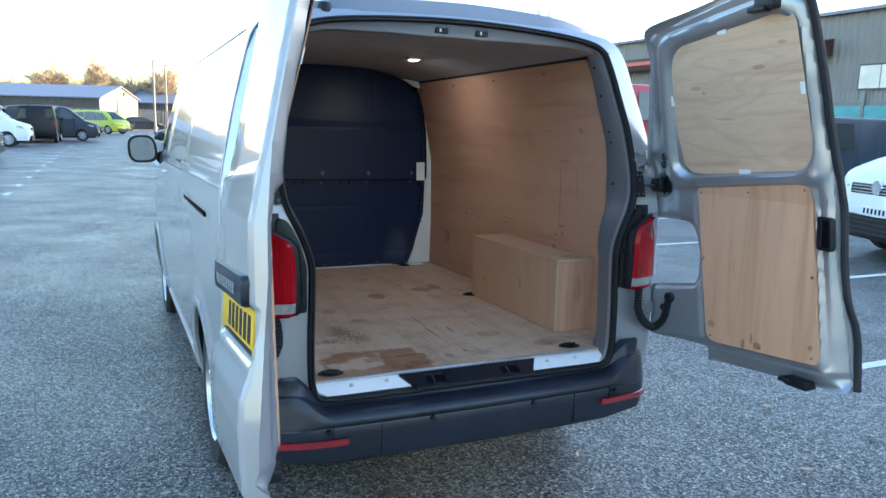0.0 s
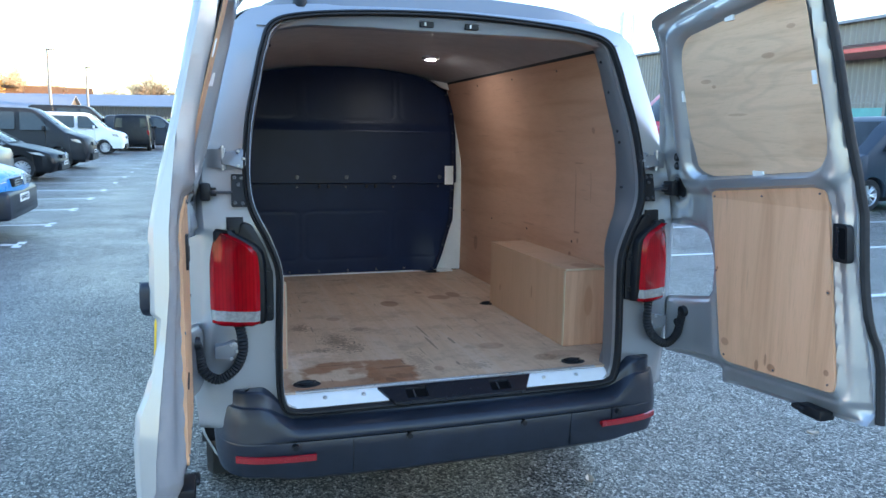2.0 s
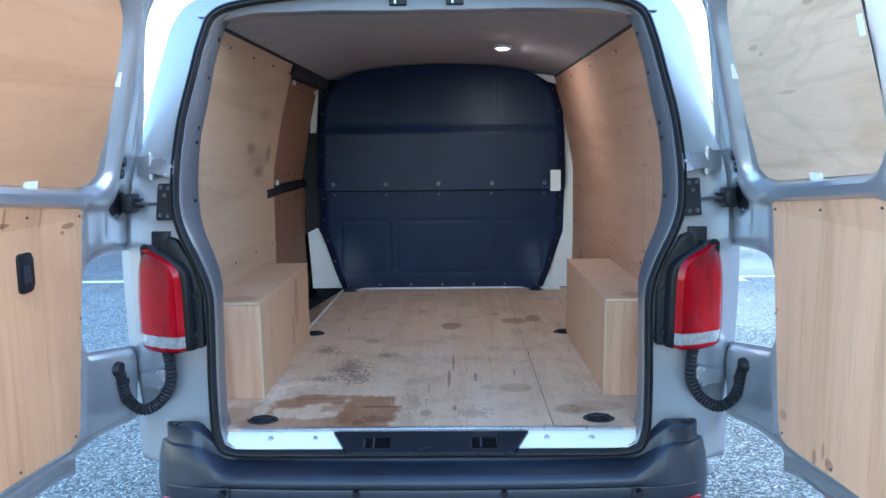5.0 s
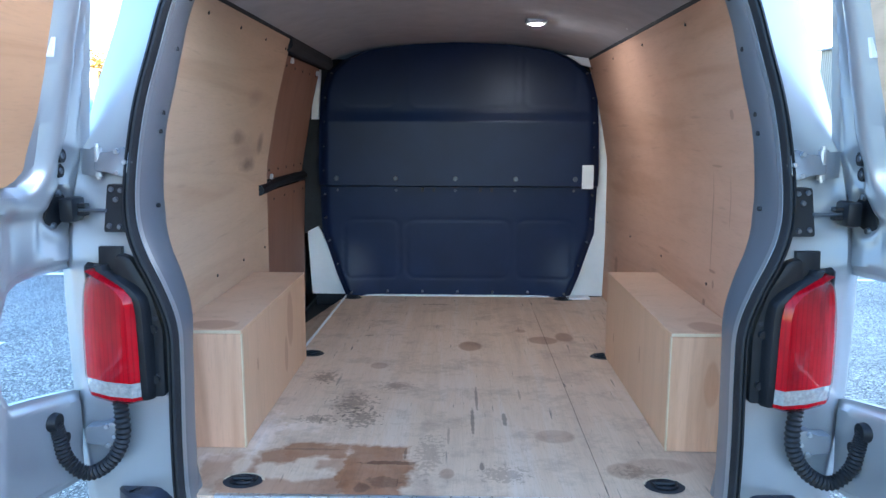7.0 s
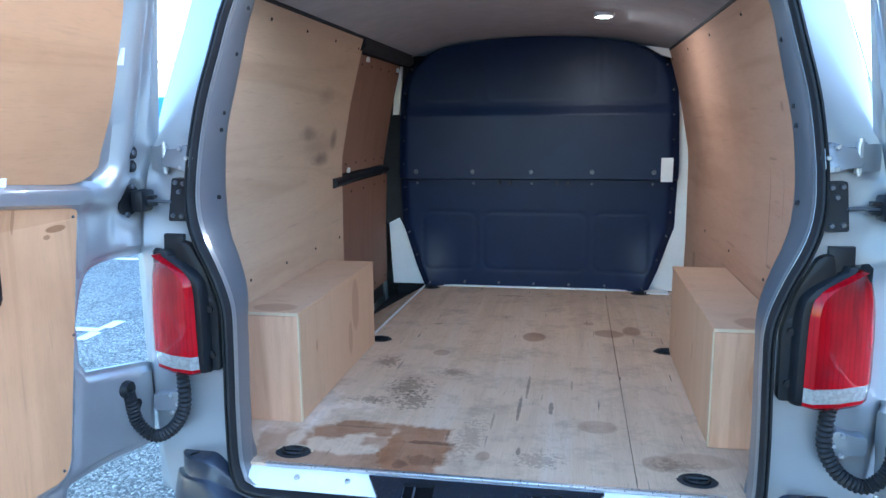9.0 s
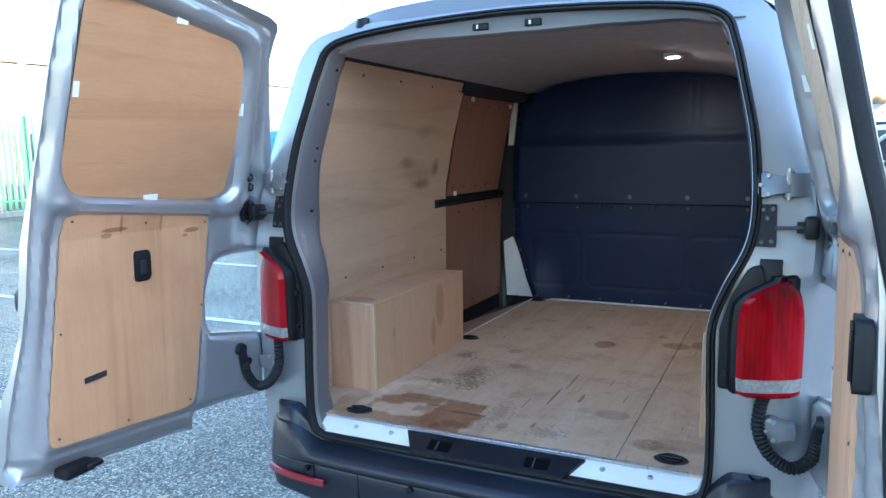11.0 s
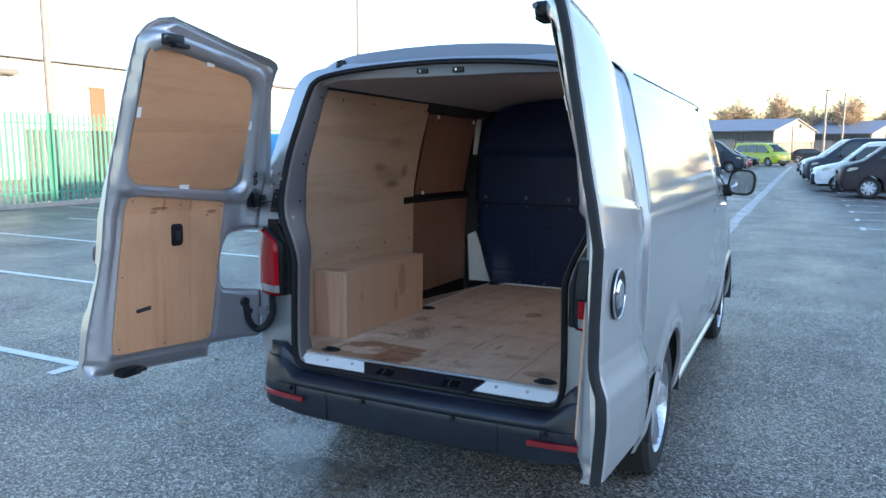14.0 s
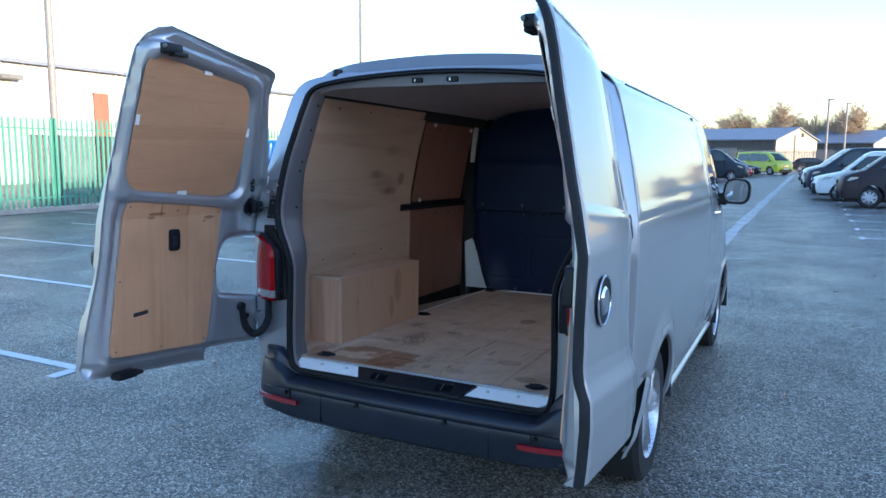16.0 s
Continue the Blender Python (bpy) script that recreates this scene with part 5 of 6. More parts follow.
        for i in range(10):
            part("letter_bar", prism([leaning(-0.60 + 0.034 * i + a, 1.066 + b) for a, b in ((0, 0), (0.022, 0), (0.022, 0.028), (0, 0.028))], skin_x, 0.019, 0.0218), CHROME, strip)
        npl = part("number_plate", prism(rounded([leaning(*q) for q in ((-0.705, 0.922), (-0.185, 0.922), (-0.185, 1.033), (-0.705, 1.033))], 0.008, 3), skin_x, -0.004, 0.0045, None, 0.001), YELLOW, d, "yellow number plate with dark bars")
        part("plate_margin", prism([leaning(*q) for q in ((-0.700, 0.923), (-0.19, 0.923), (-0.19, 0.936), (-0.700, 0.936))], skin_x, 0.001, 0.0052), BLACK, npl)
        for i in range(7):
            part("character_bar", prism([leaning(-0.672 + 0.064 * i + a, 0.946 + b) for a, b in ((0, 0), (0.040, 0), (0.040, 0.070), (0, 0.070))], skin_x, 0.003, 0.0055), BLACK, npl)
        part("slot", prism([(-0.578, 0.893), (-0.505, 0.898), (-0.505, 0.914), (-0.578, 0.909)], on_ply, 0.002, -0.003), DARKGAP, d)
    if s > 0:
        cup = part("pull_handle", prism(rounded([(-0.706, 1.150), (-0.650, 1.153), (-0.640, 1.268), (-0.692, 1.266)], 0.012), on, -0.010, 0.016, None, 0.004), BLACK, d, "black pull handle")
        # near-black patch on the handle, painted as the shade in its grip
        part("grip_shade", prism(rounded([(-0.697, 1.162), (-0.674, 1.164), (-0.666, 1.256), (-0.687, 1.255)], 0.008), on, -0.0108, -0.006), HOLLOW, cup)
        part("grip_edge", prism(rounded([(-0.674, 1.162), (-0.665, 1.163), (-0.657, 1.258), (-0.666, 1.257)], 0.003), on, -0.015, -0.008, None, 0.001), GLOSS, cup)
        bx = inner_x(1.155) + off(-0.555, 1.155 - LEAN * 0.555)
        badge = part("badge", rod((s * (bx - 0.006), -0.555, 1.155), (s * (bx + 0.010), -0.555, 1.155), 0.075, 0.072, 40), BLACK, d, "round chrome-rimmed emblem")
        ring = [[(s * (bx + 0.011) + 0.003 * math.cos(b), -0.555 + (0.073 + 0.0045 * math.sin(b)) * math.cos(a), 1.155 + (0.073 + 0.0045 * math.sin(b)) * math.sin(a)) for b in np.linspace(0, 2 * math.pi, 9)[:-1]] for a in np.linspace(0, 2 * math.pi, 41)]
        part("rim", sweep(ring), CHROME, badge)
        part("emblem_disc", rod((s * (bx + 0.008), -0.555, 1.155), (s * (bx + 0.016), -0.555, 1.155), 0.046, 0.036, 28), CHROME, badge)
    # hinges
    for z, hx in ((1.43, 0.828), (0.79, 0.868)):
        h = part("hinge", rod((s * hx, 0.150, z - 0.034), (s * hx, 0.150, z + 0.034), 0.011, None, 14), SILVER_IN, d)
        part("hinge_pin", rod((s * hx, 0.150, z - 0.040), (s * hx, 0.150, z + 0.042), 0.005, None, 10), STEEL, h)
        a = hx - 0.084
        # shaded silver sets the plate off from the bright pillar
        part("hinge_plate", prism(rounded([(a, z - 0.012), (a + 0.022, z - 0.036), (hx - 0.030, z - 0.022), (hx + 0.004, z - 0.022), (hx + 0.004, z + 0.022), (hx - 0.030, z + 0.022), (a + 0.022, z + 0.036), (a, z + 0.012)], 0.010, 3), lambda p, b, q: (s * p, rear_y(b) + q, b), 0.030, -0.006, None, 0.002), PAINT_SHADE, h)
        for bx, bz in ((a + 0.016, 0.0), (a + 0.034, 0.024), (a + 0.034, -0.024)):
            part("hinge_bolt", rod((s * bx, rear_y(z) - 0.004, z + bz), (s * bx, rear_y(z) - 0.013, z + bz), 0.0065, 0.005, 10), SILVER_IN, h)
        # the leaf that turns with the door, bent round the shut line
        rows = []
        for px, py in ((hx - 0.004, 0.139), (hx + 0.012, 0.141), (hx + 0.030, 0.152), (hx + 0.040, 0.166), (hx + 0.050, 0.170)):
            rows.append([(s * px, py, z - 0.030), (s * px, py, z + 0.030), (s * px, py + 0.006, z + 0.030), (s * px, py + 0.006, z - 0.030)])
        part("hinge_leaf", sweep(rows, cap=True), SILVER_IN, h)
    # wiring hose
    hose = curve([(s * 0.800, 0.11, 0.892), (s * 0.785, 0.090, 0.855), (s * 0.782, 0.082, 0.785), (s * 0.812, 0.075, 0.728), (s * 0.865, 0.07, 0.702), (s * 0.908, 0.065, 0.737), (s * 0.921, 0.060, 0.795), (s * 0.928, 0.057, 0.828), (s * 0.95, 0.056, 0.834)], 12)
    part("grommet", stud(0.056, 0.834, 0.010, -0.012, 0.026, 0.020, 18), BLACK, d)
    part("plug", stud(0.084, 0.784, 0.010, -0.005, 0.015, 0.013, 16), BLACK, d)
    part("wiring_hose", tube(hose, 0.0145, 10, None, 0.004), RUBBER, d, "ribbed black wiring hose")


rear_door(1)
rear_door(-1)

# ---- tail lights ----
for s in (1, -1):
    tl = new("tail_light")
    tl.parent = van
    tagged(tl, "red tail light with a clear lower band")
    # (x inner, x outer, y inner, y outer) by height
    secs = [(0.876, 0.730, 0.868, 0.070, 0.110), (0.885, 0.720, 0.876, 0.056, 0.104), (0.93, 0.718, 0.880, 0.048, 0.100), (1.03, 0.718, 0.880, 0.046, 0.102), (1.09, 0.720, 0.879, 0.048, 0.106), (1.125, 0.726, 0.878, 0.050, 0.110), (1.150, 0.748, 0.876, 0.054, 0.114), (1.172, 0.785, 0.872, 0.060, 0.118), (1.188, 0.818, 0.862, 0.070, 0.124)]
    def lens(z0, z1):
        rings = []
        for z in np.linspace(z0, z1, 26):
            xi, xo, yi, yo = (lerp(z, [q[0] for q in secs], [q[k] for q in secs]) for k in (1, 2, 3, 4))
            bow = [(xi, yi + 0.06), (xi + 0.004, yi + 0.012), (xi + 0.02, yi), ((xi + xo) / 2, (yi + yo) / 2 - 0.012), (xo - 0.02, yo - 0.006), (xo, yo + 0.02), (xo + 0.004, yo + 0.12)]
            rings.append([(s * a, b, z) for a, b in bow])
        return sweep(rings, cap=True)
    part("red_lens", lens(0.9305, 1.188), RED_LENS, tl)
    part("clear_lens", lens(0.894, 0.930), LAMP_GLASS, tl, "clear indicator band")
    part("lower_lens", lens(0.876, 0.8935), RED_LENS, tl)
    def housing():
        rings = []
        for z in np.linspace(0.880, 1.198, 26):
            xi, xo, yi, yo = (lerp(z, [q[0] for q in secs], [q[k] for q in secs]) for k in (1, 2, 3, 4))
            rings.append([(s * a, b, z) for a, b in ((xi - 0.022, yi + 0.075), (xi - 0.020, yi + 0.030), (xi - 0.010, yi + 0.016), (xi + 0.004, yi + 0.014), (xo - 0.005, yo + 0.03), (xo - 0.005, yo + 0.12))])
        return sweep(rings, cap=True)
    part("housing", housing(), BLACK, tl, "black lamp housing")
    back = rounded([(0.676, 0.885), (0.676, 1.05), (0.70, 1.135), (0.742, 1.215), (0.775, 1.225), (0.785, 1.16), (0.74, 1.13), (0.722, 1.10), (0.715, 0.885)], 0.012, 3)
    part("light_surround", prism(back, lambda a, b, q: (s * a, rear_y(b) + q, b), 0.05, 0.0, None, 0.004), BLACK, van, "black plastic light surround")
    part("surround_cover", prism([(0.762, 1.15), (0.822, 1.15), (0.822, 1.238), (0.768, 1.238)], lambda a, b, q: (s * a, rear_y(b) + q, b), 0.05, 0.010, None, 0.003), BLACK, van)
    for z in (0.935, 1.075):
        part("surround_screw", rod((s * 0.692, rear_y(z) + 0.002, z), (s * 0.692, rear_y(z) - 0.002, z), 0.007, 0.006, 10), DARKGAP, van)
    part("light_bed", block(min(s * 0.725, s * 0.865), max(s * 0.725, s * 0.865), 0.112, 0.165, 0.885, 1.20, 0.01), BLACK, van)
    chk = part("check_plate", prism(rounded([(0.750, 1.272), (0.804, 1.272), (0.802, 1.380), (0.758, 1.378)], 0.006, 2), lambda a, b, q: (s * a, rear_y(b) + q, b), 0.0, 0.034, None, 0.003), BLACK, van, "black check strap plate")
    for bx, bz in ((0.770, 1.366), (0.792, 1.368), (0.780, 1.345), (0.768, 1.284), (0.792, 1.286)):
        part("plate_bolt", rod((s * bx, rear_y(bz) + 0.002, bz), (s * bx, rear_y(bz) - 0.006, bz), 0.007, 0.005, 8), BOLT, chk)

# ---- mirrors and cab details ----
for s in (1, -1):
    mir = new("door_mirror")
    mir.parent = van
    tagged(mir, "black door mirror with a silver cap")
    shell = rounded([(0.955, 1.285), (1.155, 1.275), (1.165, 1.468), (0.985, 1.478)], 0.075, 8)
    part("shell", prism(shell, lambda a, b, q: (s * a + sway(q), q, b), 3.27, 3.40, None, 0.03), BLACK, mir)
    part("mirror_glass", prism(rounded([(0.975, 1.300), (1.140, 1.292), (1.150, 1.455), (0.998, 1.462)], 0.065, 8), lambda a, b, q: (s * a + sway(q), q - 0.14 * (b - 1.385), b), 3.255, 3.262), MIRROR, mir, "mirror glass")
    part("mirror_arm", block(min(s * 0.90, s * 0.99), max(s * 0.90, s * 0.99), 3.28, 3.37, 1.27, 1.36, 0.02), BLACK, mir)
    hb = part("door_handle", tube([(s * 0.945, 2.80, 1.235), (s * 0.972, 2.83, 1.238), (s * 0.975, 2.93, 1.242), (s * 0.945, 2.97, 1.242)], 0.012, 8), CHROME, van, "chrome door handle")


# ---- parked vehicles ----
CAR_GLASS = plain("dark_car_glass", (0.025, 0.033, 0.036), 0.06, 0, 0.5, vary=0.2, bump=0.0)
PAINTS = {
    "blue": paint("blue_car_paint", (0.008, 0.20, 0.50), 0.25, 0.2), "silver": paint("silver_car_paint", (0.17, 0.165, 0.16), 0.34, 0.4, 0.4),
    "black": paint("black_car_paint", (0.008, 0.009, 0.012), 0.3, 0.0, 0.0, 0.1, 0.28), "grey": paint("grey_car_paint", (0.018, 0.020, 0.025), 0.3, 0.0, 0.0, 0.1, 0.28),
    "white": paint("white_car_paint", (0.74, 0.76, 0.78)), "navy": paint("navy_car_paint", (0.028, 0.04, 0.058), 0.3, 0.0, 0.0, 0.1, 0.28),
    "lime": paint("lime_car_paint", (0.42, 0.50, 0.03)), "red": paint("red_car_paint", (0.50, 0.015, 0.03)), "brown": paint("brown_car_paint", (0.028, 0.020, 0.028), 0.3, 0.0, 0.0, 0.1, 0.28),
}
# side outlines: (distance from the nose, height) from front bottom over the roof to rear bottom, belt height, half width, hubs, wheel radius, window spans
KINDS = {
    "transporter": dict(out=[(0.05, 0.30), (0.0, 0.50), (0.03, 0.85), (0.15, 1.02), (0.62, 1.17), (0.75, 1.22), (1.55, 1.86), (1.75, 1.93), (2.1, 1.97), (4.6, 1.97), (4.78, 1.90), (4.86, 1.30), (4.90, 0.75), (4.88, 0.40), (4.80, 0.30)], belt=1.22, w=0.94, hubs=(0.90, 3.90), r=0.34, screen=((0.80, 1.25), (1.55, 1.84)), side=[((1.15, 1.25), (1.62, 1.80), (2.05, 1.84), (2.05, 1.25)), ((2.20, 1.27), (2.20, 1.83), (3.25, 1.83), (3.25, 1.27))], back=((4.80, 1.78), (4.86, 1.28))),
    "caddy": dict(out=[(0.05, 0.28), (0.0, 0.48), (0.03, 0.75), (0.14, 0.86), (0.80, 1.03), (0.95, 1.07), (1.55, 1.62), (1.75, 1.74), (2.1, 1.80), (4.2, 1.80), (4.35, 1.70), (4.40, 0.8), (4.38, 0.40), (4.3, 0.30)], belt=1.10, w=0.89, hubs=(0.86, 3.55), r=0.315, screen=((0.98, 1.10), (1.58, 1.62)), side=[((1.12, 1.12), (1.66, 1.62), (2.15, 1.66), (2.15, 1.12))], back=((4.36, 1.62), (4.39, 1.12))),
    "hatch": dict(out=[(0.06, 0.24), (0.0, 0.45), (0.05, 0.62), (0.20, 0.74), (0.95, 0.92), (1.10, 0.95), (1.85, 1.38), (2.2, 1.45), (3.0, 1.45), (3.5, 1.38), (4.0, 1.02), (4.18, 0.95), (4.22, 0.6), (4.2, 0.36), (4.1, 0.26)], belt=0.94, w=0.89, hubs=(0.86, 3.45), r=0.315, screen=((1.14, 0.97), (1.84, 1.37)), side=[((1.40, 0.96), (1.92, 1.34), (2.5, 1.39), (2.5, 0.96)), ((2.58, 0.96), (2.58, 1.39), (3.15, 1.37), (3.62, 1.02))], back=((3.52, 1.36), (3.98, 1.03))),
    "buzz": dict(out=[(0.05, 0.28), (0.0, 0.50), (0.02, 0.90), (0.10, 1.06), (0.32, 1.16), (1.25, 1.80), (1.55, 1.90), (2.2, 1.94), (4.2, 1.92), (4.55, 1.80), (4.68, 1.2), (4.70, 0.6), (4.66, 0.35), (4.6, 0.28)], belt=1.10, w=0.98, hubs=(0.82, 3.81), r=0.36, screen=((0.38, 1.20), (1.26, 1.79)), side=[((0.75, 1.16), (1.35, 1.72), (1.95, 1.80), (1.95, 1.16)), ((2.05, 1.16), (2.05, 1.80), (3.1, 1.80), (3.1, 1.16)), ((3.2, 1.16), (3.2, 1.80), (4.3, 1.72), (4.4, 1.16))], back=((4.56, 1.74), (4.66, 1.22))),
}


def narrow(k, z):
    top = max(p[1] for p in k["out"])
    return k["w"] * (1 - 0.15 * max(0.0, (z - k["belt"]) / (top - k["belt"])) - 0.05 * max(0.0, (0.5 - z) / 0.3))


def vehicle(kind, colour, label, m, spokes=6, dark_bumper=False, rear_glass=True, roof_bars=False):
    """A parked vehicle: nose at the origin, tail towards +y, wheels on the ground."""
    k = KINDS[kind]
    car = thing("car" if kind == "hatch" else "van", label, "car" if kind == "hatch" else "van", m, "parked vehicles")
    y_end, y_start = k["out"][-1][0], k["out"][0][0]
    arch, under = k["r"] + 0.055, 0.24
    line = [(p.x, p.y) for p in curve([(a, b, 0) for a, b in k["out"]], 4)]
    first = min(range(len(line)), key=lambda i: line[i][0])
    last = max(range(len(line)), key=lambda i: line[i][0])
    upper = sorted(line[first:last + 1])
    lower = sorted([line[i] for i in range(first + 1)] + [line[i] for i in range(last, len(line))])
    y0, y1 = line[first][0], line[last][0]
    ys = set(y0 + (y1 - y0) * (0.5 - 0.5 * math.cos(math.pi * t)) for t in np.linspace(0, 1, 46))
    for h in k["hubs"]:
        ys |= set(h + arch * math.cos(a) for a in np.linspace(0, math.pi, 15)) | {h - arch - 0.003, h + arch + 0.003}
    ys = sorted(ys)

    def floor_z(y):
        z = max(under, lerp(y, [p[0] for p in lower], [p[1] for p in lower]))
        for h in k["hubs"]:
            if abs(y - h) <= arch:
                z = max(z, k["r"] + math.sqrt(max(0.0, arch * arch - (y - h) ** 2)))
        return z

    tops = [(y, lerp(y, [p[0] for p in upper], [p[1] for p in upper])) for y in ys]
    pts = tops + [(y, min(floor_z(y), z - 0.01)) for y, z in tops[::-1]]
    # shell: the outline repeated across the width, drawn in towards the flanks
    rings = []
    top = max(p[1] for p in k["out"])
    for f, shrink in ((-1.0, 0.045), (-0.975, 0.012), (-0.90, 0.0), (-0.5, -0.012), (0, -0.016), (0.5, -0.012), (0.90, 0.0), (0.975, 0.012), (1.0, 0.045)):
        ring = []
        for y, z in pts:
            cy, cz = 0.5 * (y_end + y_start), 0.62
            q = 1 - shrink * (1.0 if z > 0.5 else 0.5)
            x = f * narrow(k, z)
            nose = 0.10 * (abs(f) ** 4) * (1 - step(y, 0.0, 0.9)) + -0.07 * (abs(f) ** 4) * step(y, y_end - 0.5, y_end)
            ring.append((x, cy + (y - cy) * q + nose, z if z < 0.5 else 0.5 + (z - 0.5) * q))
        rings.append(ring)
    bm = bmesh.new()
    vs = [[bm.verts.new(p) for p in r] for r in rings]
    n = len(pts)
    for a, b in zip(vs, vs[1:]):
        for i in range(n):
            bm.faces.new((a[i], a[(i + 1) % n], b[(i + 1) % n], b[i]))
    for r in (vs[0], vs[-1]):
        for i in range(len(tops) - 1):
            bm.faces.new((r[i], r[i + 1], r[n - 2 - i], r[n - 1 - i]))
    part("body", bm, PAINTS[colour], car)
    part("underbody", block(-k["w"] * 0.8, k["w"] * 0.8, 0.2, y_end - 0.2, 0.20, 0.5), BLACK, car)
    (a, b), (c, e) = k["screen"]
    def pane(p, q, lift):
        (a, b), (c, e) = p, q
        L = math.hypot(c - a, e - b)
        ny, nz = -(e - b) / L * lift, (c - a) / L * lift
        w0, w1 = narrow(k, b) * 0.88, narrow(k, e) * 0.88
        bm = bmesh.new()
        rows = []
        for f in (-1, -0.6, 0, 0.6, 1):
            bow = 0.02 * (1 - f * f) + 0.0
            rows.append([(f * w0, a + ny - bow * (1 if lift > 0 else -1) + 0.09 * abs(f) ** 4 * (1 if lift > 0 else -0.5), b + nz), (f * w1, c + ny - bow * (1 if lift > 0 else -1) + 0.06 * abs(f) ** 4 * (1 if lift > 0 else -0.5), e + nz)])
        sweep(rows, bm, False)
        bmesh.ops.solidify(bm, geom=list(bm.faces), thickness=0.012)
        return bm
    part("windscreen", pane((a, b), (c, e), 0.035), CAR_GLASS, car, "dark reflective windscreen")
    if rear_glass:
        part("rear_window", pane(*k["back"], 0.035), CAR_GLASS, car)
    for s in (1, -1):
        for q in k["side"]:
            part("side_window", prism(rounded(list(q), 0.05, 4), lambda y, z, d: (s * (narrow(k, z) * 0.985 + d), y, z), -0.01, 0.012), CAR_GLASS, car)
        front = [q for q in k["out"][1:6]]
        rows = []
        for f, back, lo, hi in ((0.50, 0.006, 0.675, 0.735), (0.70, 0.024, 0.665, 0.755), (0.88, 0.070, 0.66, 0.775), (0.965, 0.16, 0.675, 0.79), (0.992, 0.30, 0.70, 0.805), (1.0, 0.46, 0.745, 0.805)):
            row = []
            for out, zz in ((0.0, lo), (0.022, lo + 0.01), (0.024, hi - 0.01), (0.0, hi), (-0.06, (lo + hi) / 2)):
                z = zz * k["belt"]
                y = lerp(z, [q[1] for q in front], [q[0] for q in front])
                row.append((s * (narrow(k, z) * f + out * f ** 6), y + back - out * (1.2 - f), z))
            rows.append(row)
        part("headlight", sweep(rows, cap=True), LAMP_GLASS, car, "clear headlight")
        part("tail_light", block(min(s * k["w"] * 0.84, s * k["w"] * 0.985), max(s * k["w"] * 0.84, s * k["w"] * 0.985), y_end - 0.20, y_end + 0.05, k["belt"] * 0.72, k["belt"] * 0.94, 0.02), REFLECTOR, car, "red tail light")
        part("mirror", block(min(s * k["w"], s * (k["w"] + 0.17)), max(s * k["w"], s * (k["w"] + 0.17)), k["side"][0][0][0] + 0.15, k["side"][0][0][0] + 0.24, k["belt"] + 0.02, k["belt"] + 0.18, 0.03, seg=2), BLACK if dark_bumper else PAINTS[colour], car)
        for h in k["hubs"]:
            wheel_parts(car, s * (k["w"] - 0.115), h, k["r"], k["r"], 0.10, ALLOY, spokes, s)
    bw = k["w"] * 0.86
    zg = k["belt"]
    part("grille", block(-bw * 0.62, bw * 0.62, -0.035, 0.08, zg * 0.62, zg * 0.72, 0.012), BLACK, car, "black grille")
    part("lower_grille", block(-bw * 0.80, bw * 0.80, -0.03, 0.1, 0.27, 0.27 + zg * 0.20, 0.015), BLACK, car)
    for i in range(3):
        part("grille_slat", block(-bw * 0.60, bw * 0.60, -0.042, -0.03, zg * (0.635 + 0.03 * i), zg * (0.645 + 0.03 * i)), CHROME, car)
    for i in range(4):
        part("lower_slat", block(-bw * 0.78, bw * 0.78, -0.040, -0.02, 0.30 + zg * 0.045 * i, 0.312 + zg * 0.045 * i), BUMPER, car)
    emb = part("emblem", rod((0, -0.03, zg * 0.69), (0, -0.055, zg * 0.69), 0.085, None, 24), CHROME, car, "round plain emblem")
    npl = part("number_plate", block(-0.26, 0.26, -0.045, -0.028, zg * 0.42, zg * 0.42 + 0.11, 0.004), WHITE, car, "white number plate with dark bars")
    for i in range(6):
        part("character_bar", block(-0.20 + 0.07 * i, -0.165 + 0.07 * i, -0.048, -0.044, zg * 0.42 + 0.025, zg * 0.42 + 0.085), BLACK, npl)
    rp = part("rear_plate", block(-0.26, 0.26, y_end + 0.085, y_end + 0.10, zg * 0.62, zg * 0.62 + 0.11, 0.004), YELLOW, car, "yellow number plate")
    if dark_bumper:
        part("front_bumper", block(-k["w"] * 0.93, k["w"] * 0.93, -0.04, 0.30, 0.26, zg * 0.58, 0.06, seg=3), BUMPER, car, "dark grey plastic bumper")
    return car


def nose(x, y, deg):
    """A pose whose nose stands at x, y; deg: 0 puts the tail towards +y, turning anticlockwise."""
    return pose(x, y, 0, 0, 0, deg)


E_, W_ = 90, -90     # nose towards +x (tail to -x); nose towards -x
vehicle("caddy", "blue", "bright blue small van with dark bumpers, parked nose to the aisle", nose(-3.35, 9.05, E_), 10, True, False)
vehicle("hatch", "silver", "silver hatchback parked tail to the aisle", nose(-8.9, 14.2, W_), 5)
vehicle("hatch", "black", "black hatchback parked nose to the aisle", nose(-4.6, 19.9, E_), 9)
vehicle("transporter", "grey", "dark grey van parked nose to the aisle", nose(-4.6, 25.6, E_), 6)
vehicle("transporter", "white", "white camper van with dark alloy wheels", nose(-4.7, 37.6, E_), 9)
vehicle("transporter", "black", "black van parked tail to the aisle", nose(-4.85, 46.6, 180), 5)
vehicle("transporter", "navy", "slate blue van parked nose to the aisle", nose(-1.95, 47.3, E_), 7)
vehicle("transporter", "grey", "tall dark grey van behind the others", nose(-6.5, 53.0, E_) @ Matrix.Diagonal((1.1, 1.15, 1.32, 1)), 6)
vehicle("hatch", "red", "dark red car parked nose to the aisle", nose(-2.2, 55.5, E_), 7)
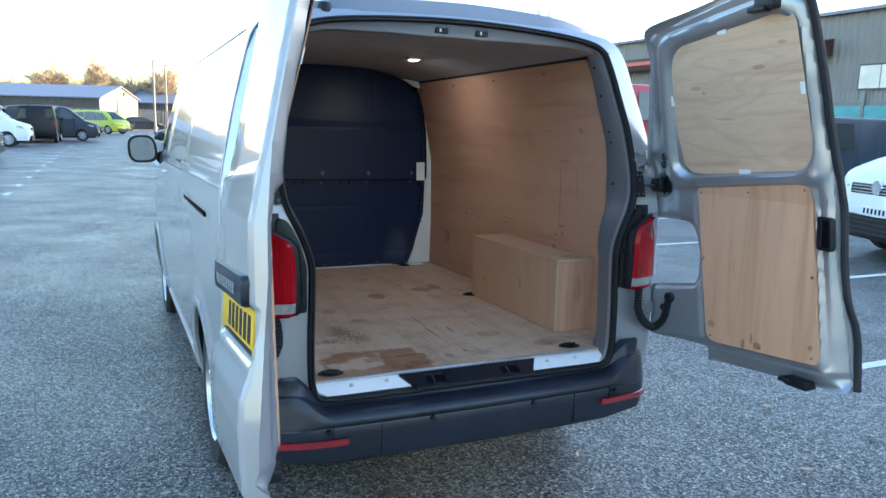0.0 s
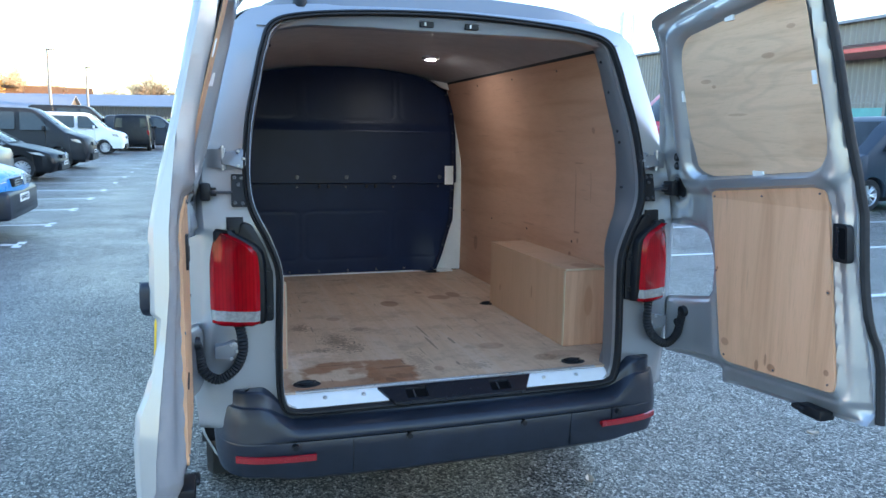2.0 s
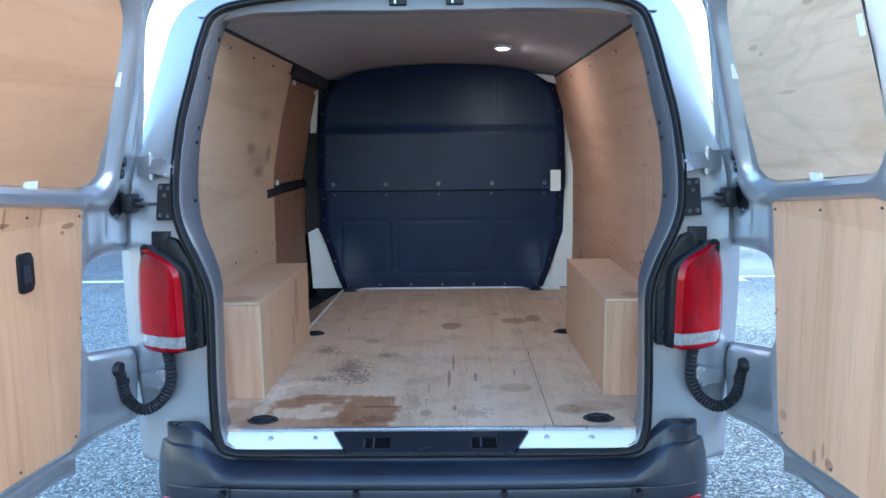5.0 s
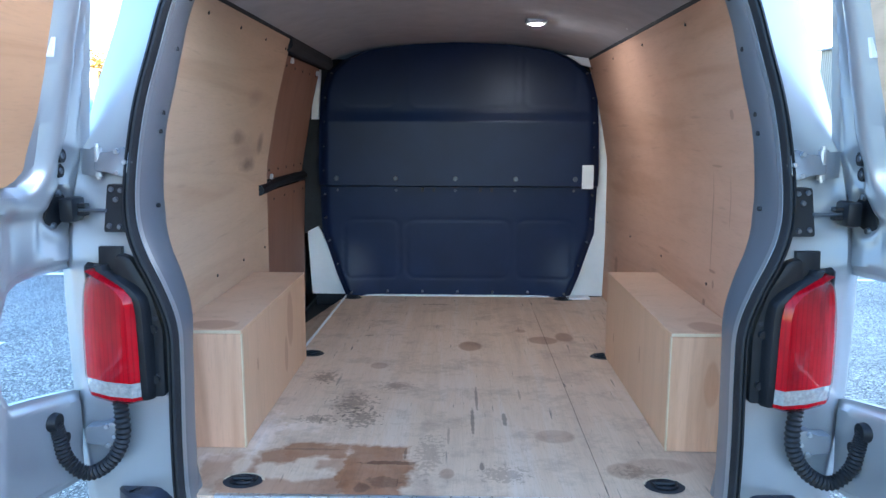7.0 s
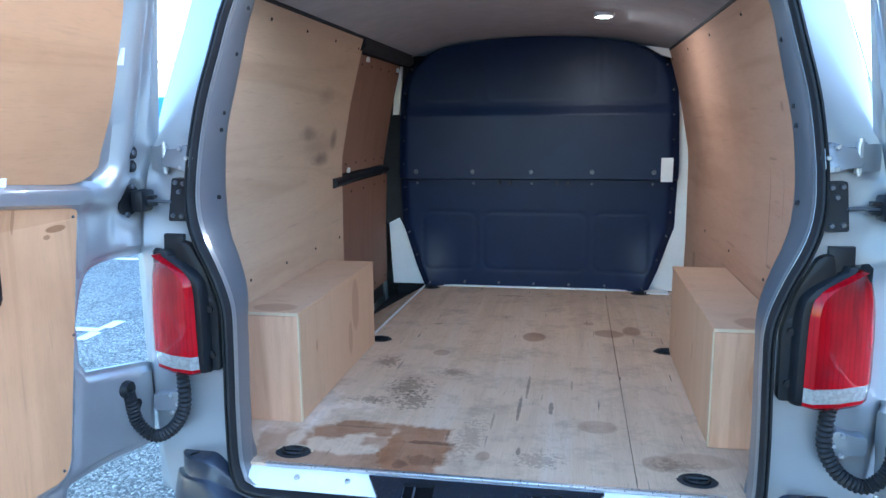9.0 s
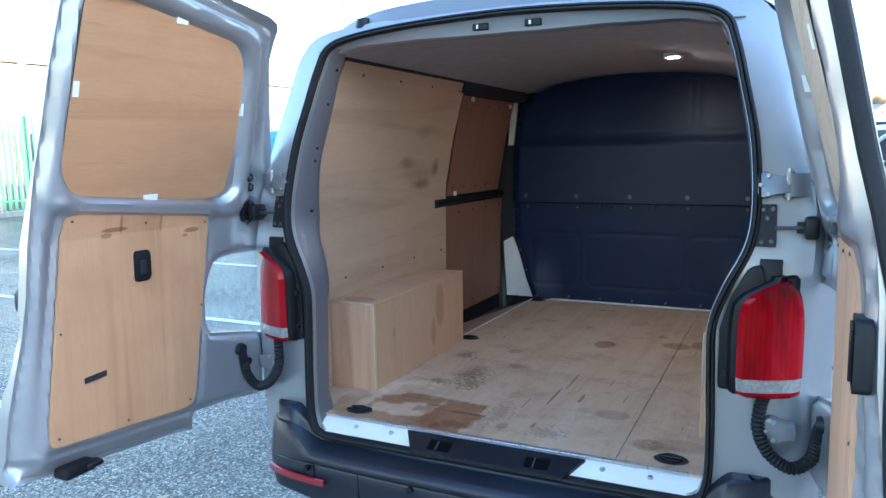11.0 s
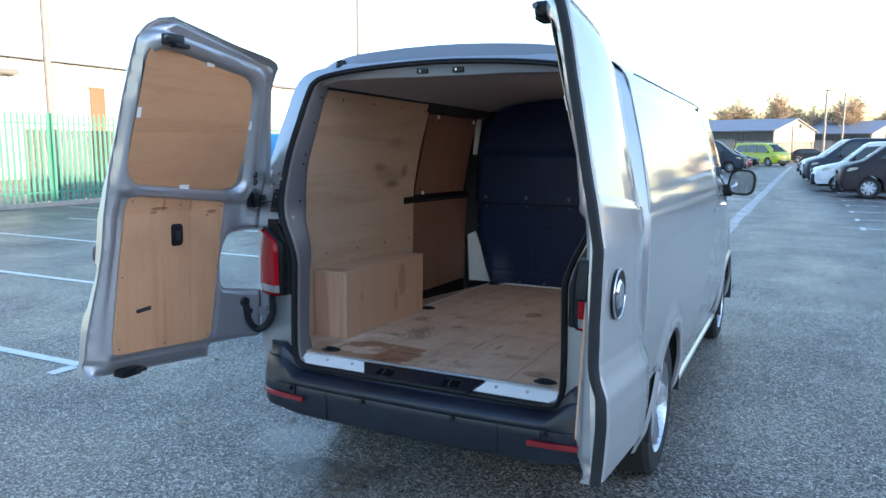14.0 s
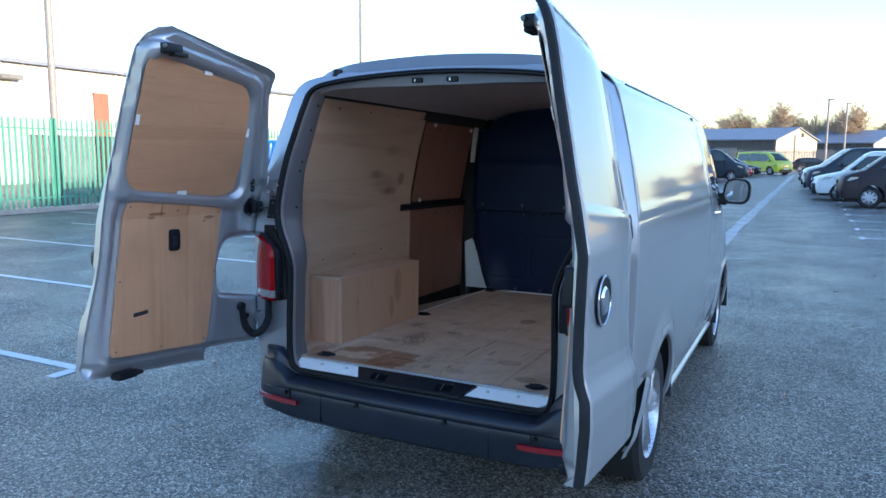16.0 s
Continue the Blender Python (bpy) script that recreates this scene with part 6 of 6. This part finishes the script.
vehicle("hatch", "black", "dark car parked nose to the aisle", nose(-1.9, 59.5, E_), 7)
vehicle("buzz", "lime", "lime green and white electric van across the aisle end", nose(-0.3, 66.0, 52), 6)
vehicle("transporter", "brown", "dark brown van parked nose to the aisle", nose(2.35, 24.9, W_), 8)
vehicle("caddy", "white", "white small van with dark bumpers", nose(1.65, 28.4, W_), 6, True)
vehicle("transporter", "navy", "slate grey van parked nose to the aisle", nose(1.35, 33.2, W_), 6)
vehicle("transporter", "white", "white van parked nose to the aisle", nose(1.2, 37.2, W_), 6)
vehicle("hatch", "grey", "grey car parked nose to the aisle", nose(1.0, 43.5, W_), 6)
vehicle("hatch", "grey", "dark car parked beyond the end fence", nose(4.0, 83.0, E_), 6)
vehicle("transporter", "white", "white people carrier parked nose to the aisle", nose(7.5, 3.77, W_ - 17) @ Matrix.Diagonal((1, 1, 1.10, 1)), 6)
vehicle("transporter", "navy", "slate blue van parked behind a white one", nose(11.2, 10.3, W_), 7)
vehicle("transporter", "red", "tall red van beside the fence", nose(10.0, 15.9, W_) @ Matrix.Diagonal((1.05, 1.2, 1.45, 1)), 6)

# ---- fences and buildings ----
def corrugated(name, base, vary=0.15):
    m = Mat(name, base, 0.5, 0.0)
    n = m.noise(1.2, 5)
    m.color(m.ramp(n, [(0.3, tuple(c * (1 - vary) for c in base)), (0.75, base)]))
    m.bump(m.noise(40, 3), 0.1, 0.005)
    return m.m


SHEET_DARK = corrugated("dark_cladding", (0.075, 0.068, 0.062))
SHEET_TAUPE = corrugated("taupe_cladding", (0.20, 0.19, 0.175))
SHEET_WHITE = corrugated("white_cladding", (0.42, 0.385, 0.32))
SHEET_CREAM = corrugated("cream_cladding", (0.62, 0.58, 0.51))
ROOF_GREY = corrugated("grey_roof_sheet", (0.20, 0.23, 0.28))
BRICK = corrugated("brown_brick", (0.26, 0.13, 0.08))
GREEN = plain("green_fence_paint", (0.045, 0.24, 0.185), 0.45, vary=0.2, scale=2)
GALV = plain("galvanised_steel", (0.22, 0.22, 0.215), 0.5, 0.5, vary=0.2)


def ribs(bm, p0, p1, z0, z1, out, pitch=0.35, depth=0.045):
    """Upright ribs along a wall from p0 to p1, standing out along out."""
    p0, p1, out = Vector(p0), Vector(p1), Vector(out)
    L = (p1 - p0).length
    d = (p1 - p0) / L
    k = 0.0
    pts = []
    while k < L:
        for a, o in ((0.0, 0.0), (0.25, 1.0), (0.55, 1.0), (0.8, 0.0)):
            pts.append(p0 + d * min(L, k + a * pitch) + out * depth * o)
        k += pitch
    sweep([[(p.x, p.y, z0) for p in pts], [(p.x, p.y, z1) for p in pts]], bm, False)
    return bm


def shed(name, label, x0, x1, y0, y1, eave, ridge, wall, gable, along="x", roof=None):
    """A long shed with a pitched roof; the ridge runs along x or y."""
    b = thing(name, label, "building")
    roof = roof or ROOF_GREY
    bm = bmesh.new()
    ribs(bm, (x0, y0, 0), (x1, y0, 0), 0, eave, (0, -1, 0))
    ribs(bm, (x1, y0, 0), (x1, y1, 0), 0, eave, (1, 0, 0))
    ribs(bm, (x1, y1, 0), (x0, y1, 0), 0, eave, (0, 1, 0))
    ribs(bm, (x0, y1, 0), (x0, y0, 0), 0, eave, (-1, 0, 0))
    part("wall", bm, wall, b, smooth=False)
    o = 0.35
    if along == "y":
        mid = (x0 + x1) / 2
        for a, c in ((x0 - o, mid), (x1 + o, mid)):
            part("roof", prism([(a, eave - 0.1), (c, ridge), (c, ridge + 0.12), (a, eave + 0.05)], lambda p, q, d: (p, d, q), y0 - o, y1 + o), roof, b, smooth=False)
        for y in (y0 - 0.03, y1 + 0.03):
            part("gable", prism([(x0, 0.02), (x1, 0.02), (x1, eave), (mid, ridge), (x0, eave)], lambda p, q, d: (p, d, q), y - 0.04, y + 0.04), gable, b, smooth=False)
    else:
        mid = (y0 + y1) / 2
        for a, c in ((y0 - o, mid), (y1 + o, mid)):
            part("roof", prism([(a, eave - 0.1), (c, ridge), (c, ridge + 0.12), (a, eave + 0.05)], lambda p, q, d: (d, p, q), x0 - o, x1 + o), roof, b, smooth=False)
        for x in (x0 - 0.03, x1 + 0.03):
            part("gable", prism([(y0, 0.02), (y1, 0.02), (y1, eave), (mid, ridge), (y0, eave)], lambda p, q, d: (d, p, q), x - 0.04, x + 0.04), gable, b, smooth=False)
    return b


def palisade(name, label, p0, p1, height, mat, pitch=0.155):
    f = thing(name, label, "fence")
    p0, p1 = Vector(p0), Vector(p1)
    L = (p1 - p0).length
    d = (p1 - p0) / L
    nrm = Vector((-d.y, d.x, 0))
    ang = math.atan2(d.y, d.x)
    out = rounded([(-0.035, 0.06), (0.035, 0.06), (0.035, height - 0.12), (0.0, height), (-0.035, height - 0.12)], [0.001, 0.001, 0.005, 0.004, 0.005], 1)
    bm = prism(out, lambda a, b, q: (a, q - 0.25 * abs(a), b), -0.004, 0.004)
    me = None
    for i in range(int(L / pitch)):
        p = p0 + d * (i * pitch)
        if me is None:
            ob = part("pale", bm, mat, f, smooth=False)
            me = ob.data
        else:
            ob = new("pale", me)
            ob.parent = f
        ob.matrix_basis = Matrix.Translation(p) @ Matrix.Rotation(ang, 4, "Z")
    for z in (0.35, height - 0.32):
        q = [p0 + nrm * 0.03, p1 + nrm * 0.03]
        bm = rod(q[0] + Vector((0, 0, z)), q[1] + Vector((0, 0, z)), 0.028, None, 4)
        part("rail", bm, mat, f, smooth=False)
    k = 0.0
    while k < L:
        p = p0 + d * k + nrm * 0.10
        part("post", block(p.x - 0.04, p.x + 0.04, p.y - 0.05, p.y + 0.05, 0, height - 0.05), mat, f, smooth=False)
        k += 2.75
    return f


palisade("green_fence", "green painted steel palisade fence on a kerb", (-15.95, -1.0, 0), (-15.95, 36.0, 0), 2.42, GREEN)
NETTING = Mat("teal_netting", (0.10, 0.26, 0.23), 0.6)
NETTING.color(NETTING.mix(NETTING.grey(NETTING.noise(1.6, 4), 0.35, 0.7, 0, 1), (0.10, 0.27, 0.24), (0.06, 0.18, 0.17)))
_holes = NETTING.t.nodes.new("ShaderNodeBsdfTransparent")
_weave = NETTING.t.nodes.new("ShaderNodeMixShader")
_weave.inputs[0].default_value = 0.55
_out = [n for n in NETTING.t.nodes if n.bl_idname == "ShaderNodeOutputMaterial"][0]
NETTING.t.links.new(_holes.outputs[0], _weave.inputs[1])
NETTING.t.links.new(NETTING.b.outputs[0], _weave.inputs[2])
NETTING.t.links.new(_weave.outputs[0], _out.inputs[0])
NETTING = NETTING.m
single("fence_netting", block(-16.06, -16.05, 9.3, 30, 0.12, 1.95), NETTING, "teal netting behind the green fence", "fence sheet")
single("kerb", block(-15.85, -15.70, -6, 36, 0, 0.12, 0.012), CONCRETE, "pale concrete kerb below the fence", "kerb", kind="structure")
palisade("grey_fence", "galvanised palisade fence at the end of the car park", (-12, 86.0, 0), (10, 86.0, 0), 2.3, GALV)
palisade("teal_fence", "tall galvanised palisade fence with teal sheeting", (19.5, 2, 0), (19.5, 34.0, 0), 2.95, GALV)
single("fence_sheeting", block(19.40, 19.43, 2, 34, 0.1, 2.45), plain("teal_sheeting", (0.06, 0.33, 0.33), 0.4, vary=0.2, scale=1.0), "teal sheeting along the fence", "fence sheet")

sh1 = shed("warehouse", "long dark shed with a pale gable end", -44, 0, 0, 10.6, 3.6, 5.1, SHEET_DARK, SHEET_WHITE, "x")
sh1.matrix_basis = pose(-2.45, 96, 0, 0, 0, -25)
sh2 = shed("warehouse", "further dark shed with a grey roof and pale gable", -30, 0, 0, 13.3, 3.5, 5.3, SHEET_DARK, SHEET_WHITE, "x")
sh2.matrix_basis = pose(8.9, 112, 0, 0, 0, -25)
for shx in (sh1, sh2):
    part("downpipe", rod((0.12, 4.5, 0), (0.12, 4.5, 4.2), 0.08, None, 8), SHEET_DARK, shx)
    part("window", block(0.05, 0.10, 6.2, 6.8, 4.0, 4.5), DARKGAP, shx)
    part("low_door", block(-8, -5, -0.10, -0.05, 0, 2.6), SHEET_TAUPE, shx)
shed("studio_hut", "low brown hut with a felt roof", -32, -13, 72, 80, 2.6, 3.9, BRICK, SHEET_DARK, "x")
shed("low_sheds", "row of low grey sheds beyond the cars", -75, -22, 52, 70, 2.8, 4.2, BRICK, SHEET_TAUPE, "x")
wh = shed("warehouse", "large cream corrugated unit lit by low sun", -52, -30, -10, 60, 5.4, 6.4, SHEET_CREAM, SHEET_CREAM, "y")
part("loading_door", block(-30.0, -29.9, 19.6, 22.2, 0, 4.2), WHITE, wh, "white roller door")
part("door_reveal", block(-29.96, -29.80, 22.2, 23.0, 0, 4.3), BRICK, wh, "rusty brown door reveal")
rb = shed("warehouse", "large taupe corrugated unit across the car park", 30, 58, -60, 62, 7.2, 9.2, SHEET_TAUPE, SHEET_TAUPE, "y")
part("canopy", prism([(30.0, 6.05), (29.0, 5.85), (29.0, 5.5), (29.15, 5.2), (30.0, 5.3)], lambda a, b, d: (a, d, b), 22.7, 42), plain("maroon_canopy", (0.085, 0.030, 0.030), 0.5, vary=0.2), rb, "dark maroon canopy over the doors")
part("fascia", block(28.95, 29.0, 22.7, 42.0, 5.52, 5.72), PAINTS["red"], rb, "red fascia strip")
win = part("window_frame", block(29.80, 29.95, 17.9, 21.12, 3.60, 4.76), SHEET_DARK, rb, "dark window surround")
for y0 in (18.0, 19.03, 20.06):
    # pale base colour imitates bright sky reflected in the glass
    part("pane", block(29.77, 29.83, y0, y0 + 0.98, 3.68, 4.68), plain("pane_painted_reflection", (0.62, 0.60, 0.55), 0.25, vary=0.15, scale=2), win, "pane coloured pale for the sky it reflects")
for x, y in ((41.1, 68.0), (42.4, 68.0)):
    part("flue", rod((x * 0.9, y * 0.9, 8.0), (x * 0.9, y * 0.9, 12.75), 0.32, None, 14), WHITE, rb, "pale flue")


POST = plain("grey_post_paint", (0.24, 0.23, 0.22), 0.5, vary=0.2)


def lamp_post(x, y, h, label):
    p = thing("lamp_post", label, "lamp post", group="lamp posts")
    part("pole", rod((x, y, 0), (x, y, h), 0.12, 0.095, 12), POST, p)
    part("base", rod((x, y, 0), (x, y, 0.9), 0.14, None, 12), POST, p)
    part("head", block(x - 0.12, x + 0.5, y - 0.14, y + 0.14, h - 0.05, h + 0.06, 0.03), POST, p)


lamp_post(-19, 12.2, 9.0, "galvanised lamp post behind the green fence")
lamp_post(-19.5, 30, 9.5, "tall slim mast beyond the fence")
lamp_post(2.7, 76, 6.9, "galvanised lamp post at the end of the aisle")
lamp_post(-11.7, 40, 6.4, "tall lamp post among the parked cars")
lamp_post(-12.0, 60, 6.8, "tall lamp post among the parked cars")
lamp_post(-11.5, 75, 6.6, "slim lamp post beyond the parked cars")
lamp_post(4.7, 90, 7.4, "slim mast beyond the sheds")

# low hut roofs and houses beyond the left-hand cars
for x, y in ((-28.3, 118), (-23.4, 119), (-19.6, 121)):
    h = shed("house", "small brick house with an orange-brown roof in low sun", -2.1, 2.1, -3, 3, 4.6, 6.4, BRICK, BRICK, "x", plain("clay_tile", (0.18, 0.085, 0.035), 0.8, vary=0.3, scale=3))
    h.matrix_basis = pose(x, y, 0, 0, 0, 12)

# signs on the cream unit and the hut
part("floodlight", block(-29.85, -29.4, 17.4, 18.4, 4.55, 4.75, 0.03), GALV, wh, "floodlight on the wall")


# ---- trees ----
BARK = plain("bark", (0.15, 0.11, 0.075), 0.9, vary=0.3, scale=6, bump=0.5)
TWIG = plain("twigs", (0.42, 0.32, 0.22), 0.9, vary=0.3, scale=3)
GOLD = plain("gold_leaves", (0.22, 0.125, 0.02), 0.7, vary=0.45, scale=0.8)
FIR = plain("fir_needles", (0.030, 0.060, 0.028), 0.8, vary=0.4, scale=1.0)


def grow(rng, height, spread, levels=5):
    """Limbs of a bare tree as a list of (start, end, radius, radius, level)."""
    out = []

    def branch(p, d, length, r, level):
        q = p
        steps = 3 if level < 2 else 2
        for i in range(steps):
            d = (d + Vector((rng.uniform(-1, 1), rng.uniform(-1, 1), rng.uniform(-0.3, 0.5))) * 0.16).normalized()
            e = q + d * (length / steps)
            out.append((q, e, r * (1 - 0.25 * i / steps), r * (1 - 0.25 * (i + 1) / steps), level))
            q = e
            if level < levels and (level > 0 or i > 0):
                for k in range(2):
                    side = Vector((rng.uniform(-1, 1), rng.uniform(-1, 1), rng.uniform(-0.1, 0.5))).normalized()
                    nd = (d * (0.75 - 0.1 * level) + side * spread).normalized()
                    branch(q, nd, length * rng.uniform(0.58, 0.78), r * 0.58, level + 1)
        if level < levels:
            branch(q, d, length * 0.7, r * 0.62, level + 1)

    branch(Vector((0, 0, 0)), Vector((0, 0, 1)), height * 0.26, height * 0.022, 0)
    return out


def bare_tree(seed, height, width, spread=0.95):
    rng = random.Random(seed)
    limbs = grow(rng, height, spread, 5)
    k = height / max(e.z for _, e, *_ in limbs)
    w = width / (2.0 * sorted(math.hypot(e.x, e.y) for _, e, *_ in limbs)[int(len(limbs) * 0.97)])
    size = Matrix.Diagonal((w, w, k))
    t = thing("tree", "bare winter tree catching low golden sun", "tree", group="bare trees")
    bm, fine = bmesh.new(), bmesh.new()
    for a, b, r0, r1, level in limbs:
        rod(size @ a, size @ b, max(r0, 0.026), max(r1, 0.016), 5 if level < 2 else 3, bm if level < 3 else fine, cap=False)
    part("trunk", bm, BARK, t)
    part("crown", fine, TWIG, t, "fine bare twigs")
    return t


t1, t2, t3 = bare_tree(3, 10.6, 9.2), bare_tree(11, 9.6, 7.4), bare_tree(23, 10.2, 8.0)
t1.matrix_basis, t2.matrix_basis, t3.matrix_basis = pose(-2.9, 121, 0), pose(-8.5, 121, 0), pose(6.3, 121, 0)
for ob, x, y, z, k in ((t2, 1.8, 122, 40, 0.86), (t2, 14, 124, 90, 0.85), (t3, -15, 128, 120, 0.75), (t1, -27.5, 120, 200, 0.92), (t2, 3.6, 124, 300, 0.84), (t3, 20, 126, 20, 0.8), (t2, -31.0, 124, 60, 1.0), (t1, 12.0, 126, 150, 0.75), (t2, -23, 121, 250, 0.86), (t1, -45, 120, 10, 0.85), (t2, -54, 118, 130, 0.9)):
    copy_thing(ob, pose(x, y, 0, 0, 0, z) @ Matrix.Diagonal((k, k, k, 1)))


def leafy(name, label, seed, height, width, mat, cone=False, count=2600):
    rng = random.Random(seed)
    t = thing(name, label, "tree")
    bm = rod((0, 0, 0), (0, 0, height * 0.8), height * 0.03, height * 0.006, 8)
    for i in range(14):
        a, h = rng.uniform(0, 6.28), height * rng.uniform(0.25, 0.75)
        w = width * 0.4
        rod((0, 0, h), (w * math.cos(a), w * math.sin(a), h + height * (0.02 if cone else 0.14)), height * 0.01, 0.01, 5, bm)
    part("trunk", bm, BARK, t)
    verts, faces = [], []
    clumps = [(rng.uniform(0, 6.28), rng.random(), rng.random()) for _ in range(46)]
    for i in range(count):
        a, u, v = clumps[i % 46]
        if cone:
            hz = 0.10 + 0.90 * u
            rad = width * 0.5 * (1 - hz) * math.sqrt(v) + 0.05
            c = Vector((rad * math.cos(a), rad * math.sin(a), height * hz))
            c += Vector((rng.gauss(0, 1), rng.gauss(0, 1), rng.gauss(0, 0.6))) * width * (0.09 * (1.15 - hz))
        else:
            ph = math.acos(1 - 1.5 * u)
            c = Vector((math.sin(ph) * math.cos(a), math.sin(ph) * math.sin(a), math.cos(ph))) * (0.55 + 0.45 * v)
            c = Vector((c.x * width * 0.5, c.y * width * 0.5, height * 0.62 + c.z * height * 0.36))
            c += Vector((rng.gauss(0, 1), rng.gauss(0, 1), rng.gauss(0, 1))) * width * 0.075
        s = width * rng.uniform(0.014, 0.03)
        d1 = Vector((rng.uniform(-1, 1), rng.uniform(-1, 1), rng.uniform(-1, 1))).normalized()
        d2 = d1.orthogonal().normalized()
        n = len(verts)
        verts += [c + d1 * s, c + d2 * s * 0.7, c - d1 * s, c - d2 * s * 0.7]
        faces.append((n, n + 1, n + 2, n + 3))
    me = bpy.data.meshes.new("crown")
    me.from_pydata(verts, [], faces)
    me.materials.append(mat)
    ob = new("crown", me)
    ob.parent = t
    return t


g1 = leafy("tree", "rounded tree with yellow autumn leaves", 5, 7.3, 7.0, GOLD)
g1.matrix_basis = pose(-31.5, 112, 0) @ Matrix.Diagonal((1.2, 1.2, 1.33, 1))
copy_thing(g1, pose(-40, 118, 0, 0, 0, 80) @ Matrix.Diagonal((0.9, 0.9, 0.9, 1)))
copy_thing(g1, pose(-45, 96, 0, 0, 0, 170))
f1 = leafy("conifer", "dark green conifer beside a pale building", 8, 6.9, 4.4, FIR, True)
f1.matrix_basis = pose(-30.5, 84, 0)
copy_thing(f1, pose(-33.5, 83, 0, 0, 0, 60) @ Matrix.Diagonal((0.85, 0.85, 0.8, 1)))

# ---- fallen leaves and litter on the asphalt ----
LEAF = plain("pale_dead_leaf", (0.52, 0.42, 0.33), 0.7, vary=0.3, scale=30)
rng = random.Random(4)
SPOTS = [(1.14, -0.17), (1.36, -0.01), (1.79, -0.2), (1.63, -0.16), (2.3, -0.01), (2.56, 0.19), (1.49, 0.19), (0.71, 0.35), (0.99, 3.42), (1.25, 2.26), (1.49, 2.63), (2.0, 5.2), (1.65, 3.99), (-1.65, 0.32), (-1.14, 0.68), (-0.9, 19.4), (2.1, 0.5), (2.9, 0.9), (3.4, 1.6), (-2.4, 1.4), (1.9, 7.1), (2.4, 8.6), (-2.6, 4.3), (2.75, 1.4)]
for x, y in SPOTS:
    a, s = rng.uniform(0, 6.28), rng.uniform(0.018, 0.034)
    bm = bmesh.new()
    rows = []
    for u in (-1.0, -0.5, 0.0, 0.5, 1.0):
        w = 0.55 * math.sqrt(max(0.0, 1 - u * u)) + 0.03
        rows.append([(x + s * (u * math.cos(a) - v * w * math.sin(a)), y + s * (u * math.sin(a) + v * w * math.cos(a)), 0.006 + s * 0.35 * abs(v) + s * 0.2 * abs(u)) for v in (-1, 0, 1)])
    sweep(rows, bm, False)
    single("fallen_leaf", bm, LEAF, "pale curled dead leaf lying on the asphalt", "leaf", group="fallen leaves")

# ---- small things on the van ----
for s in (1, -1):
    for z in (1.32, 1.50, 1.545, 1.70, 1.82):
        x = lerp(z, [p[1] for p in OPENING[8:14]], [p[0] for p in OPENING[8:14]]) - lip(z) * 0.9
        y = rear_y(z) + deep(z) * 0.70
        part("trim_hole", rod((s * (x + 0.012), y, z), (s * (x - 0.0045), y - 0.001, z), 0.0055, None, 10), DARKGAP, van)
    for z in (0.93, 1.05):
        part("surround_screw", rod((s * 0.695, 0.09, z), (s * 0.695, 0.080, z), 0.009, None, 10), BLACK, van)
part("roof_plug", rod((-0.545, 0.33, 1.955), (-0.545, 0.33, 1.99), 0.030, 0.022, 16), BLACK, van, "black roof aerial base")
part("roof_hook", tube([(0.69, 1.385, 1.875), (0.66, 1.38, 1.895), (0.64, 1.38, 1.893)], 0.006, 8), WHITE, van)
